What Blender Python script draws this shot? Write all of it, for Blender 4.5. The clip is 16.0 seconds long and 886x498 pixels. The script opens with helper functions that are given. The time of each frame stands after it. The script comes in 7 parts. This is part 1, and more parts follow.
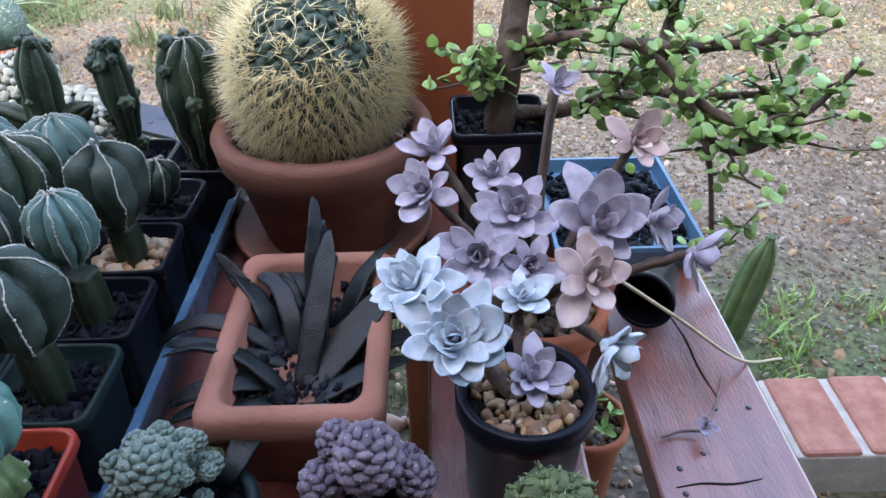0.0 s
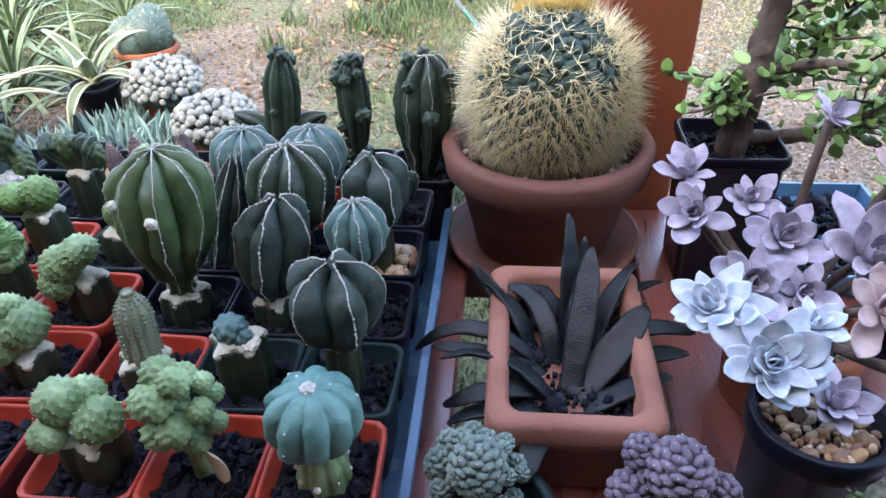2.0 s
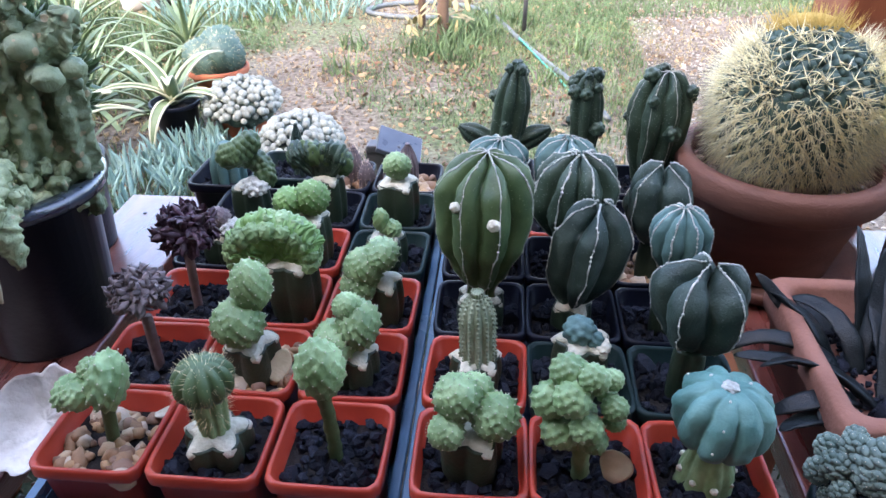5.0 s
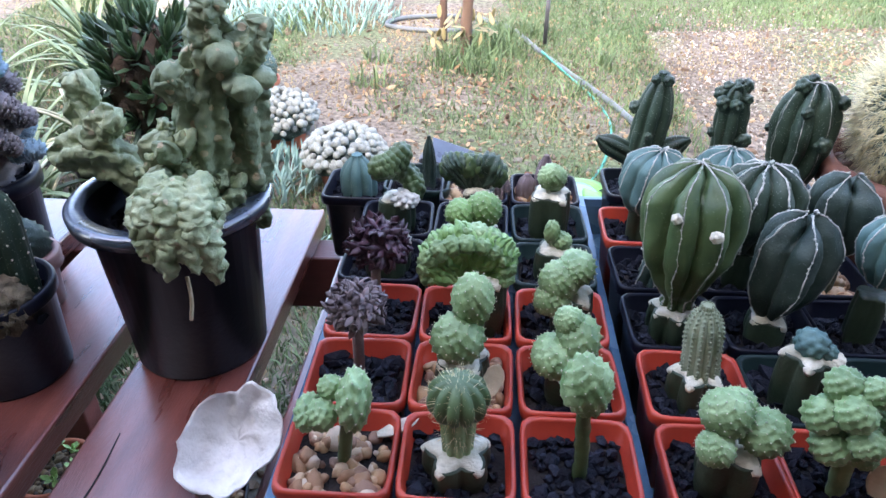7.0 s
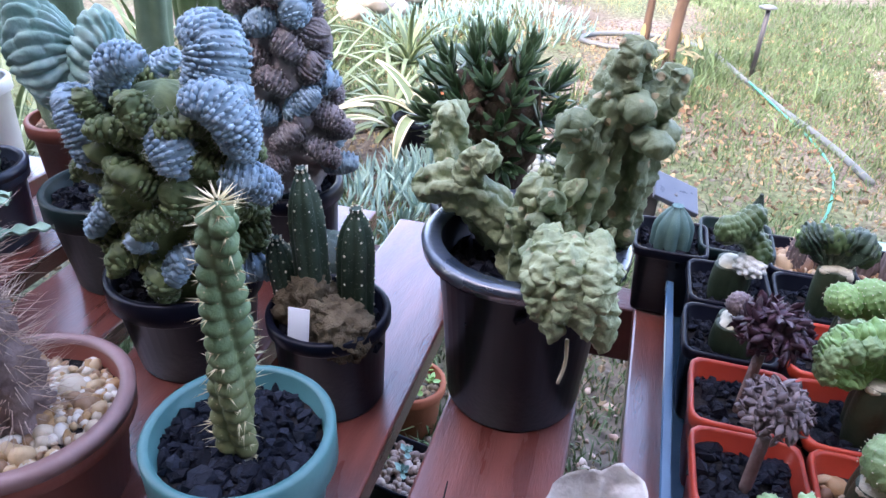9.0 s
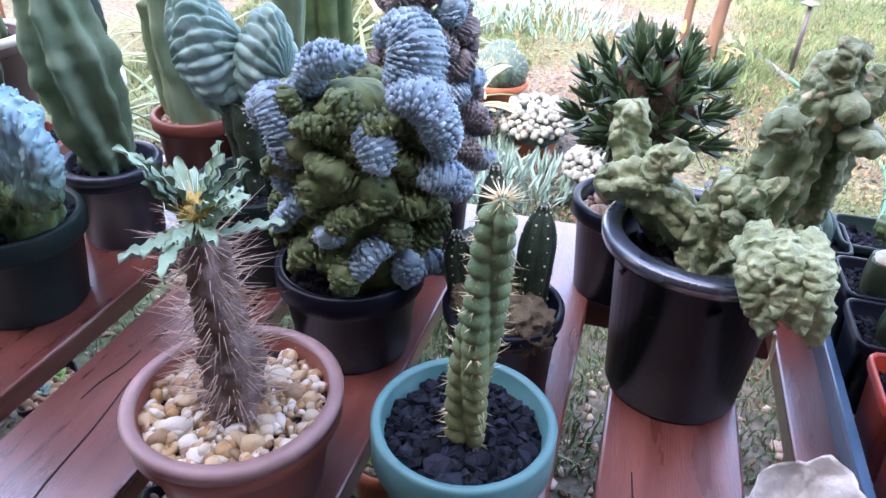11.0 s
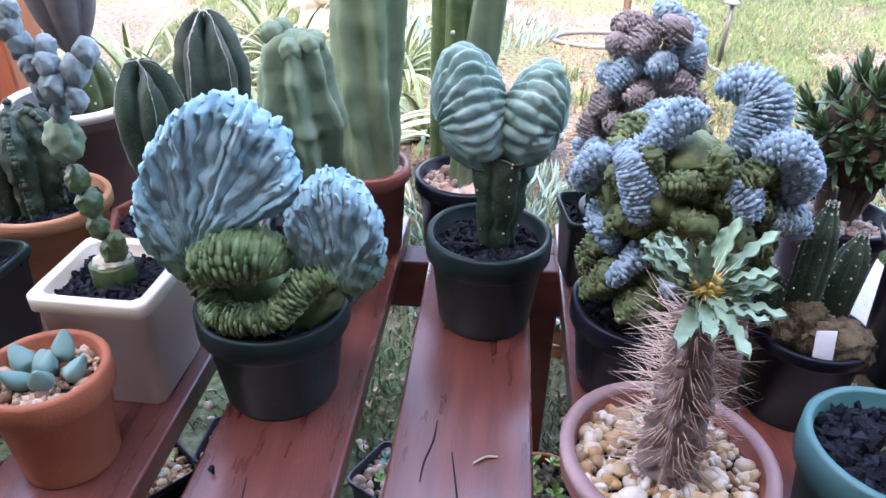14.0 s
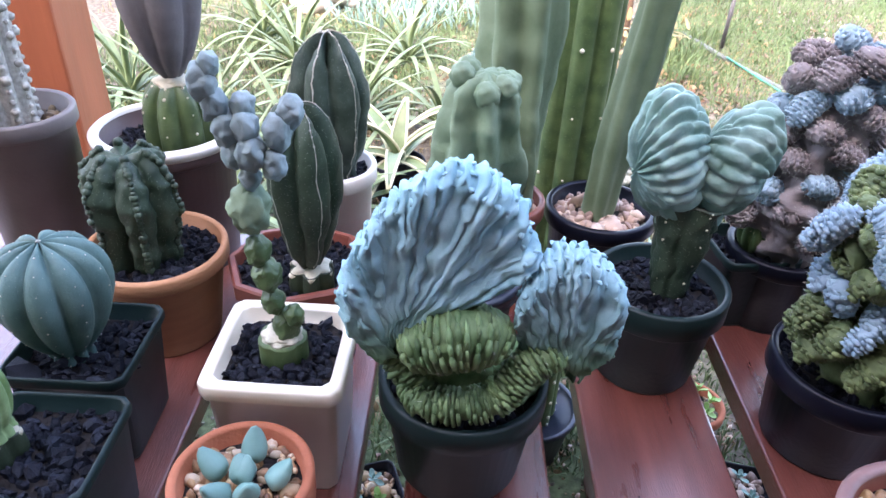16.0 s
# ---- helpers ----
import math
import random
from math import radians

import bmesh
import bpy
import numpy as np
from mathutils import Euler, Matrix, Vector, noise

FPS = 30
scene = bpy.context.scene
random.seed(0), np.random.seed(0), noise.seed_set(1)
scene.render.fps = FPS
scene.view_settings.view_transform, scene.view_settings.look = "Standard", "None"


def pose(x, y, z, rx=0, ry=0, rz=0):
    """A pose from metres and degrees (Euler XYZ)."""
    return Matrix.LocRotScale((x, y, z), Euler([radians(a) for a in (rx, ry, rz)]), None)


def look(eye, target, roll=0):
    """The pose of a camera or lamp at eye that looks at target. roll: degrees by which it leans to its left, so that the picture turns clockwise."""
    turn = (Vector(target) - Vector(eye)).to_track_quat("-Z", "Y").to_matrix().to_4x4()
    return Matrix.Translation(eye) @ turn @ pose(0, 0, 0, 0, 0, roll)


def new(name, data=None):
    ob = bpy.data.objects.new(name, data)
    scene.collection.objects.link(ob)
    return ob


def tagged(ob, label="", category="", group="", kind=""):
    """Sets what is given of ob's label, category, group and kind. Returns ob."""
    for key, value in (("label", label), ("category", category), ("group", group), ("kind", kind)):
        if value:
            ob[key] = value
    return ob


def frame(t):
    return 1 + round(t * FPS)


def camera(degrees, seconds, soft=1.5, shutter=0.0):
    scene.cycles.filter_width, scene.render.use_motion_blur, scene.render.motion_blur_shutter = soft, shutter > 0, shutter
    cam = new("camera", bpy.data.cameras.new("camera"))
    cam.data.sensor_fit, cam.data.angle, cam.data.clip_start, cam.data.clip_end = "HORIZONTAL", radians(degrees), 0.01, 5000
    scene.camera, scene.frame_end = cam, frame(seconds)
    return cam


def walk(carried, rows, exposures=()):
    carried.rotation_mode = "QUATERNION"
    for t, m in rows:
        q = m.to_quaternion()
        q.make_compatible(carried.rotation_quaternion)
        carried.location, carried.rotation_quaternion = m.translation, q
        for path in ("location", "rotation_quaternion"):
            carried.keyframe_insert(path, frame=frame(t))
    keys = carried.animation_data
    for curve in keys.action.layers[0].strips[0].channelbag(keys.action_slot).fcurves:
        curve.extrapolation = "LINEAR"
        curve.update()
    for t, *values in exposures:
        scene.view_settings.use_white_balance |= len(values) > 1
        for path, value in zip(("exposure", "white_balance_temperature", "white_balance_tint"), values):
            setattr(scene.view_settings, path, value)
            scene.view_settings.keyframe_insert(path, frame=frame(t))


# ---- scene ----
cam = camera(64.85, 16.0)
PATH = [
    (0.0, 0.4038, 0.0404, 0.8617, 54.49, 0.80, -1.27),
    (0.5, 0.3757, 0.0316, 0.8678, 54.52, 1.32, -0.07),
    (1.0, 0.3437, 0.0218, 0.8768, 55.50, 1.23, 1.17),
    (1.5, 0.3089, 0.0230, 0.8822, 55.30, 1.23, 1.90),
    (2.0, 0.2615, 0.0227, 0.8821, 55.15, 1.61, 4.91),
    (2.5, 0.2191, 0.0218, 0.8824, 55.47, 1.76, 7.24),
    (3.0, 0.1869, 0.0211, 0.8808, 55.37, 2.49, 7.56),
    (3.5, 0.1459, 0.0105, 0.8775, 55.91, 2.11, 6.98),
    (6.0, -0.0239, -0.0156, 0.8702, 57.82, -0.03, 4.51),
    (6.5, -0.0515, -0.0181, 0.8646, 57.75, -0.02, 7.22),
    (7.0, -0.1346, -0.0143, 0.8700, 58.51, -0.04, 3.73),
    (7.5, -0.2130, -0.0175, 0.8775, 59.92, 0.70, 4.17),
    (8.0, -0.2665, -0.0302, 0.8845, 61.43, -0.36, 5.74),
    (8.5, -0.3052, -0.0172, 0.8906, 61.18, -0.41, 11.81),
    (9.0, -0.3259, 0.0132, 0.8817, 58.71, -1.37, 16.28),
    (9.5, -0.3861, 0.0228, 0.8840, 57.95, -1.34, 17.24),
    (12.0, -0.5399, -0.0829, 0.8855, 59.47, -1.02, 15.07),
    (12.5, -0.6280, -0.0902, 0.9001, 60.72, 0.22, 11.50),
    (13.0, -0.6973, -0.0905, 0.9065, 59.72, -0.98, 7.59),
    (13.5, -0.7646, -0.0942, 0.9104, 59.26, -1.25, 4.43),
    (14.0, -0.8207, -0.0876, 0.9150, 58.76, -1.27, 5.19),
    (14.5, -0.8729, -0.0577, 0.9122, 58.45, -1.72, 4.79),
    (15.0, -0.9372, -0.0290, 0.9203, 56.76, -1.16, 3.83),
    (15.5, -0.9766, -0.0063, 0.9332, 56.24, -1.85, 1.88),
    (16.0, -1.0270, -0.0084, 0.9392, 56.66, -2.33, 1.67),
]
walk(cam, [(t, pose(*row)) for t, *row in PATH], [(0.0, 0.5, 6900, 13), (3.0, 0.75, 6600, 17), (6.0, 0.75, 6500, 16), (8.0, 0.8, 6500, 20), (9.0, 0.9, 6600, 23), (12.0, 1.15, 6900, 24), (16.0, 1.15, 6900, 22)])

# ==== world and light
SKY, SUN = 1.0, 0.5
world = bpy.data.worlds.new("world")
scene.world = world
world.use_nodes = True
wn = world.node_tree
sky = wn.nodes.new("ShaderNodeTexSky")
sky.sky_type, sky.sun_disc = "NISHITA", False
sky.sun_elevation, sky.sun_rotation = radians(48), radians(200)
sky.dust_density = 3.5
wn.links.new(sky.outputs[0], wn.nodes["Background"].inputs[0])
wn.nodes["Background"].inputs[1].default_value = SKY
sun = new("sun", bpy.data.lights.new("sun", "SUN"))
sun.data.energy, sun.data.angle, sun.data.color = SUN, radians(0.6), (1.0, 0.88, 0.7)
sun.matrix_world = look((-1.4, -3.7, 4.4), (0, 0, 0))

# ==== materials
def surface(name, c1, c2, rough=0.6, scale=30.0, bump=0.15, fine=300.0, spec=0.5, coat=0.0, vary=0.12, island=False,
            grad=None, stretch=(1, 1, 1), speck=None, sss=0.0):
    """Principled surface: two colours by a coarse noise, fine grain in relief, a little change from piece to piece."""
    m = bpy.data.materials.new(name)
    m.use_nodes = True
    t = m.node_tree
    n, ln = t.nodes, t.links.new
    b = n["Principled BSDF"]
    b.inputs["Roughness"].default_value = rough
    b.inputs["Specular IOR Level"].default_value = spec
    b.inputs["Coat Weight"].default_value = coat
    b.inputs["Coat Roughness"].default_value = 0.22
    b.inputs["Coat IOR"].default_value = 1.7 if coat >= 1 else 1.5
    if sss:
        b.inputs["Subsurface Weight"].default_value = sss
        b.inputs["Subsurface Radius"].default_value = (0.006, 0.008, 0.003)
    tc, mp = n.new("ShaderNodeTexCoord"), n.new("ShaderNodeMapping")
    mp.inputs["Scale"].default_value = stretch
    ln(tc.outputs["Object"], mp.inputs[0])
    a = n.new("ShaderNodeTexNoise")
    a.inputs["Scale"].default_value, a.inputs["Detail"].default_value = scale, 6
    f = n.new("ShaderNodeTexNoise")
    f.inputs["Scale"].default_value, f.inputs["Detail"].default_value = fine, 4
    ln(mp.outputs[0], a.inputs[0]), ln(mp.outputs[0], f.inputs[0])
    ramp = n.new("ShaderNodeValToRGB")
    ramp.color_ramp.elements[0].position, ramp.color_ramp.elements[1].position = 0.33, 0.68
    ramp.color_ramp.elements[0].color, ramp.color_ramp.elements[1].color = (*c1, 1), (*c2, 1)
    ln(a.outputs[0], ramp.inputs[0])
    out = ramp.outputs[0]
    if grad:
        z0, z1, c3 = grad
        sep, mr, mx = n.new("ShaderNodeSeparateXYZ"), n.new("ShaderNodeMapRange"), n.new("ShaderNodeMix")
        mx.data_type = "RGBA"
        ln(tc.outputs["Object"], sep.inputs[0]), ln(sep.outputs[2], mr.inputs[0])
        mr.inputs[1].default_value, mr.inputs[2].default_value = z0, z1
        ln(mr.outputs[0], mx.inputs[0]), ln(out, mx.inputs[6])
        mx.inputs[7].default_value = (*c3, 1)
        out = mx.outputs[2]
    if speck:
        size, amount, c4 = speck
        vo, gt, mx = n.new("ShaderNodeTexVoronoi"), n.new("ShaderNodeMath"), n.new("ShaderNodeMix")
        mx.data_type, gt.operation = "RGBA", "LESS_THAN"
        vo.inputs["Scale"].default_value, gt.inputs[1].default_value = size, amount
        ln(tc.outputs["Object"], vo.inputs[0]), ln(vo.outputs[0], gt.inputs[0]), ln(gt.outputs[0], mx.inputs[0])
        ln(out, mx.inputs[6])
        mx.inputs[7].default_value = (*c4, 1)
        out = mx.outputs[2]
    hsv = n.new("ShaderNodeHueSaturation")
    rnd = n.new("ShaderNodeNewGeometry") if island else n.new("ShaderNodeObjectInfo")
    mr2 = n.new("ShaderNodeMapRange")
    mr2.inputs[3].default_value, mr2.inputs[4].default_value = 1 - vary, 1 + vary
    ln(rnd.outputs["Random Per Island" if island else "Random"], mr2.inputs[0])
    ln(mr2.outputs[0], hsv.inputs["Value"]), ln(out, hsv.inputs["Color"])
    ln(hsv.outputs[0], b.inputs["Base Color"])
    mixh = n.new("ShaderNodeMath")
    mixh.operation = "ADD"
    bp = n.new("ShaderNodeBump")
    bp.inputs["Strength"].default_value, bp.inputs["Distance"].default_value = bump, 0.003
    ln(a.outputs[0], mixh.inputs[0]), ln(f.outputs[0], mixh.inputs[1])
    ln(mixh.outputs[0], bp.inputs["Height"]), ln(bp.outputs[0], b.inputs["Normal"])
    rr = n.new("ShaderNodeMapRange")
    rr.inputs[3].default_value, rr.inputs[4].default_value = max(0.05, rough - 0.12), min(1, rough + 0.12)
    ln(a.outputs[0], rr.inputs[0]), ln(rr.outputs[0], b.inputs["Roughness"])
    return m


def pebbles(name, stops, rough=0.6, bump=0.2, spec=0.4):
    """Stones whose colour is drawn from a list, stone by stone."""
    m = surface(name, stops[0], stops[0], rough, 200, bump, 900, spec)
    t = m.node_tree
    g, r, mx = t.nodes.new("ShaderNodeNewGeometry"), t.nodes.new("ShaderNodeValToRGB"), t.nodes.new("ShaderNodeMix")
    mx.data_type, mx.blend_type = "RGBA", "MULTIPLY"
    mx.inputs[0].default_value = 1.0
    r.color_ramp.interpolation = "CONSTANT"
    for k, c in enumerate(stops):
        e = r.color_ramp.elements[k] if k < 2 else r.color_ramp.elements.new(0.99)
        e.position = k / len(stops)
        e.color = (*c, 1)
    no = t.nodes.new("ShaderNodeTexNoise")
    no.inputs["Scale"].default_value = 250
    mr = t.nodes.new("ShaderNodeMapRange")
    mr.inputs[3].default_value, mr.inputs[4].default_value = 0.65, 1.15
    t.links.new(no.outputs[0], mr.inputs[0])
    t.links.new(g.outputs["Random Per Island"], r.inputs[0])
    t.links.new(r.outputs[0], mx.inputs[6]), t.links.new(mr.outputs[0], mx.inputs[7])
    t.links.new(mx.outputs[2], t.nodes["Principled BSDF"].inputs["Base Color"])
    return m


def sheet(name, c):
    """A dim sheet for the unseen roof that lets a little daylight through."""
    m = bpy.data.materials.new(name)
    m.use_nodes = True
    t = m.node_tree
    a, b, x = t.nodes.new("ShaderNodeBsdfTranslucent"), t.nodes.new("ShaderNodeBsdfDiffuse"), t.nodes.new("ShaderNodeMixShader")
    a.inputs[0].default_value = b.inputs[0].default_value = (*c, 1)
    x.inputs[0].default_value = 0.8
    t.links.new(a.outputs[0], x.inputs[1]), t.links.new(b.outputs[0], x.inputs[2])
    t.links.new(x.outputs[0], t.nodes["Material Output"].inputs[0])
    return m


M = {
    "wood": surface("maroon_painted_wood", (0.115, 0.03, 0.022), (0.21, 0.066, 0.048), 0.3, 9, 0.32, 120, 0.55, 1.0, 0.16, stretch=(6, 0.8, 6)),
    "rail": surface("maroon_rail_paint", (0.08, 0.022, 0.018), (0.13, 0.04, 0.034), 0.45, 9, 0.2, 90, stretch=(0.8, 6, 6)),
    "post": surface("rust_orange_post_paint", (0.25, 0.07, 0.03), (0.34, 0.1, 0.045), 0.5, 6, 0.15, 60, stretch=(6, 6, 0.7)),
    "red": surface("red_plastic", (0.3, 0.026, 0.014), (0.4, 0.045, 0.02), 0.38, 25, 0.05, 300, 0.5),
    "black": surface("black_plastic", (0.004, 0.005, 0.01), (0.008, 0.009, 0.016), 0.32, 12, 0.08, 200, 0.16),
    "green_pot": surface("dark_green_plastic", (0.007, 0.018, 0.018), (0.013, 0.028, 0.027), 0.42, 14, 0.08, 200, 0.2),
    "navy": surface("blue_black_plastic", (0.015, 0.02, 0.035), (0.03, 0.04, 0.06), 0.32, 14, 0.05, 200, 0.5),
    "teal": surface("teal_plastic", (0.05, 0.16, 0.16), (0.08, 0.22, 0.22), 0.42, 14, 0.06, 200, 0.5),
    "terra": surface("terracotta", (0.29, 0.085, 0.042), (0.4, 0.14, 0.075), 0.8, 18, 0.25, 400, 0.3),
    "terra_dark": surface("brown_terracotta", (0.12, 0.054, 0.038), (0.22, 0.1, 0.07), 0.75, 12, 0.3, 200, 0.3, stretch=(1, 1, 3)),
    "terra_tan": surface("tan_terracotta", (0.3, 0.14, 0.07), (0.42, 0.21, 0.11), 0.7, 12, 0.25, 200, 0.35, stretch=(1, 1, 4)),
    "brown_pot": surface("red_brown_plastic", (0.16, 0.045, 0.03), (0.23, 0.07, 0.05), 0.45, 14, 0.1, 200),
    "mauve": surface("faded_mauve_plastic", (0.2, 0.11, 0.1), (0.32, 0.2, 0.19), 0.5, 14, 0.1, 200),
    "white_glaze": surface("cream_white_ceramic", (0.7, 0.63, 0.5), (0.8, 0.73, 0.6), 0.35, 10, 0.05, 150, 0.5, 0.2),
    "grey_tub": surface("grey_brown_plastic", (0.1, 0.09, 0.09), (0.15, 0.135, 0.13), 0.5, 14, 0.1, 200),
    "plum_tub": surface("plum_brown_plastic", (0.07, 0.045, 0.045), (0.11, 0.07, 0.07), 0.45, 14, 0.1, 200),
    "offwhite": surface("off_white_plastic", (0.55, 0.53, 0.5), (0.68, 0.66, 0.62), 0.5, 14, 0.1, 200),
    "blue": surface("light_blue_plastic", (0.08, 0.2, 0.34), (0.13, 0.28, 0.44), 0.4, 14, 0.05, 200),
    "tray": surface("blue_black_tray_plastic", (0.035, 0.085, 0.15), (0.07, 0.15, 0.24), 0.25, 14, 0.05, 200, 0.6),
    "soil": surface("dark_potting_soil", (0.009, 0.008, 0.009), (0.026, 0.022, 0.02), 0.95, 60, 0.8, 300, 0.2),
    "scoria": pebbles("black_scoria", [(0.004, 0.005, 0.01), (0.011, 0.013, 0.022), (0.006, 0.008, 0.014), (0.02, 0.024, 0.036)], 0.6, 0.5, 0.16),
    "tan_stone": pebbles("tan_gravel", [(0.42, 0.26, 0.13), (0.3, 0.17, 0.09), (0.5, 0.36, 0.22), (0.24, 0.14, 0.09), (0.55, 0.44, 0.32)]),
    "mixed_stone": pebbles("cream_and_amber_pebbles", [(0.62, 0.52, 0.38), (0.45, 0.27, 0.12), (0.7, 0.64, 0.54), (0.33, 0.2, 0.11), (0.58, 0.42, 0.24)], 0.45),
    "pink_stone": pebbles("pinkish_pebbles", [(0.5, 0.36, 0.28), (0.38, 0.26, 0.2), (0.58, 0.46, 0.38), (0.3, 0.2, 0.16)]),
    "dark": surface("dark_green_cactus_skin", (0.014, 0.032, 0.02), (0.046, 0.078, 0.05), 0.5, 40, 0.15, 500, 0.4, 0, 0.1, speck=(420, 0.16, (0.2, 0.24, 0.2))),
    "mid": surface("mid_green_cactus_skin", (0.035, 0.07, 0.026), (0.09, 0.14, 0.055), 0.45, 40, 0.12, 500, 0.4, 0, 0.12, speck=(330, 0.12, (0.16, 0.2, 0.12))),
    "greyg": surface("grey_green_speckled_skin", (0.014, 0.032, 0.026), (0.058, 0.088, 0.072), 0.5, 42, 0.25, 600, 0.3, 0, 0.15, speck=(420, 0.13, (0.16, 0.19, 0.18))),
    "blueg": surface("blue_green_cactus_skin", (0.06, 0.125, 0.115), (0.11, 0.2, 0.185), 0.55, 45, 0.2, 500, 0.3, 0, 0.1, speck=(380, 0.08, (0.26, 0.33, 0.31))),
    "knob": surface("pale_green_warty_skin", (0.11, 0.19, 0.07), (0.29, 0.41, 0.2), 0.42, 60, 0.2, 500, 0.35, 0, 0.12),
    "lime": surface("lime_green_warty_skin", (0.1, 0.2, 0.05), (0.2, 0.33, 0.12), 0.5, 60, 0.2, 500, 0.35, 0, 0.12),
    "root": surface("dark_green_rootstock", (0.012, 0.024, 0.012), (0.032, 0.05, 0.026), 0.5, 50, 0.2, 400),
    "callus": surface("cream_graft_callus", (0.42, 0.39, 0.28), (0.66, 0.62, 0.5), 0.8, 90, 0.4, 500),
    "wool": surface("white_wool", (0.34, 0.34, 0.3), (0.55, 0.55, 0.5), 0.95, 200, 0.4, 900, 0.1),
    "bluecrest": surface("slate_blue_crest_skin", (0.16, 0.24, 0.29), (0.3, 0.41, 0.48), 0.8, 60, 0.2, 400, 0.25, 0, 0.22, island=True),
    "greencrest": surface("olive_green_crest_skin", (0.045, 0.07, 0.026), (0.15, 0.19, 0.08), 0.6, 70, 0.2, 400, 0.3, 0, 0.35, island=True),
    "mint": surface("mint_green_crest_skin", (0.15, 0.28, 0.24), (0.31, 0.46, 0.43), 0.6, 45, 0.2, 400, 0.3, 0, 0.08),
    "slate": surface("slate_grey_crest_skin", (0.12, 0.1, 0.1), (0.27, 0.235, 0.235), 0.75, 40, 0.3, 400, 0.25, 0, 0.2, island=True),
    "purple": surface("dark_purple_leaf", (0.03, 0.012, 0.02), (0.07, 0.03, 0.045), 0.5, 60, 0.2, 400, 0.4, 0, 0.3, island=True),
    "taupe": surface("grey_mauve_crest", (0.1, 0.075, 0.08), (0.2, 0.16, 0.16), 0.7, 60, 0.2, 400, 0.3, 0, 0.3, island=True),
    "lilac": surface("lilac_grey_leaf", (0.2, 0.185, 0.245), (0.42, 0.385, 0.455), 0.65, 75, 0.12, 400, 0.35, 0, 0.1),
    "pinkleaf": surface("pinkish_tan_leaf", (0.33, 0.25, 0.28), (0.55, 0.43, 0.4), 0.55, 70, 0.12, 400, 0.35, 0, 0.1),
    "iceblue": surface("ice_blue_leaf", (0.24, 0.34, 0.42), (0.56, 0.6, 0.64), 0.65, 75, 0.12, 400, 0.35, 0, 0.08),
    "strap": surface("dark_strap_leaf", (0.004, 0.006, 0.007), (0.009, 0.014, 0.015), 0.36, 60, 0.25, 700, 0.3, 0, 0.2, speck=(600, 0.13, (0.03, 0.04, 0.042))),
    "jade": surface("bright_green_round_leaf", (0.14, 0.27, 0.06), (0.28, 0.44, 0.14), 0.4, 40, 0.1, 400, 0.5, 0, 0.3, island=True),
    "bark": surface("grey_brown_bark", (0.07, 0.05, 0.04), (0.16, 0.12, 0.1), 0.85, 60, 0.6, 300, 0.2, stretch=(1, 1, 0.4)),
    "stem": surface("mauve_grey_stem", (0.15, 0.105, 0.095), (0.26, 0.19, 0.175), 0.8, 80, 0.4, 400, 0.2),
    "straw": surface("straw_yellow_spine", (0.66, 0.55, 0.3), (0.8, 0.72, 0.48), 0.5, 200, 0.05, 900, 0.3, 0, 0.25, island=True),
    "rust_spine": surface("rusty_pink_spine", (0.5, 0.35, 0.27), (0.68, 0.52, 0.42), 0.6, 200, 0.05, 900, 0.3, 0, 0.3, island=True),
    "barrel": surface("deep_green_barrel_skin", (0.03, 0.065, 0.05), (0.065, 0.12, 0.095), 0.5, 60, 0.15, 400),
    "gold": surface("golden_wool", (0.5, 0.33, 0.08), (0.66, 0.48, 0.16), 0.95, 150, 0.5, 700, 0.1),
    "dryleaf": surface("dry_tan_leaf", (0.5, 0.42, 0.26), (0.62, 0.55, 0.38), 0.75, 50, 0.3, 300),
    "shell": surface("chalky_oyster_shell", (0.55, 0.52, 0.47), (0.82, 0.8, 0.76), 0.65, 40, 0.6, 200, 0.4),
    "paper": surface("white_plastic_tag", (0.78, 0.8, 0.82), (0.82, 0.84, 0.86), 0.5, 20, 0.02, 200),
    "metal": surface("dark_grey_metal", (0.03, 0.03, 0.034), (0.05, 0.05, 0.056), 0.45, 20, 0.05, 200, 0.5),
    "panel": surface("blue_grey_solar_glass", (0.03, 0.035, 0.05), (0.05, 0.06, 0.08), 0.3, 20, 0.02, 200, 0.4),
    "hose": surface("grey_green_rubber_hose", (0.06, 0.072, 0.075), (0.11, 0.125, 0.125), 0.6, 20, 0.1, 200),
    "green_hose": surface("green_plastic_twine", (0.02, 0.2, 0.14), (0.04, 0.28, 0.2), 0.5, 20, 0.1, 200),
    "brick": surface("red_clay_brick", (0.24, 0.105, 0.078), (0.36, 0.18, 0.14), 0.85, 40, 0.5, 250, 0.2, 0, 0.15),
    "mortar": surface("grey_mortar", (0.38, 0.36, 0.33), (0.5, 0.48, 0.44), 0.9, 40, 0.5, 250, 0.2),
    "rock": surface("pale_field_stone", (0.26, 0.23, 0.2), (0.42, 0.39, 0.35), 0.85, 14, 0.5, 120, 0.3),
    "grass": surface("green_grass_blade", (0.055, 0.1, 0.042), (0.13, 0.19, 0.085), 0.6, 1.2, 0.05, 30, 0.3, 0, 0.35, island=True),
    "dry_grass": surface("dry_straw_blade", (0.2, 0.165, 0.08), (0.3, 0.26, 0.13), 0.7, 1.2, 0.05, 30, 0.2, 0, 0.3, island=True),
    "bluefoliage": surface("glaucous_finger_leaf", (0.15, 0.26, 0.22), (0.26, 0.38, 0.34), 0.6, 20, 0.05, 200, 0.3, 0, 0.2, island=True),
    "agave": surface("grey_green_agave_leaf", (0.085, 0.13, 0.06), (0.17, 0.225, 0.115), 0.5, 20, 0.1, 200, 0.4, 0, 0.15),
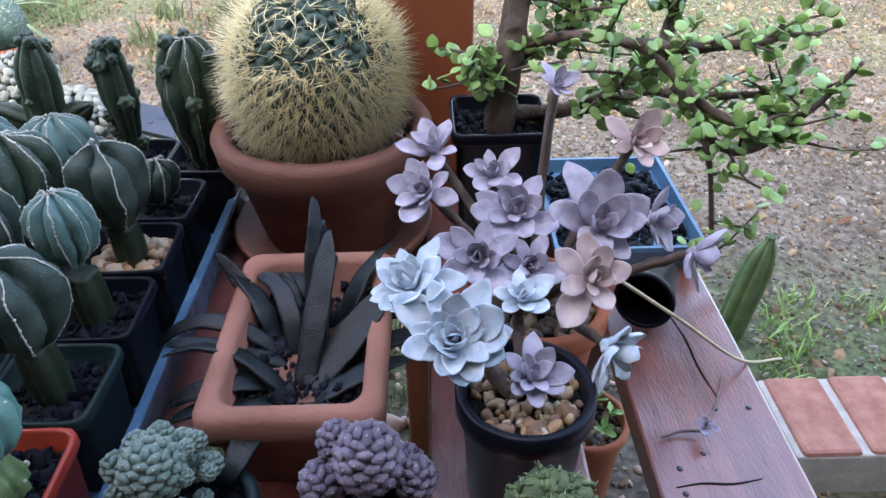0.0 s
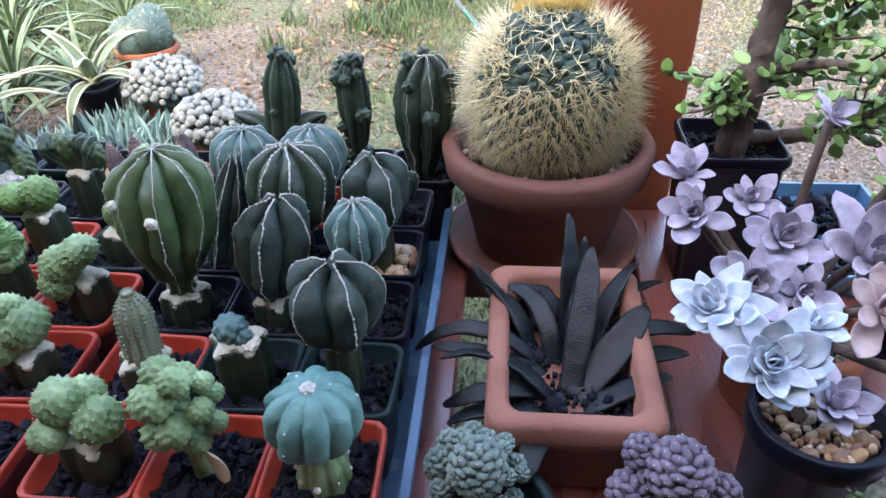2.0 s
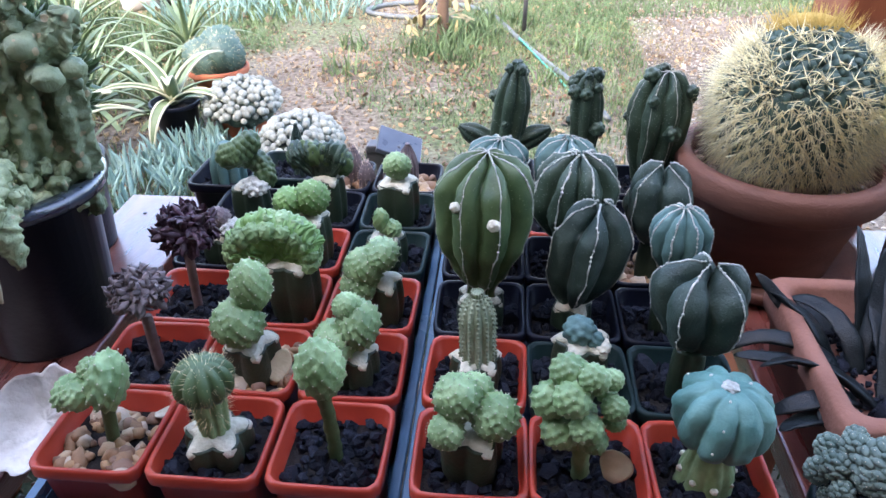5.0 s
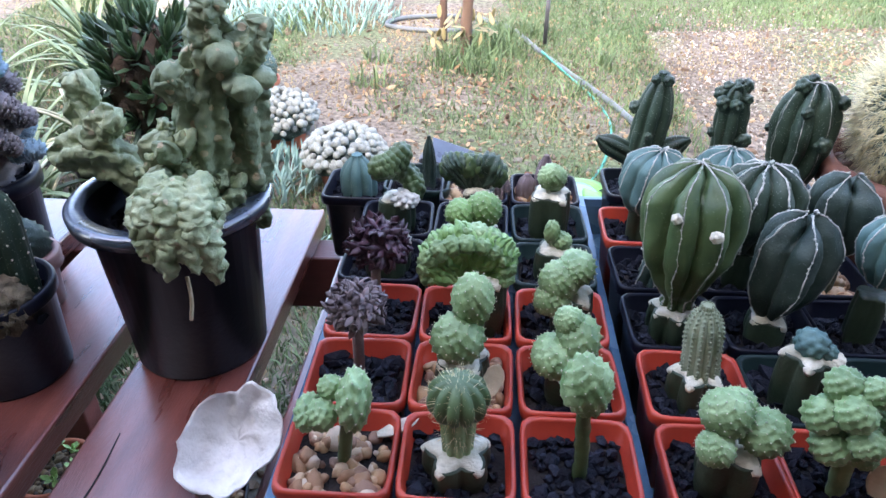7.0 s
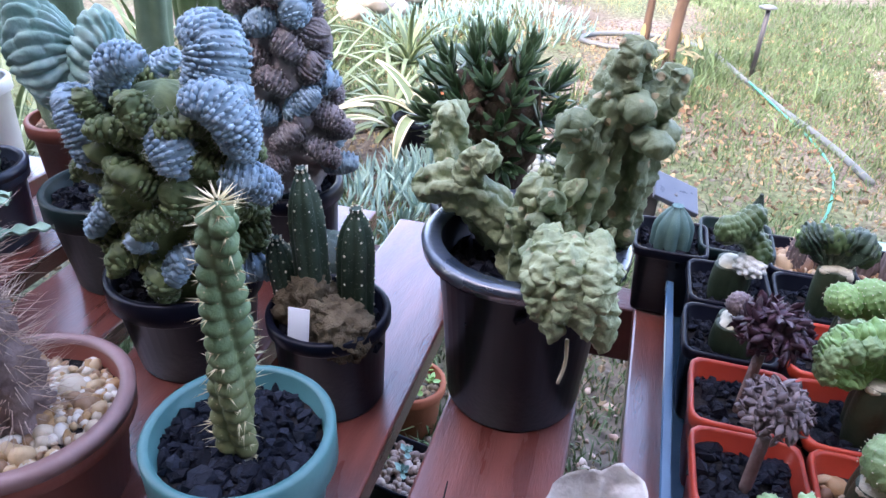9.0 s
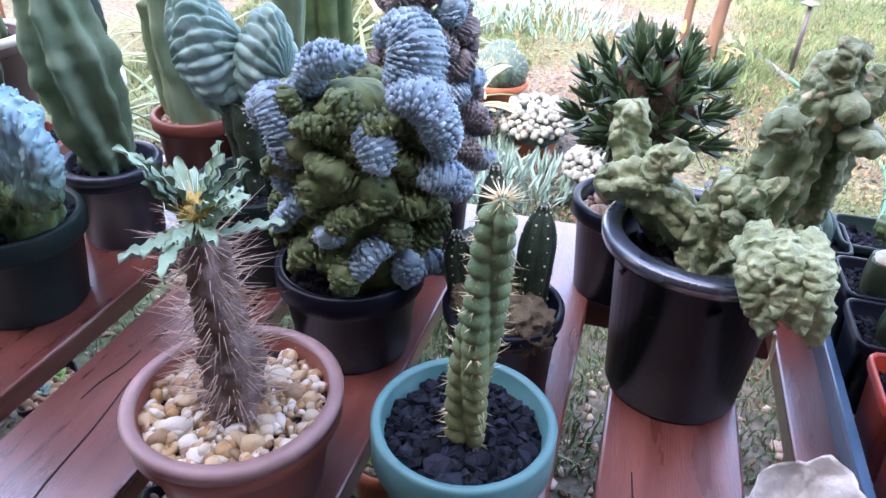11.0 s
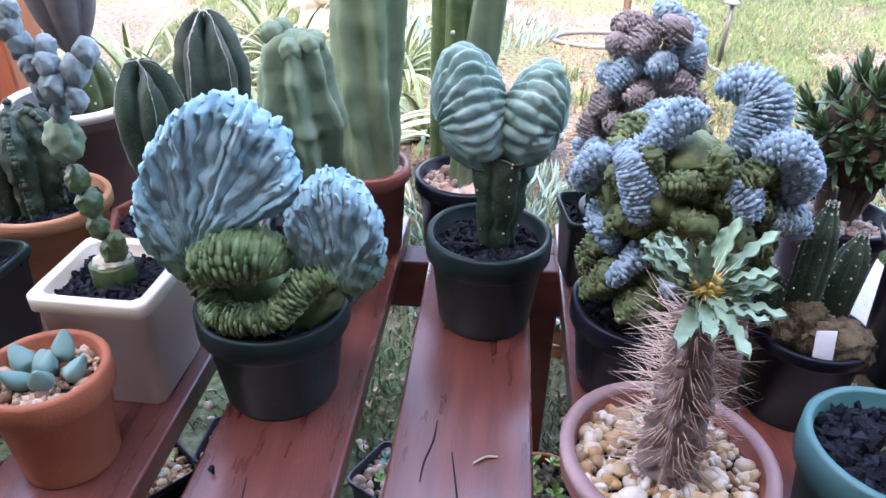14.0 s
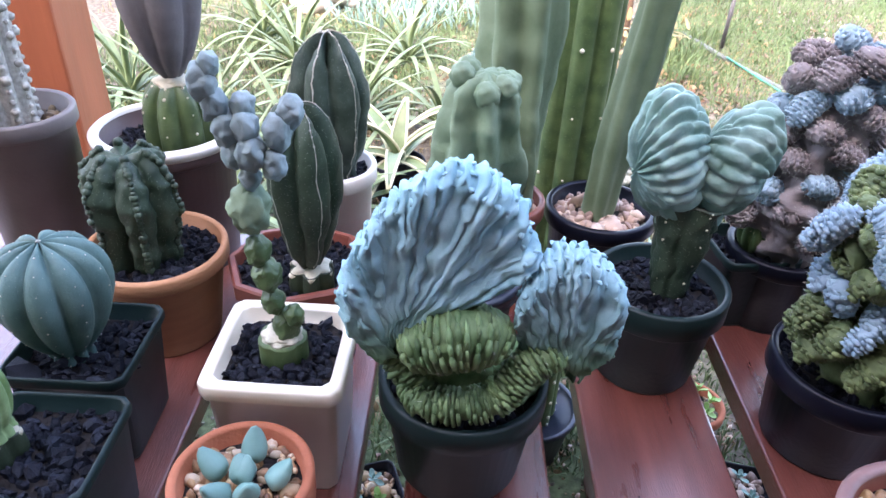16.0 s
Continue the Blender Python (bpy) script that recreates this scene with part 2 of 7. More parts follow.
    "cream_edge": surface("cream_leaf_margin", (0.4, 0.4, 0.26), (0.5, 0.5, 0.35), 0.5, 20, 0.1, 200),
    "bigleaf": surface("bright_green_broad_leaf", (0.1, 0.25, 0.04), (0.16, 0.34, 0.07), 0.45, 20, 0.1, 200, 0.4),
    "wall": surface("unseen_brown_wall", (0.12, 0.1, 0.08), (0.17, 0.14, 0.11), 0.85, 4, 0.2, 60),
    "roof": sheet("unseen_roof_sheet", (0.24, 0.22, 0.2)),
    "litter": pebbles("leaf_litter", [(0.16, 0.11, 0.07), (0.24, 0.18, 0.11), (0.1, 0.07, 0.045), (0.3, 0.22, 0.13), (0.14, 0.13, 0.11)], 0.85),
}

# ==== mesh helpers
rng = np.random.default_rng(7)


class Geo:
    """Vertices and faces gathered for one mesh."""

    def __init__(self):
        self.v, self.f, self.n = [], [], 0

    def add(self, verts, faces):
        verts = np.asarray(verts, float).reshape(-1, 3)
        self.v.append(verts)
        self.f += [tuple(i + self.n for i in q) for q in faces]
        self.n += len(verts)
        return self

    def grid(self, p, wrap=True, cap0=False, cap1=False):
        p = np.asarray(p, float)
        a, b = p.shape[:2]
        w = b if wrap else b - 1
        faces = [(i * b + j, i * b + (j + 1) % b, (i + 1) * b + (j + 1) % b, (i + 1) * b + j) for i in range(a - 1) for j in range(w)]
        if cap0:
            faces.append(tuple(range(b - 1, -1, -1)))
        if cap1:
            faces.append(tuple((a - 1) * b + j for j in range(b)))
        return self.add(p.reshape(-1, 3), faces)

    def copies(self, verts, faces, mats):
        """Many copies of a small mesh; mats: (k, 3, 4) transforms."""
        verts = np.asarray(verts, float)
        all_v = np.einsum("kij,nj->kni", mats[:, :, :3], verts) + mats[:, None, :, 3]
        k, n = len(mats), len(verts)
        fa = np.asarray(faces)
        idx = (fa[None] + (np.arange(k) * n)[:, None, None] + self.n).reshape(-1, fa.shape[1])
        self.v.append(all_v.reshape(-1, 3))
        self.f += idx.tolist()
        self.n += k * n
        return self

    def mesh(self, name, material, smooth=True):
        me = bpy.data.meshes.new(name)
        me.from_pydata(np.concatenate(self.v).tolist(), [], self.f)
        me.materials.append(material)
        if smooth:
            me.polygons.foreach_set("use_smooth", np.ones(len(me.polygons), bool))
        me.update()
        return me


def part(name, geo, material, parent, label="", smooth=True, m=None, kind=""):
    me = geo.mesh(name, M[material], smooth) if isinstance(geo, Geo) else geo
    ob = new(name, me)
    ob.parent = parent
    if m is not None:
        ob.matrix_basis = m
    return tagged(ob, label=label, kind=kind)


def thing(name, at, label, category, group="", turn=0.0, kind=""):
    ob = new(name)
    ob.empty_display_size = 0.03
    ob.matrix_basis = pose(*at, 0, 0, turn)
    return tagged(ob, label, category, group, kind)


def single(name, geo, material, at, label, category, smooth=True, group="", turn=0.0, kind=""):
    ob = new(name, geo.mesh(name, M[material], smooth) if isinstance(geo, Geo) else geo)
    ob.matrix_basis = pose(*at, 0, 0, turn)
    return tagged(ob, label, category, group, kind)


def lathe(profile, seg=40, power=None, centre=(0, 0, 0), wob=0.0):
    """A profile of (radius, height) swung round; power: a rounded square instead of a circle."""
    a = np.linspace(0, 2 * np.pi, seg, endpoint=False) + (np.pi / seg if power else 0)
    k = np.ones(seg) if not power else (np.abs(np.cos(a)) ** power + np.abs(np.sin(a)) ** power) ** (-1 / power)
    k = k * (1 + wob * np.sin(3 * a + 1) * 0.5 + wob * np.sin(2 * a))
    pr = np.array(profile, float)
    p = np.stack([pr[:, :1] * np.cos(a) * k, pr[:, :1] * np.sin(a) * k, pr[:, 1:] + 0 * a], -1) + np.array(centre)
    return Geo().grid(p)


def axes_to(d, spin=0.0):
    """3x3 whose third column points along d."""
    d = np.asarray(d, float)
    d = d / np.linalg.norm(d)
    h = np.array([0, 0, 1.0]) if abs(d[2]) < 0.95 else np.array([1.0, 0, 0])
    u = np.cross(h, d)
    u /= np.linalg.norm(u)
    w = np.cross(d, u)
    c, s = np.cos(spin), np.sin(spin)
    return np.stack([u * c + w * s, w * c - u * s, d], 1)


def tube(points, radii, n=8, caps=True, geo=None, bumps=0.0):
    pts = np.array(points, float)
    r = np.broadcast_to(np.asarray(radii, float), (len(pts),))
    t = np.gradient(pts, axis=0)
    t /= np.linalg.norm(t, axis=1)[:, None] + 1e-12
    u = axes_to(t[0])[:, 0]
    a = np.linspace(0, 2 * np.pi, n, endpoint=False)
    rows = []
    for k in range(len(pts)):
        u = u - t[k] * (u @ t[k])
        u /= np.linalg.norm(u)
        w = np.cross(t[k], u)
        rr = r[k] * (1 + bumps * rng.normal(size=n))
        rows.append(pts[k] + (rr * np.cos(a))[:, None] * u + (rr * np.sin(a))[:, None] * w)
    g = geo or Geo()
    return g.grid(np.array(rows), True, caps, caps)


def bend(points, n=24):
    """A smooth curve through a few points."""
    p = np.array(points, float)
    q = np.concatenate([[2 * p[0] - p[1]], p, [2 * p[-1] - p[-2]]])
    out = []
    for i in range(1, len(q) - 2):
        for s in np.linspace(0, 1, max(2, n // (len(p) - 1)), endpoint=False):
            a, b, c, d = q[i - 1 : i + 3]
            out.append(0.5 * (2 * b + (c - a) * s + (2 * a - 5 * b + 4 * c - d) * s**2 + (3 * b - a - 3 * c + d) * s**3))
    return np.array(out + [p[-1]])


def box(x0, x1, y0, y1, z0, z1, bev=0.004):
    bm = bmesh.new()
    bmesh.ops.create_cube(bm, size=1)
    for v in bm.verts:
        v.co = ((x0 + x1) / 2 + v.co.x * (x1 - x0), (y0 + y1) / 2 + v.co.y * (y1 - y0), (z0 + z1) / 2 + v.co.z * (z1 - z0))
    if bev:
        bmesh.ops.bevel(bm, geom=bm.edges[:], offset=bev, segments=2, affect="EDGES", profile=0.5)
    g = Geo().add([v.co[:] for v in bm.verts], [[v.index for v in f.verts] for f in bm.faces])
    bm.free()
    return g


def ball(sub):
    bm = bmesh.new()
    bmesh.ops.create_icosphere(bm, subdivisions=sub, radius=1)
    v, f = np.array([x.co[:] for x in bm.verts]), [[x.index for x in q.verts] for q in bm.faces]
    bm.free()
    return v, np.array(f)


BALL1, BALL2, BALL3, BALL4 = ball(1), ball(2), ball(3), ball(4)


def turns(k):
    """k random rotations."""
    q = rng.normal(size=(k, 4))
    q /= np.linalg.norm(q, axis=1)[:, None]
    w, x, y, z = q.T
    return np.stack([np.stack([1 - 2 * (y * y + z * z), 2 * (x * y - z * w), 2 * (x * z + y * w)], -1),
                     np.stack([2 * (x * y + z * w), 1 - 2 * (x * x + z * z), 2 * (y * z - x * w)], -1),
                     np.stack([2 * (x * z - y * w), 2 * (y * z + x * w), 1 - 2 * (x * x + y * y)], -1)], 1)


def stones(places, size, spread=0.35, rough=0.25, round_=False):
    """Loose stones at the places given."""
    k = len(places)
    v, f = BALL2 if round_ else BALL1
    g = Geo()
    for chunk in np.array_split(np.arange(k), 6):
        if len(chunk) == 0:
            continue
        vv = v * (1 + rough * rng.normal(size=(len(v), 1)) * (0.4 if round_ else 1))
        s = size * np.exp(spread * rng.normal(size=(len(chunk), 1, 1))) * (1 + 0.3 * rng.normal(size=(len(chunk), 1, 3)).clip(-1.5, 1.5))
        g.copies(vv, f, np.concatenate([turns(len(chunk)) * s, np.asarray(places)[chunk][:, :, None]], 2))
    return g


def in_disc(k, r, square=False):
    if square:
        return rng.uniform(-r, r, (k, 2))
    a, q = rng.uniform(0, 2 * np.pi, k), r * np.sqrt(rng.uniform(0, 1, k))
    return np.stack([q * np.cos(a), q * np.sin(a)], 1)


def spines(bases, tips, width):
    """Thin three-sided needles."""
    b, t = np.asarray(bases, float), np.asarray(tips, float)
    d = t - b
    d /= np.linalg.norm(d, axis=1)[:, None] + 1e-12
    h = np.where(np.abs(d[:, 2:]) < 0.9, np.array([[0, 0, 1.0]]), np.array([[1.0, 0, 0]]))
    u = np.cross(h, d)
    u /= np.linalg.norm(u, axis=1)[:, None]
    w = np.cross(d, u)
    ring = [b + width * (np.cos(a) * u + np.sin(a) * w) for a in (0, 2.094, 4.189)]
    v = np.stack(ring + [t], 1).reshape(-1, 3)
    k = np.arange(len(b))[:, None] * 4
    f = np.concatenate([np.concatenate([k, k + 1, k + 3], 1), np.concatenate([k + 1, k + 2, k + 3], 1), np.concatenate([k + 2, k, k + 3], 1)])
    return Geo().add(v, f.tolist())


def fib(n):
    i = np.arange(n) + 0.5
    ph, th = np.arccos(1 - 2 * i / n), np.pi * (1 + 5**0.5) * i
    return np.stack([np.cos(th) * np.sin(ph), np.sin(th) * np.sin(ph), np.cos(ph)], 1)


def knobby(centre, radius, n=70, amp=0.14, squash=(1, 1, 1), geo=None, sub=4, axis=(0, 0, 1)):
    """A ball set all over with warts."""
    v, f = (BALL2, BALL3, BALL4)[sub - 2]
    pts = fib(n)
    near = (v @ pts.T).max(1)
    gap = 2.0 / np.sqrt(n)
    d = np.arccos(near.clip(-1, 1)) / gap
    r = 1 + 1.7 * amp * (1 - (d / 0.92).clip(0, 1) ** 2) + 0.05 * np.sin(v[:, 0] * 3 + centre[0] * 90) * np.sin(v[:, 1] * 4 + centre[1] * 70)
    p = (v * r[:, None] * radius * np.array(squash)) @ axes_to(axis).T + np.array(centre)
    return (geo or Geo()).add(p, f.tolist())


def dome(v, skew=1.0, base=0.45):
    """A rounded outline, widest above the middle where skew is over 1."""
    w = np.clip(v, 0, 1) ** skew
    return np.maximum(np.sqrt(np.clip(4 * w * (1 - w), 0, 1)) ** 0.9, base * (1 - v) ** 1.5) * 0.97 + 0.03


def ribbed(h, r, ribs, depth=0.25, env=None, nv=22, per=8, sharp=0.6, base=(0, 0, 0), lean=(0, 0), twist=0.0, lump=0.0, phase=0.0, peak=False, dip=0.0):
    """A ribbed cactus body; also gives the lines of its rib crests."""
    env = env or (lambda v: dome(v, 1.0))
    v = (1 - np.cos(np.pi * np.linspace(0, 1, nv) ** 0.95)) / 2
    a = np.linspace(0, 2 * np.pi, ribs * per, endpoint=False)
    rib = np.abs(np.cos(ribs * a / 2)) ** sharp
    if peak:
        w = np.abs(((ribs * a / (2 * np.pi) + 0.5) % 1) * 2 - 1)
        rib = 1 - 0.55 * w**1.1 - 0.45 * w**5
    rows, crest = [], []
    for s in v:
        k = r * env(s) * (1 - depth * (1 - rib)) * (1 + lump * np.sin(s * 21 + 2 * a) * np.sin(s * 9 + a))
        aa = a + phase + twist * s
        off = np.array([lean[0] * s, lean[1] * s])
        z = base[2] + h * s - dip * h * (1 - rib) * s**5
        rows.append(np.stack([base[0] + off[0] + k * np.cos(aa), base[1] + off[1] + k * np.sin(aa), z + 0 * aa], 1))
        crest.append(rows[-1][::per])
    top = np.array(rows[-1]).mean(0) - [0, 0, 0.02 * h]
    rows.append(np.repeat(top[None], ribs * per, 0) + (np.array(rows[-1]) - top) * 0.05)
    return Geo().grid(np.array(rows), True, True, True), np.array(crest)


def gnarl(points, radii, amp=0.22, freq=55.0, n=30, m=44, ribs=5, rib=0.12, material_seed=0.0):
    """A lumpy monstrose stem along a curve."""
    pts = bend(points, m)
    rr = np.interp(np.linspace(0, 1, len(pts)), np.linspace(0, 1, len(radii)), radii)
    t = np.gradient(pts, axis=0)
    t /= np.linalg.norm(t, axis=1)[:, None]
    u = axes_to(t[0])[:, 0]
    a = np.linspace(0, 2 * np.pi, n, endpoint=False)
    rows = []
    for k in range(len(pts)):
        u = u - t[k] * (u @ t[k])
        u /= np.linalg.norm(u)
        d = np.cos(a)[:, None] * u + np.sin(a)[:, None] * np.cross(t[k], u)
        q = pts[k] + d * rr[k]
        lump = np.array([noise.noise(Vector(w) * freq + Vector((material_seed, 0, 0))) for w in q])
        fine = np.array([noise.noise(Vector(w) * freq * 2.6) for w in q])
        rows.append(pts[k] + d * (rr[k] * (1 + amp * lump * 1.6 + 0.5 * amp * fine + rib * np.cos(ribs * a + k * 0.08)))[:, None])
    rows = [rows[0].mean(0) + (rows[0] - rows[0].mean(0)) * 0.2] + rows + [rows[-1].mean(0) + t[-1] * rr[-1] * 0.35 + (rows[-1] - rows[-1].mean(0)) * 0.6,
                                                                      rows[-1].mean(0) + t[-1] * rr[-1] * 0.5 + (rows[-1] - rows[-1].mean(0)) * 0.1]
    return Geo().grid(np.array(rows), True, True, True)


def crest_dots(crest, size, every=1, skip=2, geo=None):
    g = geo or Geo()
    pts = crest[skip::every].reshape(-1, 3)
    v, f = BALL1
    m = np.concatenate([turns(len(pts)) * size * rng.uniform(0.6, 1.2, (len(pts), 1, 1)), pts[:, :, None]], 2)
    return g.copies(v, f, m)


def leaf(length, width, thick, curve=0.3, tip=0.5, cup=0.25, m=9, n=10, wid=None):
    """A fleshy leaf along +x, its upper face towards +z; curve lifts the tip."""
    s = np.linspace(0, 1, m)
    wid = wid or (lambda q: np.sin(np.pi * (0.08 + 0.88 * q ** (0.5 + tip))) ** 0.75)
    a = np.linspace(0, 2 * np.pi, n, endpoint=False)
    rows = []
    for q in s:
        w, t = width * 0.5 * wid(q), thick * 0.5 * (0.35 + 0.65 * np.sin(np.pi * min(1, 0.25 + 0.75 * q)))
        if q == 1:
            w, t = w * 0.2, t * 0.2
        y, z = w * np.cos(a), t * np.sin(a)
        z = z + cup * (y / (width * 0.5)) ** 2 * w
        x = length * q * np.cos(curve * q)
        rows.append(np.stack([x + 0 * a, y, z + length * q * np.sin(curve * q) * 0.9], 1))
    return Geo().grid(np.array(rows), True, True, True)


def shifted(v, amp, freq, o):
    d = np.array([noise.noise_vector(Vector((x * freq + o, y * freq, z * freq))) + 0.5 * noise.noise_vector(Vector((x * freq * 2.7, y * freq * 2.7 + o, z * freq * 2.7))) for x, y, z in v.tolist()])
    return v + d * amp


def crinkle(geo, amp, freq):
    """Shifts every vertex by smooth noise, so that nothing repeats."""
    geo.v = [shifted(np.concatenate(geo.v), amp, freq, rng.uniform(0, 9))]
    return geo


def crestline(top, base, thick, ribs, amp, beads=7, knuckle=0.5, taper=0.5, nv=54, wob=0.0, merge=0.5, folds=0, rough=0.0022, rim=0.0):
    """A crested growth: ridges of knuckles run from a base line up over a curled growing edge and down behind it."""
    t, b = bend(top, ribs * 10), None
    q = np.linspace(0, 1, len(t))
    bb = bend(base, 60)
    b = np.stack([np.interp(q, np.linspace(0, 1, len(bb)), bb[:, i]) for i in range(3)], 1)
    e = t - b
    D = np.linalg.norm(e, axis=1)
    e = e / D[:, None]
    N = np.cross(np.gradient(t, axis=0), e)
    N /= np.linalg.norm(N, axis=1)[:, None]
    jit = np.interp(q, np.linspace(0, 1, ribs // 2 + 2), rng.uniform(-0.6, 0.6, ribs // 2 + 2))
    strong = np.interp(q, np.linspace(0, 1, ribs), rng.uniform(0.55, 1.25, ribs))
    k = np.pi * (ribs * q + jit)
    odd = np.floor(k / np.pi) % 2
    end = np.sqrt(np.clip(1 - (2 * q - 1) ** 8, 0.0, 1))
    th = np.minimum(thick * (0.9 + 0.15 * np.sin(q * 9 + wob)) * (0.15 + 0.85 * end), D * 0.48)
    rows = []
    for a in np.linspace(0, 1, nv):
        c = min(a, 1 - a)
        sgn = 1 if a < 0.5 else -1
        if c < 0.36:
            h, off, nrm = c / 0.36 * (D - th), sgn * th * (taper + (1 - taper) * c / 0.36), N * sgn
        else:
            f = (a - 0.36) / 0.28 * np.pi
            h, off, nrm = D - th + th * math.sin(f), th * math.cos(f), N * math.cos(f) + e * math.sin(f)
        rho = h / D
        tw = np.clip((rho - merge) / 0.25, 0, 1)
        ridge = (1 - tw) * (0.9 * np.abs(np.sin(k / 2)) ** 0.8) + tw * np.abs(np.sin(k)) ** 0.7
        cell = np.abs(np.sin(np.pi * (beads * a * 2 + 0.5 * odd + 0.4 * np.sin(k / 3.1)))) ** 0.6
        lift = amp * strong * ridge * ((1 - knuckle) + knuckle * cell) * (0.2 + 0.8 * np.clip(rho, 0, 1)) * (0.2 + 0.8 * end)
        swirl = 0.02 * np.sin(q * 12 + 5 * a + wob) * D * np.sin(np.pi * a) + (0.0048 * np.sin(2 * np.pi * folds * q + 3 * jit + wob) * np.clip(rho, 0, 1) ** 2 if folds else 0.0)
        rows.append(b + e * h[:, None] + N * (off + swirl)[:, None] + nrm * lift[:, None])
    g = Geo().grid(np.array(rows), False)
    if rim:
        for a in (0.5, 0.44, 0.56, 0.385, 0.615):
            row = rows[int(a * (nv - 1))]
            at = row[[int((j + 0.5 + 0.25 * (a != 0.5)) / ribs * (len(t) - 1)) for j in range(ribs - 1)]]
            g.copies(BALL2[0], BALL2[1], np.concatenate([turns(len(at)) * rim * rng.uniform(0.7, 1.2, (len(at), 1, 1)), at[:, :, None]], 2))
    return crinkle(g, rough, 95)


def caterpillar(points, radii, rings, amp=0.16, flat=0.8, n=30, bead=0.12, rough=0.2):
    """A curled crest lobe: a plump sausage of many fine cross ridges, beaded along their length."""
    pts = bend(points, rings * 6)
    q = np.linspace(0, 1, len(pts))
    rr = np.interp(q, np.linspace(0, 1, len(radii)), radii) * np.sqrt(np.clip(1 - np.clip((np.abs(2 * q - 1) - 0.55) / 0.45, 0, 1) ** 2, 0.02, 1))
    t = np.gradient(pts, axis=0)
    t /= np.linalg.norm(t, axis=1)[:, None]
    u = axes_to(t[0])[:, 0]
    a = np.linspace(0, 2 * np.pi, n, endpoint=False)
    ph = rng.uniform(0, 6, 3)
    rows = []
    for k in range(len(pts)):
        u = u - t[k] * (u @ t[k])
        u /= np.linalg.norm(u)
        w = np.cross(t[k], u)
        g = np.pi * (rings * q[k] + 0.35 * np.sin(2 * a + ph[0]) + 0.25 * np.sin(3 * a + ph[1] + 7 * q[k]))
        ring = np.abs(np.sin(g)) ** 0.65
        r = rr[k] * (0.92 + amp * ring * (1 - bead + bead * np.cos(9 * a + np.floor(g / np.pi) * 2.1)) + 0.09 * np.sin(2 * a + 5 * q[k] + ph[2]))
        rows.append(pts[k] + (r * np.cos(a))[:, None] * u + (r * flat * np.sin(a))[:, None] * w)
    return crinkle(Geo().grid(np.array(rows), True, True, True), rough * max(radii), 1.1 / max(radii))

# ==== ground, porch and bench
TOP = 0.46


def lie(x, y):
    """Height of the ground: level under the bench, rising gently into the yard."""
    x, y = np.asarray(x, float), np.asarray(y, float)
    return 0.035 * np.clip(y - 0.9, 0, 60) + 0.012 * np.sin(x * 2.1 + y * 1.3) * np.clip(y - 0.8, 0, 1) + 0.008 * np.sin(x * 5.3) * np.sin(y * 4.1)


def ground_material():
    m = surface("bare_earth_and_thin_turf", (0.085, 0.072, 0.056), (0.155, 0.135, 0.11), 0.95, 3.0, 0.9, 70, 0.15, vary=0)
    t = m.node_tree
    n, ln = t.nodes, t.links.new
    b = n["Principled BSDF"]
    src = b.inputs["Base Color"].links[0].from_socket
    tc, no, rp, mx = n.new("ShaderNodeTexCoord"), n.new("ShaderNodeTexNoise"), n.new("ShaderNodeValToRGB"), n.new("ShaderNodeMix")
    no.inputs["Scale"].default_value, no.inputs["Detail"].default_value = 0.9, 8
    rp.color_ramp.elements[0].position, rp.color_ramp.elements[1].position = 0.46, 0.58
    mx.data_type = "RGBA"
    mx.inputs[7].default_value = (0.085, 0.11, 0.055, 1)
    ln(tc.outputs["Object"], no.inputs[0]), ln(no.outputs[0], rp.inputs[0]), ln(rp.outputs[0], mx.inputs[0]), ln(src, mx.inputs[6])
    fn, fr, mu = n.new("ShaderNodeTexNoise"), n.new("ShaderNodeMapRange"), n.new("ShaderNodeMix")
    fn.inputs["Scale"].default_value, fn.inputs["Detail"].default_value = 65, 10
    fr.inputs[1].default_value, fr.inputs[2].default_value = 0.3, 0.7
    fr.inputs[3].default_value, fr.inputs[4].default_value = 0.4, 1.5
    mu.data_type, mu.blend_type = "RGBA", "MULTIPLY"
    mu.inputs[0].default_value = 1
    ln(tc.outputs["Object"], fn.inputs[0]), ln(fn.outputs[0], fr.inputs[0]), ln(fr.outputs[0], mu.inputs[7]), ln(mx.outputs[2], mu.inputs[6])
    ln(mu.outputs[2], b.inputs["Base Color"])
    return m


M["ground"] = ground_material()


def build_ground():
    xs = np.concatenate([np.linspace(-400, -8, 14), np.linspace(-7, 7, 141), np.linspace(8, 400, 14)])
    ys = np.concatenate([np.linspace(-400, -4, 10), np.linspace(-3, 11, 141), np.linspace(12, 600, 16)])
    X, Y = np.meshgrid(xs, ys)
    Z = lie(X, np.minimum(Y, 14))
    single("ground", Geo().grid(np.stack([X, Y, Z], -1), False), "ground", (0, 0, 0), "bare brown earth with thin patchy turf", "ground", kind="structure")


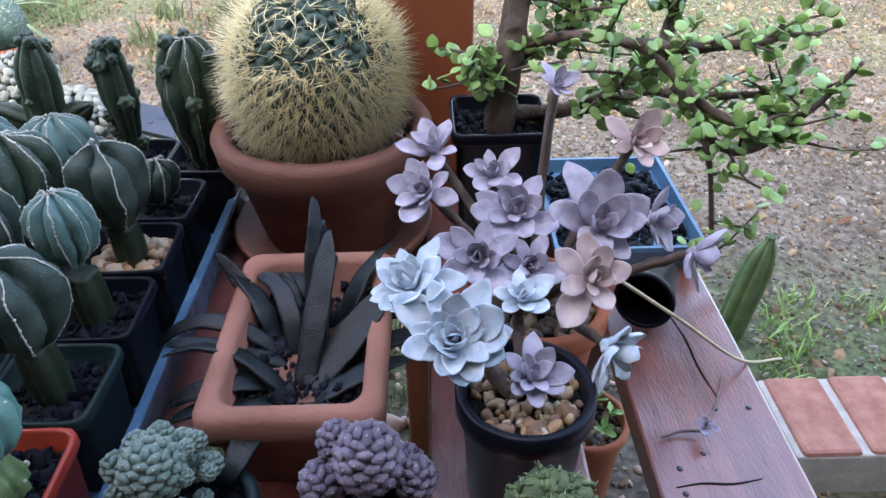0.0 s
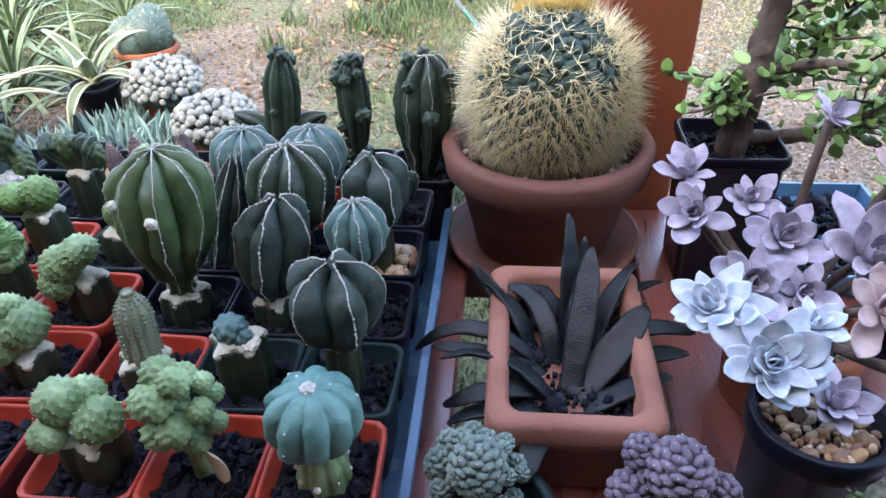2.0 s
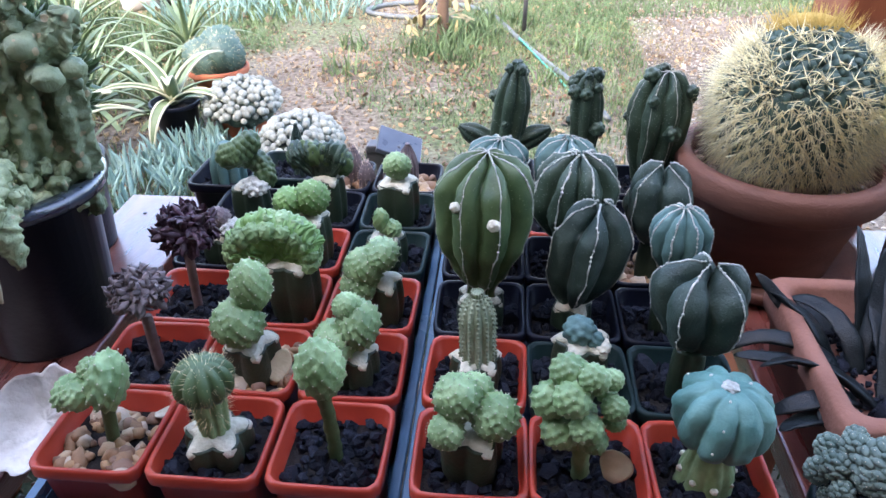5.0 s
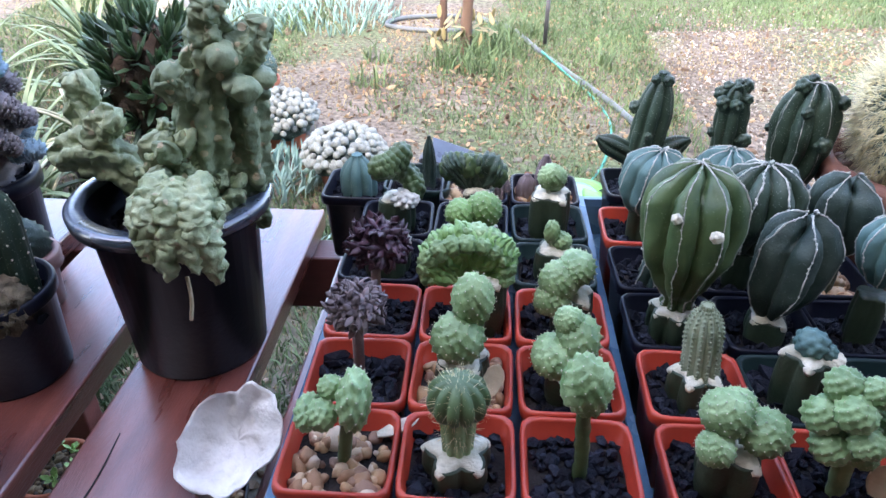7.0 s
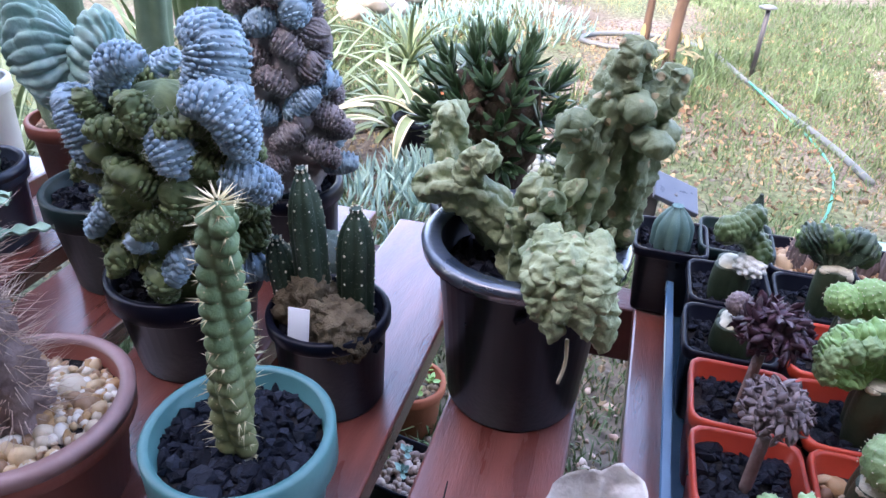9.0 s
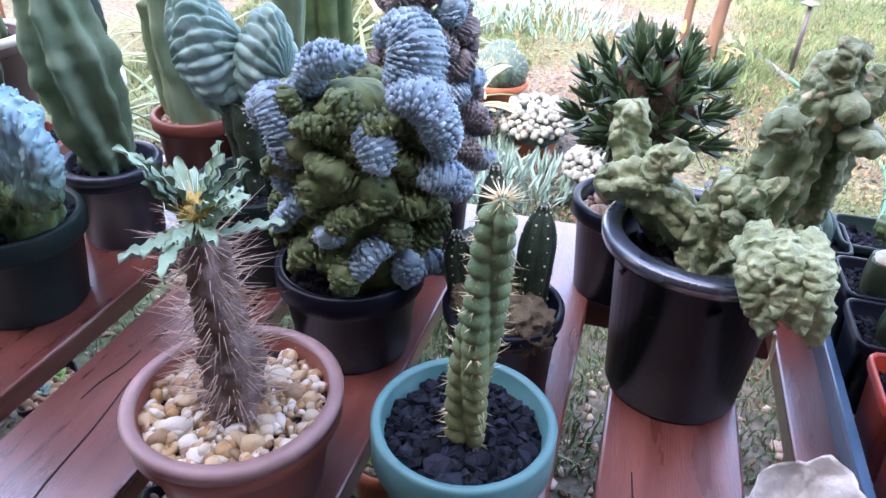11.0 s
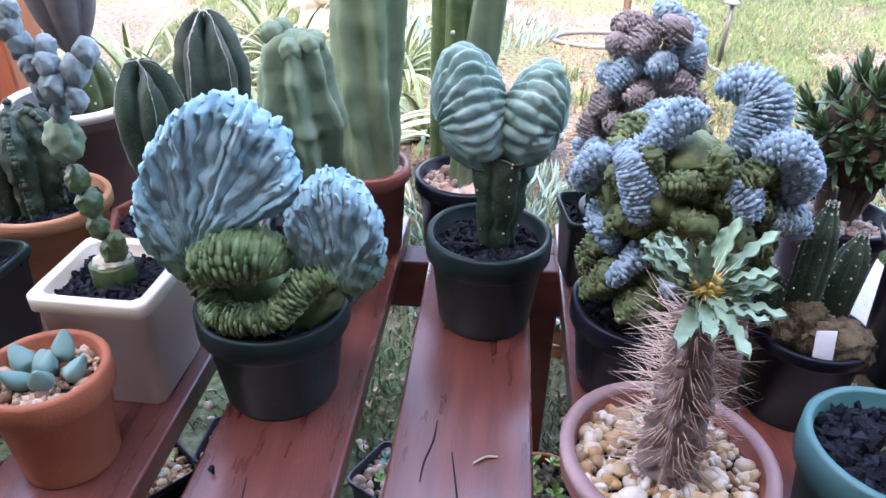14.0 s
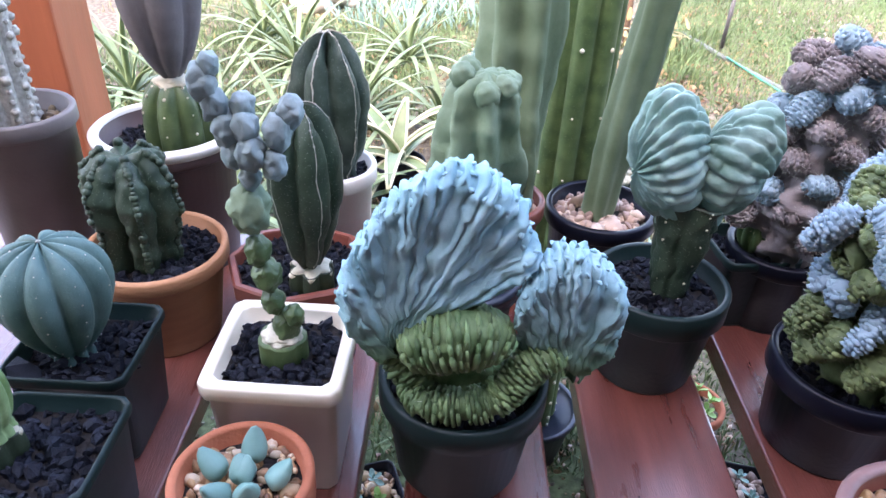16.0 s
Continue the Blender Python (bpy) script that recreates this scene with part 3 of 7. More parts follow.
def build_porch():
    # roof out of view, added to hold sun and sky off the bench
    single("ceiling", box(-6, 6, -2.6, -0.3, 2.55, 2.556, 0), "roof", (0, 0, 0), "unseen grey-brown roof sheet added to shade the bench", "ceiling", kind="structure", smooth=False)
    # walls out of view, added to keep front-facing sides dark
    single("wall_south", box(-6, 6, -2.72, -2.6, 0, 2.55, 0), "wall", (0, 0, 0), "unseen brown wall added behind to keep light out", "wall", kind="structure", smooth=False)
    single("wall_west", box(-3.3, -3.2, -2.6, -0.5, 0, 2.55, 0), "wall", (0, 0, 0), "unseen brown side wall added to cut front light", "wall", kind="structure", smooth=False)
    single("wall_east", box(2.2, 2.3, -2.6, -0.5, 0, 2.55, 0), "wall", (0, 0, 0), "unseen brown side wall added to cut front light", "wall", kind="structure", smooth=False)
    # floor out of view, added dark so that less light bounces forward
    single("porch_floor", box(-3.2, 2.2, -2.6, 0.06, -0.1, 0.04, 0), "rail", (0, 0, 0), "unseen dark brown floor added to dim bounced light", "floor", kind="structure", smooth=False)
    for k, (x, y, w) in enumerate(((0.402, 0.765, 0.088), (-1.555, 0.875, 0.09))):
        single("porch_post", box(-w / 2, w / 2, -w / 2, w / 2, 0, 2.55, 0.004), "post", (x, y, float(lie(x, y)) - 0.03),
               "square rust-orange painted timber porch post", "post", group="porch posts", smooth=False)


PLANKS = [(0.651, 0.103), (0.505, 0.11), (0.36, 0.11), (0.225, 0.11), (0.085, 0.11), (-0.055, 0.11), (-0.2, 0.09), (-0.33, 0.108),
          (-0.471, 0.112), (-0.617, 0.118), (-0.772, 0.121), (-0.93, 0.12), (-1.088, 0.12), (-1.245, 0.12), (-1.4, 0.12), (-1.555, 0.12)]


def build_bench():
    bench = thing("slatted_bench", (0, 0, 0), "low slatted bench of glossy maroon-painted timber planks", "bench")
    for k, (right, w) in enumerate(PLANKS):
        g = box(right - w, right, 0.10, 0.74 + 0.006 * math.sin(k * 2.3) - (0.03 if k in (1, 2, 3) else 0), TOP - 0.024, TOP, 0.0025)
        part("plank", g, "wood", bench, smooth=False, m=pose(0, 0, 0, 0, 0, 0))
    for k, (x, y) in enumerate(((0.609, 0.39), (0.634, 0.39), (0.567, 0.338), (0.587, 0.35), (0.6, 0.66), (-0.91, 0.68), (-1.15, 0.16), (-0.7, 0.16), (-0.53, 0.68), (-0.38, 0.16), (-1.0, 0.16), (0.565, 0.318), (-0.86, 0.17), (-0.4, 0.69))):
        part("nail_head", lathe([(0.0001, 0.0012), (0.0018, 0.001), (0.0023, 0.0002), (0.0023, -0.0005)], 10), "metal", bench, "rusty dark nail head" if k == 0 else "", m=pose(x, y, TOP))
    for x, y, L, turn in ((0.59, 0.325, 0.06, 4), (0.6, 0.29, 0.05, 8), (-0.83, 0.25, 0.16, 97), (-0.86, 0.33, 0.07, 83), (-1.0, 0.24, 0.09, 94), (-0.41, 0.3, 0.12, 92), (-0.55, 0.2, 0.1, 86), (0.61, 0.45, 0.1, 95)):
        c = bend([(-L / 2, 0, 0), (-L * 0.2, 0.0015, 0.0001), (L * 0.15, -0.001, 0.0001), (L / 2, 0.001, 0)], 14)
        part("crack", tube(c, 0.0005 + 0.0005 * np.sin(np.linspace(0.1, 3.0, len(c))), 5), "soil", bench, m=pose(x, y, TOP, 0, 0, turn))
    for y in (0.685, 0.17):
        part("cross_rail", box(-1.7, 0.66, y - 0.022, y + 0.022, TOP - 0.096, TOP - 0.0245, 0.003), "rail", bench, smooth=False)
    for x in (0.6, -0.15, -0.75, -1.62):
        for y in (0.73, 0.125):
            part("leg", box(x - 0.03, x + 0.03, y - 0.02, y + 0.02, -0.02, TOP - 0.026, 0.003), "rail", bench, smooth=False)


def build_bricks():
    edging = thing("brick_edging", (0, 0, 0), "edging course of weathered red clay bricks with grey mortar", "paving", kind="structure")
    part("mortar_bed", box(0.886, 1.75, 0.634, 0.778, -0.05, 0.077, 0.004), "mortar", edging, smooth=False)
    for k in range(9):
        x = 0.936 + 0.096 * k
        part("brick", box(-0.0415, 0.0415, -0.071, 0.071, -0.04, 0.038, 0.006), "brick", edging, smooth=False, m=pose(x, 0.706 + 0.004 * math.sin(k * 3), 0.045, 0.6 * math.sin(k), 0.5 * math.cos(k * 2), math.sin(k * 5)))


# ==== pots
def pot_profile(rt, rb, h, lip=0.006, lip_h=0.018, wall=0.003, soil=0.02, foot=True):
    return [(0.001, 0.002), (rb * 0.9, 0.002), (rb * 0.97, 0.0), (rb, 0.003), (rb + (rt - rb) * 0.9 - 0.001, h - lip_h - 0.002), (rt + lip * 0.6, h - lip_h), (rt + lip, h - lip_h + 0.002),
            (rt + lip, h - 0.002), (rt + lip * 0.6, h), (rt - wall + 0.001, h), (rt - wall, h - 0.002), (rt - wall - 0.003, h - soil - 0.008), (0.001, h - soil - 0.008)]


def fill(parent, r, z, gravel, size, square=False, count=None, mound=0.0, label=""):
    """Soil with a layer of stones on it."""
    k = count or min(680, int((2.0 if not square else 2.6) * (r / size) ** 2 * 0.62))
    xy = in_disc(k, r - size * 0.6, square)
    zz = z + rng.uniform(-0.3, 0.5, k) * size + mound * (1 - (np.linalg.norm(xy, axis=1) / r) ** 2)
    part("soil", lathe([(0.001, z - 0.001 + mound * 0.8), (r * 0.5, z - 0.001 + mound * 0.5), (r, z - 0.002)], 24, 8 if square else None), "soil", parent)
    if gravel:
        part("gravel", stones(np.c_[xy, zz], size, 0.3, 0.22, gravel != "scoria"), gravel, parent, label, smooth=gravel != "scoria", kind="stuff")


def round_pot(name, at, rt, rb, h, material, label, gravel="scoria", size=0.0034, lip=0.005, lip_h=0.018, soil=0.016, turn=0.0, count=None, wob=0.0, rim=None, seg=48, facets=None):
    p = thing(name, at, label, "potted plant", turn=turn)
    prof = pot_profile(rt - lip, rb, h, lip, lip_h, 0.003, soil)
    pot = part("pot", lathe(prof, facets or seg, wob=wob), material, p, smooth=not facets)
    if rim:
        part("rim", lathe([(rt - lip - 0.003, h - 0.004), (rt + 0.001, h - 0.008), (rt + 0.002, h), (rt - 0.001, h + 0.0025), (rt - lip - 0.003, h + 0.002), (rt - lip - 0.003, h - 0.004)], seg), rim, pot)
    fill(p, rt - lip - 0.005, h - soil, gravel, size, count=count)
    return p


SQUARE = {}


def square_pot(name, at, half, h, material, label, gravel="scoria", size=0.0034, taper=0.8, turn=0.0, lip=0.002, lip_h=0.01, soil=0.014, power=9, wall=0.0016, count=None, group=""):
    p = thing(name, at, label, "potted plant", group, turn)
    key = (half, h, material, taper, power)
    if key not in SQUARE:
        SQUARE[key] = lathe(pot_profile(half - lip, half * taper, h, lip, lip_h, wall, soil), 48, power).mesh("pot", M[material])
    part("pot", SQUARE[key], material, p)
    fill(p, half - lip - wall - 0.002, h - soil, gravel, size, True, count)
    return p


build_ground()
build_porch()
build_bench()
build_bricks()

# ==== seedling trays and their grafted cacti
def build_tray(name, x0, x1, y0, y1, label):
    t, h = 0.003, 0.046
    ring = lambda inset, z: [(x0 + inset, y0 + inset, z), (x1 - inset, y0 + inset, z), (x1 - inset, y1 - inset, z), (x0 + inset, y1 - inset, z)]
    tray = thing(name, (0, 0, TOP), label, "tray")
    part("tray_body", Geo().grid(np.array([ring(0.006, 0), ring(0.001, h - 0.008), ring(t + 0.001, h - 0.008), ring(t + 0.004, 0.003)]), True, True, True), "tray", tray, smooth=False)
    part("rim", Geo().grid(np.array([ring(0.0005, h - 0.0085), ring(-0.004, h - 0.0075), ring(-0.0045, h - 0.001), ring(-0.0035, h), ring(t - 0.0005, h), ring(t + 0.0005, h - 0.0085)]), True), "tray", tray, smooth=False)


build_tray("seedling_tray", -0.262, -0.0335, 0.245, 0.70, "shallow blue-black plastic tray filled with grafted cacti in square pots")
build_tray("seedling_tray", -0.0235, 0.203, 0.245, 0.70, "shallow blue-black plastic tray filled with ribbed cacti in square pots")


def rootstock(p, h, r, z=0.058, ribs=4, at=(0, 0), collar=True, star=True, material="root"):
    """A cut green stem with a pale ragged collar, on which something else is grafted."""
    g, crest = ribbed(h, r, ribs, 0.28, lambda v: 0.95 + 0.12 * np.sin(v * 3), 8, 8, 0.8, (at[0], at[1], z), phase=0.5 + 9 * at[0])
    s = part("rootstock", g, material, p)
    if collar:
        a = np.linspace(0, 2 * np.pi, ribs * 8, endpoint=False)
        k = 0.66 + (0.38 if star else 0.22) * np.abs(np.cos(ribs * (a - 0.5 - 9 * at[0]) / 2)) ** 2.2 + 0.05 * np.sin(5 * a + 40 * at[0]) + 0.03 * np.sin(11 * a)
        ring = lambda q, zz, drop: np.stack([at[0] + r * k * q * np.cos(a), at[1] + r * k * q * np.sin(a), z + h + zz - drop * np.clip(k - 0.68, 0, 1) * r], 1)
        part("callus", Geo().grid(np.array([ring(0.98, -0.0018, 0.4), ring(1.02, 0.0004, 0.35), ring(0.85, 0.003, 0.2), ring(0.3, 0.004, 0)]), True, True, True), "callus", s, "cream-coloured graft callus")
    return s


def heads(p, items, material="knob", name="head", n=80, amp=0.13, sub=4):
    for x, y, z, r, *sq in items:
        h = part(name, knobby((x, y, z), r * 1.06, int(n * 1.35), amp * 0.9, sq[0] if sq else (1, 1, 0.95), sub=sub), material, p)
        if n > 45:
            d = fib(int(n * 1.35))
            d = d[d[:, 2] > -0.35]
            q = np.array([x, y, z]) + (d * r * 1.06 * np.array(sq[0] if sq else (1, 1, 0.95)) * (1 + 1.5 * amp)) @ axes_to((0, 0, 1)).T
            part("areole_dots", Geo().copies(BALL1[0], BALL1[1], np.concatenate([turns(len(q)) * r * 0.034, q[:, :, None]], 2)), "callus", h, kind="stuff")


def needles(p, centre, r, count, length, width, material, up=-0.3, name="spine_coat"):
    d = fib(count)
    d = d[d[:, 2] > up] + 0.15 * rng.normal(size=(int((d[:, 2] > up).sum()), 3))
    d /= np.linalg.norm(d, axis=1)[:, None]
    b = np.array(centre) + d * r * 0.95
    part(name, spines(b, b + d * length * rng.uniform(0.6, 1.2, (len(d), 1)), width), material, p, kind="stuff")


COLB, COLA = (-0.218, -0.145, -0.071), (0.015, 0.086, 0.157)
ROWY = (0.284, 0.357, 0.43, 0.505, 0.58, 0.652)
HALF, POTH, BASE = 0.0355, 0.077, TOP + 0.0035


def tray_pot(col, row, material, label, gravel="scoria", dx=0.0, dy=0.0):
    x = (COLB + COLA)[col] + dx
    size = 0.0042 if gravel != "scoria" else 0.0032
    return square_pot("potted_cactus", (x, ROWY[row] + dy, BASE), HALF, POTH, material, label, gravel, size, 0.78, 1.5 * math.sin(col * 3 + row * 2), group="cacti in the seedling trays")


Z0 = 0.0625
# -- warty grafts
p = tray_pot(0, 0, "red", "thin-stemmed two-headed grafted cactus in red pot with tan gravel", "tan_stone")
part("stem", tube(bend([(0, 0, 0.05), (0.004, 0, 0.08), (0.008, 0, 0.112)]), (0.0042), 8), "mid", p)
heads(p, [(0.012, 0, 0.118, 0.0155, (1, 0.55, 1.05)), (-0.008, -0.004, 0.108, 0.0085), (-0.017, 0.0, 0.106, 0.0095, (1.2, 0.7, 0.9)), (-0.004, 0.01, 0.117, 0.007)], n=50)
part("fallen_leaf", leaf(0.03, 0.012, 0.004, 0.3), "callus", p, m=pose(0.02, 0.022, Z0 + 0.004, 0, 0, 20))

p = tray_pot(1, 0, "red", "spiny round cactus grafted on a green stock with cream collar")
rootstock(p, 0.022, 0.021, ribs=5)
g, cr = ribbed(0.034, 0.012, 9, 0.15, lambda v: 0.8 + 0.2 * v, 10, 6, 0.8, (0, 0, 0.082))
part("stem", g, "knob", p)
g, cr = ribbed(0.03, 0.019, 11, 0.24, None, 16, 6, 0.7, (0, 0, 0.108))
part("head", g, "mid", p)
needles(p, (0, 0, 0.122), 0.015, 420, 0.0075, 0.00025, "straw", -0.6)
needles(p, (0, 0, 0.098), 0.012, 160, 0.005, 0.00025, "straw", -0.6)

p = tray_pot(2, 0, "red", "single warty green head on a thin stalk in red pot")
part("stem", tube(bend([(0, 0, 0.045), (0.001, 0, 0.075), (-0.002, 0, 0.125)]), [0.0045] * 25, 8, bumps=0.08), "mid", p)
heads(p, [(-0.002, 0, 0.137, 0.0125, (1, 1, 1.35))], n=70)

p = tray_pot(0, 1, "red", "grey-mauve cauliflower-like crest on a thin stem in red pot")
part("stem", tube(bend([(0, 0, 0.045), (0.001, 0, 0.11)], 6), 0.004, 8), "stem", p)


def frill(p, centre, r, count, material, length=0.008, width=0.005):
    """A round head of many short curled leaves."""
    lf = leaf(length, width, 0.0016, 0.5, m=4, n=5)
    v = np.concatenate(lf.v)
    d = fib(count)
    d = d[d[:, 2] > -0.55]
    ms = []
    for k in d:
        a = axes_to(k, rng.uniform(0, 6.3))
        rot = np.stack([0.35 * a[:, 0] + 0.94 * a[:, 2], a[:, 1], 0.94 * a[:, 0] - 0.35 * a[:, 2]], 1)
        ms.append(np.c_[rot * rng.uniform(0.8, 1.3), np.array(centre) + k * r * np.array([1, 1, 0.75]) * rng.uniform(0.75, 1)])
    g = Geo()
    quads = np.array([f for f in lf.f if len(f) == 4])
    g.copies(v, quads, np.array(ms))
    c = part("head", knobby(centre, r * 0.85, 30, 0.15, (1, 1, 0.75)), material, p)
    part("leaf_frill", g, material, c, kind="stuff")


frill(p, (0.001, 0, 0.132), 0.017, 260, "taupe")
p = tray_pot(0, 2, "red", "dark purple rosette head on a thin stem in red pot")
part("stem", tube(bend([(0, 0, 0.045), (0.003, 0, 0.115)], 6), 0.0038, 8), "stem", p)
frill(p, (0.006, 0, 0.137), 0.019, 240, "purple", 0.011, 0.006)

p = tray_pot(1, 1, "red", "two warty heads stacked on a dark green rootstock", "tan_stone")
rootstock(p, 0.034, 0.019)
heads(p, [(-0.003, -0.006, 0.113, 0.0155), (0.006, 0.004, 0.138, 0.0135, (0.9, 0.9, 1.2))])
part("fallen_leaf", leaf(0.026, 0.016, 0.002, 0.5), "dryleaf", p, m=pose(0.017, -0.012, Z0 + 0.004, 20, -30, 70))

p = tray_pot(2, 1, "red", "three warty green lobes leaning off a dark rootstock", "scoria")
rootstock(p, 0.03, 0.017)
heads(p, [(-0.012, -0.002, 0.098, 0.0135, (1.2, 1, 0.9)), (0.004, 0.004, 0.109, 0.0145, (1.15, 0.9, 1.0)), (-0.003, 0.006, 0.122, 0.009)])

p = tray_pot(1, 2, "red", "broad broccoli-like green crest on a dark rootstock")
rootstock(p, 0.056, 0.02, at=(0.012, 0))
part("crest", crestline([(-0.031, -0.004, 0.112), (-0.035, -0.004, 0.13), (-0.022, 0.0, 0.147), (0.0, 0.003, 0.152), (0.022, 0.001, 0.147), (0.036, -0.003, 0.134), (0.032, -0.006, 0.118)],
                        [(-0.006, 0, 0.104), (0.0, 0, 0.115), (0.012, 0, 0.104)], 0.0125, 30, 0.003, 7, 0.7, 0.6, merge=0.75, rough=0.0035), "lime", p, "lime-green warty crest")
for k in range(33):
    a = math.pi * (1.1 - 1.2 * (k // 3) / 10) + 0.06 * (k % 3)
    part("lobe", crinkle(knobby((0.03 * math.cos(a), -0.009 + 0.009 * (k % 3), 0.122 + (0.026 - 0.004 * abs(k % 3 - 1)) * math.sin(a)), 0.0068 + 0.001 * math.sin(k * 2.3), 44, 0.09, sub=4), 0.0013, 240), "knob", p)

p = tray_pot(2, 2, "red", "chain of warty green heads climbing over a dark rootstock")
rootstock(p, 0.04, 0.017, at=(0.008, 0))
heads(p, [(-0.008, -0.008, 0.098, 0.0125), (-0.004, -0.004, 0.112, 0.0135), (0.009, 0.002, 0.121, 0.012, (1.3, 1, 0.8)), (-0.013, -0.004, 0.09, 0.008)])

p = tray_pot(1, 3, "red", "two small lime-green heads on a dark rootstock")
rootstock(p, 0.052, 0.017, at=(0.008, 0))
heads(p, [(-0.008, -0.004, 0.126, 0.0115, (1.1, 1, 0.9)), (0.011, 0, 0.128, 0.0135)], "lime")

p = tray_pot(2, 3, "green_pot", "tiny two-lobed graft on a pale-topped rootstock in black pot")
rootstock(p, 0.034, 0.018, star=False)
heads(p, [(-0.004, 0, 0.108, 0.0075, (0.8, 0.8, 1.3)), (0.005, 0, 0.1, 0.0075)], n=40)

p = tray_pot(0, 3, "black", "small woolly grey cactus on a cut pale rootstock", dx=-0.004)
rootstock(p, 0.03, 0.02, at=(0.005, 0), star=False)
heads(p, [(0.002, 0, 0.104, 0.009)], "taupe")
part("wool_tuft", knobby((0.016, -0.006, 0.098), 0.009, 40, 0.2, (1.2, 1, 0.7)), "wool", p)

p = tray_pot(0, 4, "black", "curling green crest with a white woolly neck")
rootstock(p, 0.04, 0.018, star=False)
for k in range(16):
    a = k / 15 * 5.2
    part("lobe", knobby((0.018 * math.cos(a) * (1 - k * 0.02), 0.008 * math.sin(a * 1.3), 0.108 + k * 0.0026 + 0.006 * math.sin(a)), 0.0095, 24, 0.12, (1, 1, 1.15)), "mid", p)
part("wool_tuft", knobby((0.01, -0.01, 0.103), 0.011, 40, 0.2, (1.3, 1, 0.6)), "wool", p)

p = tray_pot(1, 4, "black", "dark green fan-shaped crest on a four-ribbed stock")
rootstock(p, 0.052, 0.016, at=(0.006, 0))
part("crest", crestline([(-0.03, 0, 0.126), (-0.024, 0.002, 0.142), (-0.004, 0.002, 0.142), (0.02, 0, 0.144), (0.032, 0, 0.13)], [(-0.004, 0, 0.106), (0.01, 0, 0.106)], 0.009, 13, 0.004), "dark", p)
heads(p, [(k * 0.009 - 0.022, 0.003 * math.sin(k * 2), 0.128 + 0.006 * math.sin(k * 0.6 + 0.4), 0.0085, (0.8, 1, 1.3)) for k in range(6)], "mid", "lobe", 16)

p = tray_pot(2, 4, "green_pot", "small green knob on a broad dark rootstock in black pot")
rootstock(p, 0.05, 0.02)
heads(p, [(0, 0, 0.124, 0.0115)], "knob")

p = tray_pot(0, 5, "black", "blue-green ribbed young cactus in black pot", dx=-0.05)
g, cr = ribbed(0.06, 0.02, 8, 0.25, lambda v: np.clip(1.15 - v**4, 0.3, 1), 16, 8, 0.7, (0, 0, 0.05))
part("body", g, "blueg", p)
p = tray_pot(1, 5, "black", "pair of small brown spiny cylinders in black pot", "tan_stone")
for x, y, h in ((-0.008, 0, 0.045), (0.014, 0.01, 0.05), (0.03, -0.005, 0.04)):
    g, cr = ribbed(h, 0.009, 12, 0.15, lambda v: np.clip(1.1 - v**5, 0.25, 1), 12, 6, 0.8, (x, y, 0.055), lump=0.05)
    b = part("body", g, "taupe", p)
    b0 = cr[1:].reshape(-1, 3)
    d = b0 - np.array([x, y, 0.08])
    d /= np.linalg.norm(d, axis=1)[:, None]
    part("spine_coat", spines(b0, b0 + d * 0.004, 0.0003), "rust_spine", b, kind="stuff")
p = tray_pot(2, 5, "black", "brown spiny cylinder cactus in black pot", "tan_stone")
for x, y, h in ((0.0, 0, 0.06), (-0.018, 0.006, 0.035)):
    g, cr = ribbed(h, 0.011, 12, 0.15, lambda v: np.clip(1.1 - v**5, 0.25, 1), 12, 6, 0.8, (x, y, 0.055), lump=0.05)
    part("body", g, "taupe", p)
p = tray_pot(0, 5, "green_pot", "small grey warty finger cactus in dark pot", dx=0.012, dy=0.02)
g, cr = ribbed(0.075, 0.0075, 9, 0.2, lambda v: np.clip(1.1 - v**5, 0.25, 1), 16, 6, 0.8, (0.012, 0, 0.05), lump=0.12)
part("body", g, "greyg", p)

# -- right-hand tray
p = tray_pot(3, 0, "red", "four warty green heads on a dark rootstock in red pot")
rootstock(p, 0.036, 0.019, at=(0.001, 0))
heads(p, [(-0.008, 0, 0.121, 0.0125), (0.0145, -0.004, 0.111, 0.0125), (-0.014, -0.012, 0.105, 0.0095), (0.002, 0.01, 0.118, 0.0095)])

p = tray_pot(4, 0, "red", "cluster of round warty heads on one stalk in red pot")
part("stem", tube(bend([(-0.002, -0.004, 0.05), (-0.004, -0.002, 0.07), (-0.006, 0, 0.12)]), 0.0055, 8, bumps=0.06), "knob", p)
hd = fib(15)
heads(p, [(-0.006 + 0.02 * q[0], 0.002 + 0.015 * q[1], 0.119 + 0.026 * q[2], 0.0078 + 0.0022 * math.sin(k * 2.4)) for k, q in enumerate(hd)], "knob", n=46)
part("dry_leaf", leaf(0.034, 0.02, 0.002, 0.5), "dryleaf", p, "pale dry tan leaf", m=pose(0.012, -0.012, 0.072, 30, -70, 35))

p = tray_pot(5, 0, "red", "domed blue-green button cactus on a tan corky neck")
g, cr = ribbed(0.05, 0.0165, 8, 0.12, lambda v: 0.86 + 0.2 * np.sin(v * 4 + 0.6), 14, 8, 0.8, (0, 0, 0.05), lump=0.06)
part("neck", g, "knob", p, "scarred olive-tan neck")
part("scar", crest_dots(cr, 0.0022, 4, 2), "callus", p, kind="stuff")
M["button"] = surface("turquoise_green_button_skin", (0.055, 0.15, 0.13), (0.13, 0.27, 0.235), 0.5, 45, 0.2, 500, 0.35, 0, 0.05)
g, cr = ribbed(0.047, 0.0275, 9, 0.2, lambda v: np.clip(1.02 - np.abs(2 * v - 1.05) ** 3.2, 0.12, 1) ** 0.6, 26, 10, 0.6, (0, 0, 0.094), twist=0.25)
part("dome", crinkle(g, 0.0014, 110), "button", p, "ribbed blue-green dome")
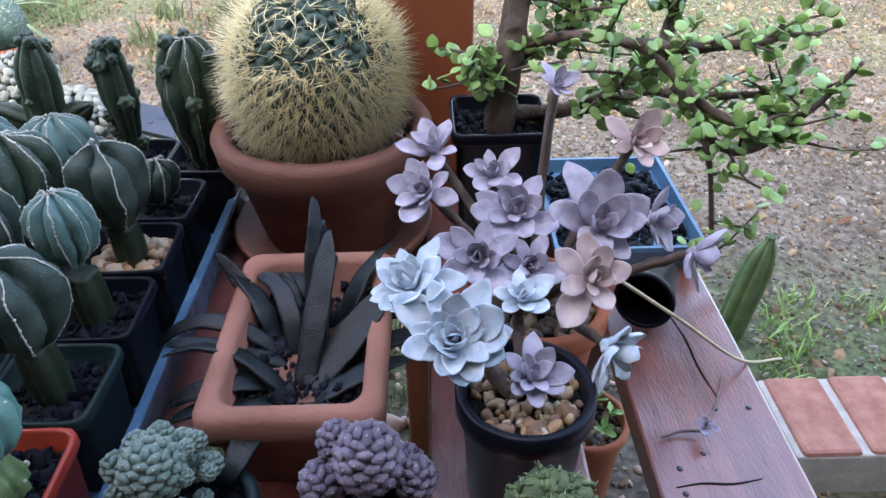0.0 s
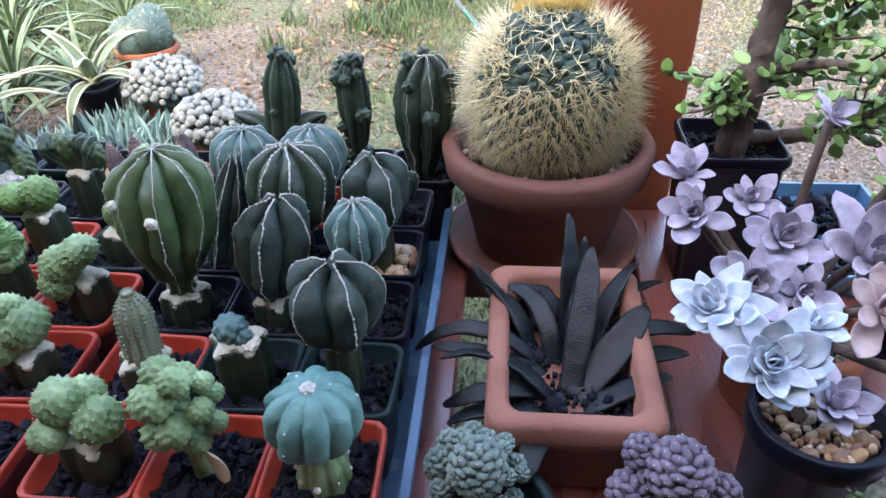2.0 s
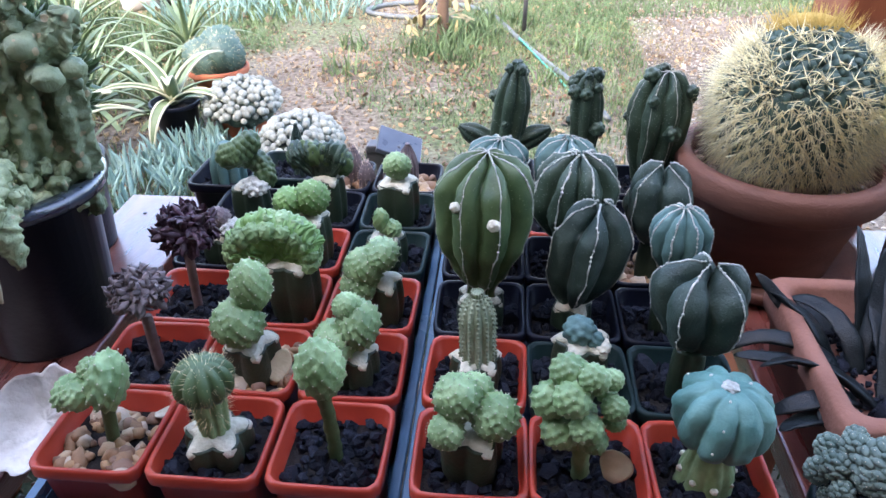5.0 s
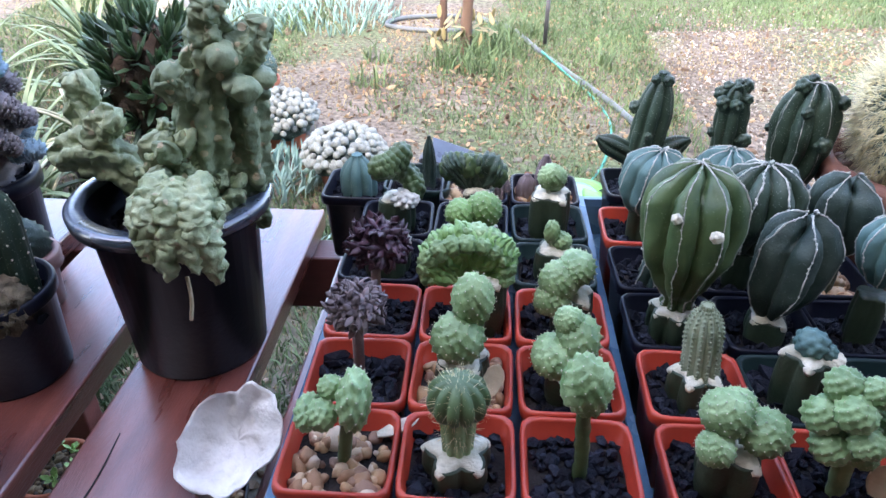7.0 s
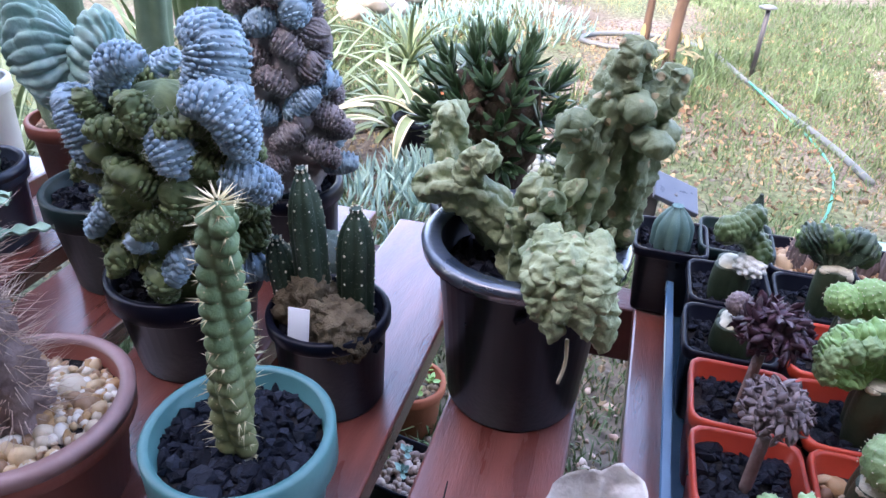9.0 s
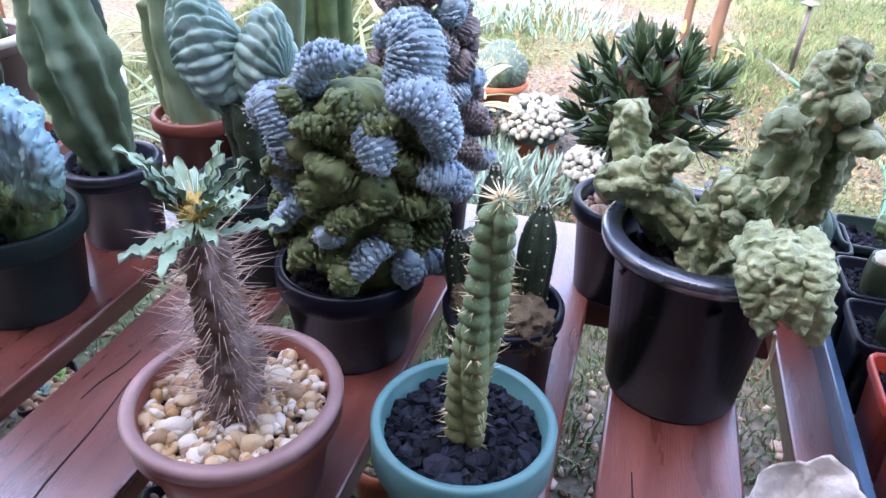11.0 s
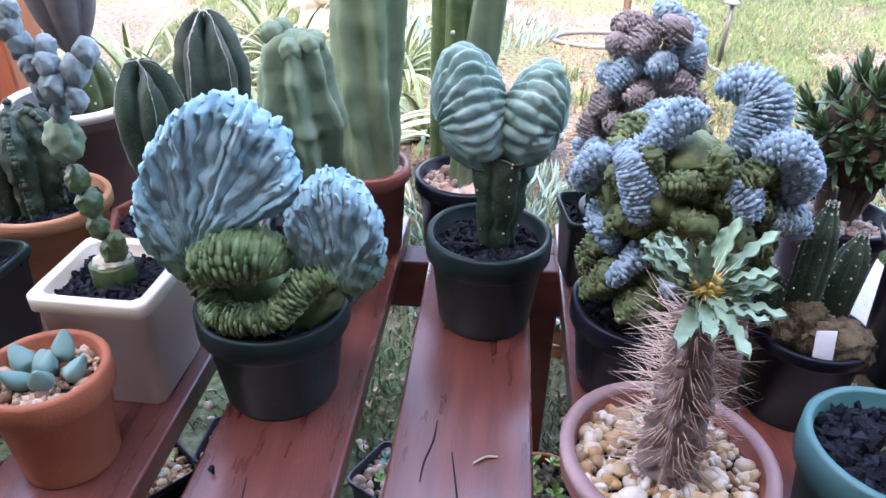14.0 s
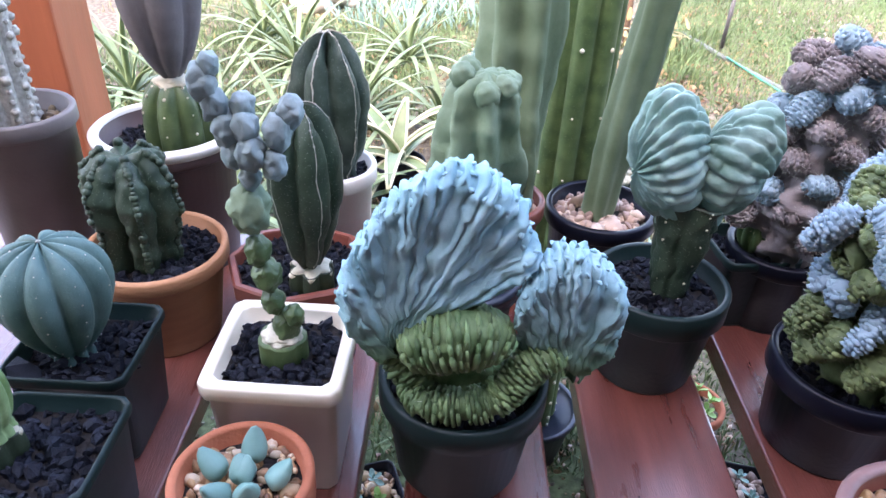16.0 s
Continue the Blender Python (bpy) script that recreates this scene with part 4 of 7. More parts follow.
part("wool_tuft", crest_dots(cr[:, ::3], 0.0011, 6, 11), "wool", p, kind="stuff")
part("crown_wool", knobby((0, 0, 0.14), 0.0045, 24, 0.15, (1, 1, 0.5)), "wool", p)

p = tray_pot(3, 1, "red", "pale green warty cylinder grafted on a star-shaped collar")
rootstock(p, 0.03, 0.018, ribs=5)
M["finger"] = surface("pale_grey_green_finger_skin", (0.15, 0.18, 0.11), (0.27, 0.3, 0.2), 0.7, 60, 0.3, 500, 0.25, 0, 0.1)
g, cr = ribbed(0.052, 0.0125, 13, 0.16, lambda v: np.clip(1.08 - v**6, 0.3, 1), 24, 6, 0.8, (0.001, 0, 0.086), (-0.002, 0.008))
part("head", g, "finger", p)
part("wart_coat", crest_dots(cr, 0.0012, 1, 1), "finger", p, kind="stuff")

p = tray_pot(4, 1, "green_pot", "small blue-green head with white wool on rootstock")
rootstock(p, 0.05, 0.019, ribs=5)
heads(p, [(-0.003, 0, 0.116, 0.0095, (1, 1, 0.9)), (0.006, -0.004, 0.112, 0.006)], "blueg", n=26)
part("wool_tuft", knobby((0.011, -0.006, 0.109), 0.006, 30, 0.1, (1.3, 1, 0.6)), "callus", p)


def star_cactus(p, h, r, ribs, z, material, stripe=0.0013, depth=0.36, env=None, sharp=0.55, lean=(0, 0), phase=0.3, lump=0.0):
    """Few deep ribs with a pale woolly line along each crest."""
    g, cr = ribbed(h, r, ribs, depth, env, 30, 14, sharp, (0, 0, z), lean, phase=phase, lump=lump, peak=ribs < 7, dip=0.22 if ribs < 7 else 0.08)
    o = rng.uniform(0, 9)
    for amp, freq in ((0.075 * r, 1.6 / r), (0.018 * r, 7.0 / r)):
        g.v = [shifted(np.concatenate(g.v), amp, freq, o)]
        cr = shifted(cr.reshape(-1, 3), amp, freq, o).reshape(cr.shape)
    b = part("body", g, material, p)
    d = Geo()
    for k in range(ribs):
        line = cr[2:, k]
        tube(line, stripe * 0.42 * rng.uniform(0.3, 1.5, len(line)), 5, geo=d)
    crest_dots(cr, stripe * 0.75, 1, 2, d)
    part("wool_line", d, "wool", b, "line of white woolly tufts", kind="stuff")
    return b


egg = lambda v: np.clip(1 - np.abs(2 * np.clip(v, 0, 1) ** 1.3 - 1) ** 2.5, 0.03, 1) ** 0.6
pear = lambda v: dome(v, 1.6, 0.3)
club = lambda v: dome(v, 1.7, 0.4)

p = tray_pot(5, 1, "green_pot", "five-ribbed dark grey-green star cactus in dark green pot")
rootstock(p, 0.05, 0.012, collar=False)
star_cactus(p, 0.07, 0.032, 5, 0.104, "greyg", env=egg, depth=0.42)
p = tray_pot(3, 2, "black", "tall green eight-ribbed star cactus on a pale collar")
rootstock(p, 0.03, 0.019, ribs=6)
star_cactus(p, 0.112, 0.0375, 8, 0.092, "mid", env=pear, depth=0.3, lean=(0.002, 0.01))
part("offset_bud", knobby((0.008, -0.029, 0.168), 0.0042, 14, 0.1), "callus", p)
part("offset_bud", knobby((-0.019, -0.023, 0.178), 0.0036, 14, 0.1), "callus", p)
p = tray_pot(4, 2, "black", "narrow grey five-ribbed star cactus on a rootstock")
rootstock(p, 0.026, 0.016, ribs=4)
star_cactus(p, 0.09, 0.03, 5, 0.08, "greyg", env=egg, depth=0.42, lean=(0.012, 0.008), phase=0.9)
p = tray_pot(5, 2, "black", "round blue-green spotted star cactus with woolly areoles")
rootstock(p, 0.05, 0.012, collar=False)
star_cactus(p, 0.058, 0.022, 8, 0.114, "blueg", env=egg, depth=0.2)
p = tray_pot(3, 3, "black", "slender grey-blue column cactus in black pot")
star_cactus(p, 0.11, 0.016, 6, 0.058, "greyg", env=lambda v: np.clip(1.1 - v**4, 0.3, 1), lean=(0.03, 0), lump=0.05)
p = tray_pot(4, 3, "black", "bold green eight-ribbed star cactus with white edges")
rootstock(p, 0.04, 0.013, collar=False)
star_cactus(p, 0.085, 0.036, 8, 0.092, "dark", 0.0016, 0.34, egg, lean=(0.005, 0))
p = tray_pot(5, 3, "black", "grey four-lobed star cactus cluster in black pot", "tan_stone")
rootstock(p, 0.04, 0.012, collar=False)
star_cactus(p, 0.078, 0.03, 4, 0.092, "greyg", env=egg, depth=0.45, phase=0.6)
p = tray_pot(3, 4, "red", "low blue speckled star cactus dome in red pot")
star_cactus(p, 0.07, 0.03, 8, 0.086, "blueg", env=egg, depth=0.16, lean=(0.01, 0))
rootstock(p, 0.04, 0.012, collar=False)
p = tray_pot(4, 4, "red", "blue-grey speckled star cactus dome in red pot")
star_cactus(p, 0.07, 0.031, 8, 0.088, "blueg", env=egg, depth=0.18)
rootstock(p, 0.04, 0.012, collar=False)
p = tray_pot(5, 4, "black", "small grey star cactus pup in black pot")
star_cactus(p, 0.05, 0.02, 5, 0.07, "greyg", env=egg, depth=0.4, lean=(0.01, -0.008))


def knobbed(p, crest, count, r, material):
    pts = crest[4:].reshape(-1, 3)
    pick = pts[rng.permutation(len(pts))[:count]]
    for q in pick:
        part("offset_pup", knobby(q, r * rng.uniform(0.6, 1.25), 14, 0.15), material, p)


p = tray_pot(3, 5, "black", "dark column cactus with side branches and pups", dx=0.014, dy=0.022)
g, cr = ribbed(0.105, 0.019, 7, 0.3, lambda v: np.clip(1.1 - v**5, 0.3, 1), 24, 8, 0.7, (0, 0, 0.092), (0.01, 0), lump=0.05)
part("stem", g, "dark", p), knobbed(p, cr, 9, 0.005, "dark")
part("neck", tube([(0, 0, 0.05), (0, 0, 0.1)], 0.011, 10), "knob", p)
for sgn in (-1, 1):
    g, cr = ribbed(0.045, 0.012, 6, 0.25, lambda v: np.clip(1.1 - v**5, 0.3, 1), 12, 8, 0.7, (0, 0, 0))
    part("branch", g, "dark", p, m=pose(0.008 * sgn, 0, 0.106, 0, 62 * sgn, 0))
p = tray_pot(4, 5, "black", "knobbly dark cactus thick with round pups", dx=0.024, dy=0.012)
g, cr = ribbed(0.12, 0.017, 7, 0.28, club, 24, 8, 0.7, (0, 0, 0.07), lump=0.08)
part("stem", g, "dark", p), knobbed(p, cr, 22, 0.0055, "dark")
p = tray_pot(5, 5, "black", "club-shaped dark green ribbed cactus with pups", dx=0.02, dy=0.01)
b = star_cactus(p, 0.14, 0.031, 8, 0.055, "dark", 0.001, 0.3, club, lean=(0.006, 0))
g, cr = ribbed(0.14, 0.031, 8, 0.3, club, 26, 12, 0.55, (0, 0, 0.055), (0.006, 0), phase=0.3)
knobbed(p, cr[10:], 8, 0.006, "dark")

# ==== crested and columnar cacti standing on the planks
BLUE_FAN = surface("blue_crest_with_green_neck", (0.18, 0.36, 0.42), (0.37, 0.58, 0.64), 0.7, 30, 0.2, 400, 0.25, 0, 0.06, grad=(0.195, 0.14, (0.11, 0.21, 0.12)))
M["blue_fan"] = BLUE_FAN


def crest(p, top, base, thick, ribs, amp, material, label="", **kw):
    return part("crest_fan", crestline(top, base, thick, ribs, amp, **kw), material, p, label)


def scales(points, radii, flat, size, wide):
    """Small pointed tubercles in crowded rings over a curled lobe."""
    pts = bend(points, 48)
    t = np.gradient(pts, axis=0)
    step = np.linalg.norm(t, axis=1)
    s = np.concatenate([[0], np.cumsum((step[1:] + step[:-1]) / 2)])
    t /= step[:, None]
    rows = max(4, int(s[-1] / (size * 0.76)))
    u, ms = axes_to(t[0])[:, 0], []
    frames = []
    for k in range(len(pts)):
        u = u - t[k] * (u @ t[k])
        u /= np.linalg.norm(u)
        frames.append(u)
    for i in range(rows + 1):
        q = i / rows
        k = min(len(pts) - 1, int(np.interp(q * s[-1], s, np.arange(len(pts)))))
        r = np.interp(q, np.linspace(0, 1, len(radii)), radii) * math.sqrt(max(0.05, 1 - max(0.0, (abs(2 * q - 1) - 0.5) / 0.5) ** 2))
        w = np.cross(t[k], frames[k])
        n = max(5, int(2 * np.pi * r / (size * 1.0 * wide)))
        for j in range(n):
            a = 2 * np.pi * (j + 0.5 * (i % 2) + rng.uniform(-0.18, 0.18)) / n
            d = np.cos(a) * frames[k] + flat * np.sin(a) * w + t[k] * (0.9 * max(0.0, (q - 0.8) / 0.2) - 0.9 * max(0.0, (0.2 - q) / 0.2)) + rng.normal(0, 0.1, 3)
            d /= np.linalg.norm(d)
            side = np.cross(d, t[k])
            side /= np.linalg.norm(side) + 1e-9
            c = size * rng.uniform(0.65, 1.25)
            ms.append(np.c_[np.stack([side * c * 0.62 * wide, np.cross(side, d) * c * 0.42, d * c * 0.6], 1), pts[k] + r * (np.cos(a) * frames[k] + flat * np.sin(a) * w)])
    return np.array(ms)


def lobe(p, points, radii, rings, material, fuzz=0, tubercle=0.0045, flat=0.8, rough=0.12, wide=1.35):
    """A crest lobe set all over with tubercles, some with pale hairs at their tips."""
    g = caterpillar(points, [0.9 * r for r in radii], rings, amp=0.06, flat=flat, n=26, bead=0.2, rough=rough)
    ms = scales(points, [0.9 * r for r in radii], flat, tubercle, wide)
    b = part("crest_lobe", g, material, p)
    part("tubercle_coat", Geo().copies(BALL1[0], BALL1[1], ms), material, b, kind="stuff")
    if fuzz:
        pick = ms[rng.integers(0, len(ms), fuzz)]
        tip = pick[:, :, 3] + pick[:, :, 2]
        w = pick[:, :, 2] / np.linalg.norm(pick[:, :, 2], axis=1)[:, None] + rng.normal(0, 0.5, tip.shape)
        part("fuzz", spines(tip, tip + w * rng.uniform(0.001, 0.0032, (fuzz, 1)), 0.00018), "wool", b, kind="stuff")
    return b


# -- blue crest in a dark green pot
M["fangreen"] = surface("fresh_green_crest_skin", (0.05, 0.1, 0.038), (0.16, 0.24, 0.11), 0.55, 70, 0.2, 400, 0.3, 0, 0.3, island=True)
p = round_pot("potted_cactus", (-1.007, 0.398, TOP), 0.067, 0.052, 0.099, "green_pot", "powder-blue crested cactus with fan-shaped growths in green pot", lip=0.004, lip_h=0.024, soil=0.012)
crest(p, [(-0.06, -0.02, 0.134), (-0.088, -0.024, 0.18), (-0.078, -0.022, 0.224), (-0.056, -0.02, 0.26), (-0.018, -0.018, 0.284), (0.02, -0.018, 0.27), (0.036, -0.016, 0.234), (0.024, -0.014, 0.204)],
      [(-0.046, -0.034, 0.14), (-0.05, -0.034, 0.152), (-0.045, -0.034, 0.164), (-0.034, -0.034, 0.17)], 0.0135, 30, 0.006, "blue_fan", "large powder-blue fan", beads=12, knuckle=0.6, folds=6, rough=0.0034, rim=0.0018, merge=0.62)
crest(p, [(0.042, -0.022, 0.152), (0.034, -0.026, 0.195), (0.046, -0.024, 0.22), (0.068, -0.022, 0.231), (0.093, -0.022, 0.214), (0.103, -0.02, 0.17), (0.09, -0.02, 0.138)],
      [(0.06, -0.034, 0.13), (0.066, -0.034, 0.14), (0.074, -0.034, 0.138), (0.078, -0.034, 0.126)], 0.0135, 22, 0.0056, "blue_fan", "small powder-blue fan", beads=10, knuckle=0.6, wob=2, folds=4, rough=0.0032, rim=0.0017, merge=0.62)
lobe(p, [(-0.044, -0.03, 0.146), (-0.028, -0.034, 0.158), (-0.006, -0.036, 0.166), (0.014, -0.034, 0.164), (0.026, -0.03, 0.154)], [0.02, 0.028, 0.031, 0.027, 0.02], 24, "fangreen", fuzz=80, tubercle=0.0056, flat=0.75, wide=2.2)
lobe(p, [(-0.046, -0.036, 0.112), (-0.03, -0.046, 0.11), (0.0, -0.05, 0.112), (0.024, -0.047, 0.12), (0.042, -0.04, 0.142), (0.06, -0.032, 0.15), (0.078, -0.02, 0.146)], [0.011, 0.014, 0.0145, 0.015, 0.016, 0.014], 40, "fangreen", fuzz=80, tubercle=0.005, wide=2.2)
lobe(p, [(-0.02, -0.026, 0.09), (-0.04, -0.024, 0.118), (-0.056, -0.016, 0.134), (-0.074, -0.01, 0.142)], [0.017, 0.017, 0.014], 20, "fangreen", fuzz=60, tubercle=0.0052, wide=2.2)
part("neck", gnarl([(0, 0, 0.075), (-0.012, 0.0, 0.12), (-0.034, -0.002, 0.165)], [0.034, 0.026, 0.016], 0.15), "fangreen", p)
part("neck", gnarl([(0.02, 0, 0.075), (0.045, -0.004, 0.11), (0.066, -0.008, 0.145)], [0.026, 0.02, 0.014], 0.15), "fangreen", p)

# -- heart-shaped mint crest grafted on a stout stem
p = round_pot("potted_cactus", (-0.822, 0.53, TOP), 0.064, 0.049, 0.105, "green_pot", "mint-green heart-shaped crest grafted on a stout stem in green pot", lip=0.004, lip_h=0.026, soil=0.014)
g, cr = ribbed(0.112, 0.026, 5, 0.2, lambda v: 0.62 + 0.6 * v, 24, 12, 0.8, (0.008, 0, 0.08), lump=0.06)
part("rootstock", crinkle(g, 0.004, 50), "dark", p)
part("areole_dots", crest_dots(cr, 0.0013, 3, 2), "callus", p, kind="stuff")
part("scion_neck", gnarl([(0.006, 0.008, 0.17), (0.0, 0.008, 0.2), (-0.012, 0.008, 0.235)], [0.024, 0.022, 0.016], 0.12), "mint", p)
part("scion_neck", gnarl([(0.016, 0.008, 0.17), (0.022, 0.008, 0.2), (0.032, 0.008, 0.23)], [0.022, 0.02, 0.014], 0.12), "mint", p)


def pillow(centre, size, ribs, beads, axis, amp=0.14):
    """A plump crest lobe: ridges run from its inner to its outer pole, each pinched into pillows."""
    u, a = np.linspace(0.02, np.pi - 0.02, 80), np.linspace(0, 2 * np.pi, ribs * 8, endpoint=False)
    c = ribs * a / 2 + 0.4 * np.sin(2 * a) + 0.3 * np.sin(3 * a + 1)
    k = np.floor(c / np.pi + 0.5)
    rows = []
    for q in u:
        ridge = np.abs(np.cos(c)) ** 0.55
        bead = np.abs(np.sin(beads * (q + 0.23 * np.sin(k * 2.4)))) ** 0.35
        r = 1 + amp * ridge * (0.3 + 0.7 * bead) * np.sin(q) ** 0.5 + 0.05 * np.sin(3 * a + 2 * q)
        rows.append(np.stack([r * np.cos(q) + 0 * a, r * np.sin(q) * np.cos(a), r * np.sin(q) * np.sin(a)], 1))
    b = axes_to(axis)
    p3 = np.array(rows) * np.array(size)
    rot = np.stack([b[:, 2], np.cross((0, 0, 1.0), b[:, 2]), np.cross(b[:, 2], np.cross((0, 0, 1.0), b[:, 2]))], 1)
    return crinkle(Geo().grid(p3 @ rot.T + np.array(centre), True, True, True), 0.0016, 70)


part("crest_lobe", pillow((-0.022, -0.008, 0.232), (0.03, 0.024, 0.053), 26, 3, (-1, -0.35, -0.3), 0.26), "mint", p, "plump mint-green crest of pillow-like folds")
part("crest_lobe", pillow((0.033, -0.006, 0.23), (0.027, 0.022, 0.045), 22, 3, (1, -0.4, -0.3), 0.26), "mint", p, "plump mint-green crest of pillow-like folds")

# -- large blue and olive crest mound
p = round_pot("potted_cactus", (-0.677, 0.442, TOP), 0.066, 0.052, 0.092, "black", "mounded blue and olive crested cactus in black pot", lip=0.004, lip_h=0.022, soil=0.02)
BLUE_LOBES = (
    ([(-0.052, -0.026, 0.25), (-0.04, -0.032, 0.24), (-0.03, -0.036, 0.215), (-0.026, -0.036, 0.19)], [0.014, 0.0195, 0.0195, 0.016], 20),
    ([(-0.048, -0.014, 0.235), (-0.022, -0.014, 0.25), (-0.012, -0.016, 0.27), (0.012, -0.014, 0.276)], [0.013, 0.014, 0.018, 0.018], 20),
    ([(0.026, 0.02, 0.284), (0.048, 0.014, 0.29), (0.06, 0.006, 0.28), (0.058, 0.0, 0.258), (0.05, -0.004, 0.235)], [0.017, 0.023, 0.027, 0.027, 0.022], 26),
    ([(0.05, -0.026, 0.25), (0.072, -0.028, 0.256), (0.086, -0.026, 0.24), (0.09, -0.02, 0.212)], [0.016, 0.021, 0.021, 0.017], 22))
SIDE_LOBES = (
    ([(0.03, -0.036, 0.232), (0.044, -0.042, 0.222), (0.05, -0.044, 0.202)], [0.015, 0.019, 0.016], 15),
    ([(0.07, -0.03, 0.2), (0.09, -0.022, 0.196), (0.104, -0.008, 0.18)], [0.016, 0.019, 0.015], 15),
    ([(-0.07, 0.006, 0.2), (-0.066, -0.006, 0.225), (-0.056, -0.01, 0.24)], [0.012, 0.015, 0.014], 13),
    ([(-0.024, 0.04, 0.2), (-0.02, 0.04, 0.24), (0.0, 0.036, 0.265)], [0.015, 0.019, 0.015], 16))
for pts, rad, rings in BLUE_LOBES + SIDE_LOBES:
    lobe(p, pts, [0.92 * r for r in rad], int(rings * 1.25), "bluecrest", fuzz=500, tubercle=0.0046)
for k in range(58):
    a, z = k * 2.4, 0.1 + 0.145 * (k / 57)
    r = 0.054 * math.sin(min(1.0, 0.55 + k / 57 * 0.6) * 2.1) ** 0.6
    x, y = 0.012 + r * 1.12 * math.cos(a), -0.004 + r * 0.74 * math.sin(a)
    c, s = 0.018 * math.cos(k * 1.7 + a), 0.014 * math.sin(k * 2.3)
    lobe(p, [(x - c, y - 0.6 * c, z - s), (x * 1.06, y * 1.1 - 0.003, z + 0.008), (x + 0.6 * c, y + 0.4 * c, z + s), (x + c, y + 0.6 * c, z + s - 0.008)], [0.01, 0.0135 + 0.004 * math.sin(k * 3.7), 0.0125, 0.008], 18, "greencrest" if k % 5 else "bluecrest", fuzz=90, tubercle=0.0048, rough=0.22)
part("trunk", gnarl([(0.005, 0, 0.06), (0.01, 0, 0.12), (0.012, 0, 0.19), (0.012, 0, 0.24)], [0.03, 0.044, 0.046, 0.03], 0.25, 60), "greencrest", p)

# -- slate-grey crest mound behind it
p = round_pot("potted_cactus", (-0.668, 0.628, TOP), 0.055, 0.045, 0.09, "black", "tall slate-grey lumpy crested cactus in black pot", soil=0.014)
part("trunk", gnarl([(0, 0, 0.07), (0, 0, 0.14), (0.01, 0, 0.24)], [0.03, 0.045, 0.03], 0.3), "slate", p)
for k in range(46):
    a, t = k * 2.4, k / 45
    x, y, z = (0.058 - 0.03 * t) * math.cos(a), (0.042 - 0.02 * t) * math.sin(a), 0.115 + 0.18 * t
    c, s = 0.016 * math.cos(k * 1.9), 0.014 * math.sin(k * 2.7)
    lobe(p, [(x - c, y - 0.4 * c, z - s), (x * 1.1, y * 1.1, z + 0.004), (x + c, y + 0.4 * c, z + s)], [0.012, 0.0145 + 0.007 * math.sin(k * 1.9) ** 2, 0.012], 15, "slate" if k % 3 else "bluecrest", fuzz=260, tubercle=0.0042, rough=0.18)

# -- spiny thick-stemmed plant with a crown of wavy leaves
p = round_pot("potted_succulent", (-0.688, 0.266, TOP), 0.0725, 0.055, 0.086, "brown_pot", "spiny-trunked succulent with wavy green leaves in brown pot", "mixed_stone", 0.0036, lip=0.005, lip_h=0.02, soil=0.013, rim="mauve", count=680)
part("trunk", gnarl([(0, 0, 0.06), (0, 0, 0.13), (-0.004, 0, 0.205)], [0.021, 0.0165, 0.012], 0.3, 120), "stem", p)
k = 560
t, a = rng.uniform(0.02, 1, k), rng.uniform(0, 2 * np.pi, k)
b0 = np.stack([(0.017 - 0.007 * t) * np.cos(a) - 0.004 * t, (0.017 - 0.007 * t) * np.sin(a), 0.075 + 0.135 * t], 1)
d0 = np.stack([np.cos(a), np.sin(a), rng.normal(0.1, 0.35, k)], 1)
part("spine_coat", spines(b0, b0 + d0 * rng.uniform(0.012, 0.038, (k, 1)), 0.00055), "rust_spine", p, kind="stuff")


M["wavyleaf"] = surface("grey_green_wavy_leaf", (0.15, 0.25, 0.16), (0.27, 0.38, 0.26), 0.55, 30, 0.15, 300, 0.35, 0, 0.12)


def wavy_leaf(length, width):
    m, n = 18, 7
    s, w = np.linspace(0, 1, m), np.linspace(-1, 1, n)
    out = []
    for up in (0.0007, -0.0007):
        rows = []
        for q in s:
            half = width / 2 * (0.35 + 0.65 * np.sin(np.pi * min(1, 0.1 + q * 0.86)) ** 0.7) * (1 if q < 0.97 else 0.3)
            ruf = 0.0018 * np.sin(q * 30) * np.abs(w) ** 1.5 * np.sign(w)
            rows.append(np.stack([length * q + 0 * w, half * w * (1 + 0.08 * np.cos(q * 30)), 0.35 * half * w**2 + ruf - length * 0.1 * q**2 + up + 0 * w], 1))
        out.append(np.array(rows))
    return Geo().grid(out[0], False).grid(out[1][:, ::-1], False)



for j in range(28):
    L = 0.038 + 0.018 * abs(math.sin(j * 1.7))
    part("leaf", wavy_leaf(L, 0.0095 + 0.002 * math.sin(j * 3)), "wavyleaf", p, m=pose(-0.004, 0, 0.203 + 0.0009 * j, 0, -66 + 58 * (j % 4) / 3 + 9 * math.sin(j * 5), j * 137.5))
dd = fib(150)
dd = dd[dd[:, 2] > 0.0]
part("crown_spine_tuft", spines(np.array([-0.004, 0, 0.222]) + dd * 0.006, np.array([-0.004, 0, 0.222]) + dd * rng.uniform(0.02, 0.036, (len(dd), 1)), 0.00045), "straw", p, kind="stuff")
part("crown_wool", knobby((-0.004, 0, 0.228), 0.0075, 40, 0.3), "gold", p)

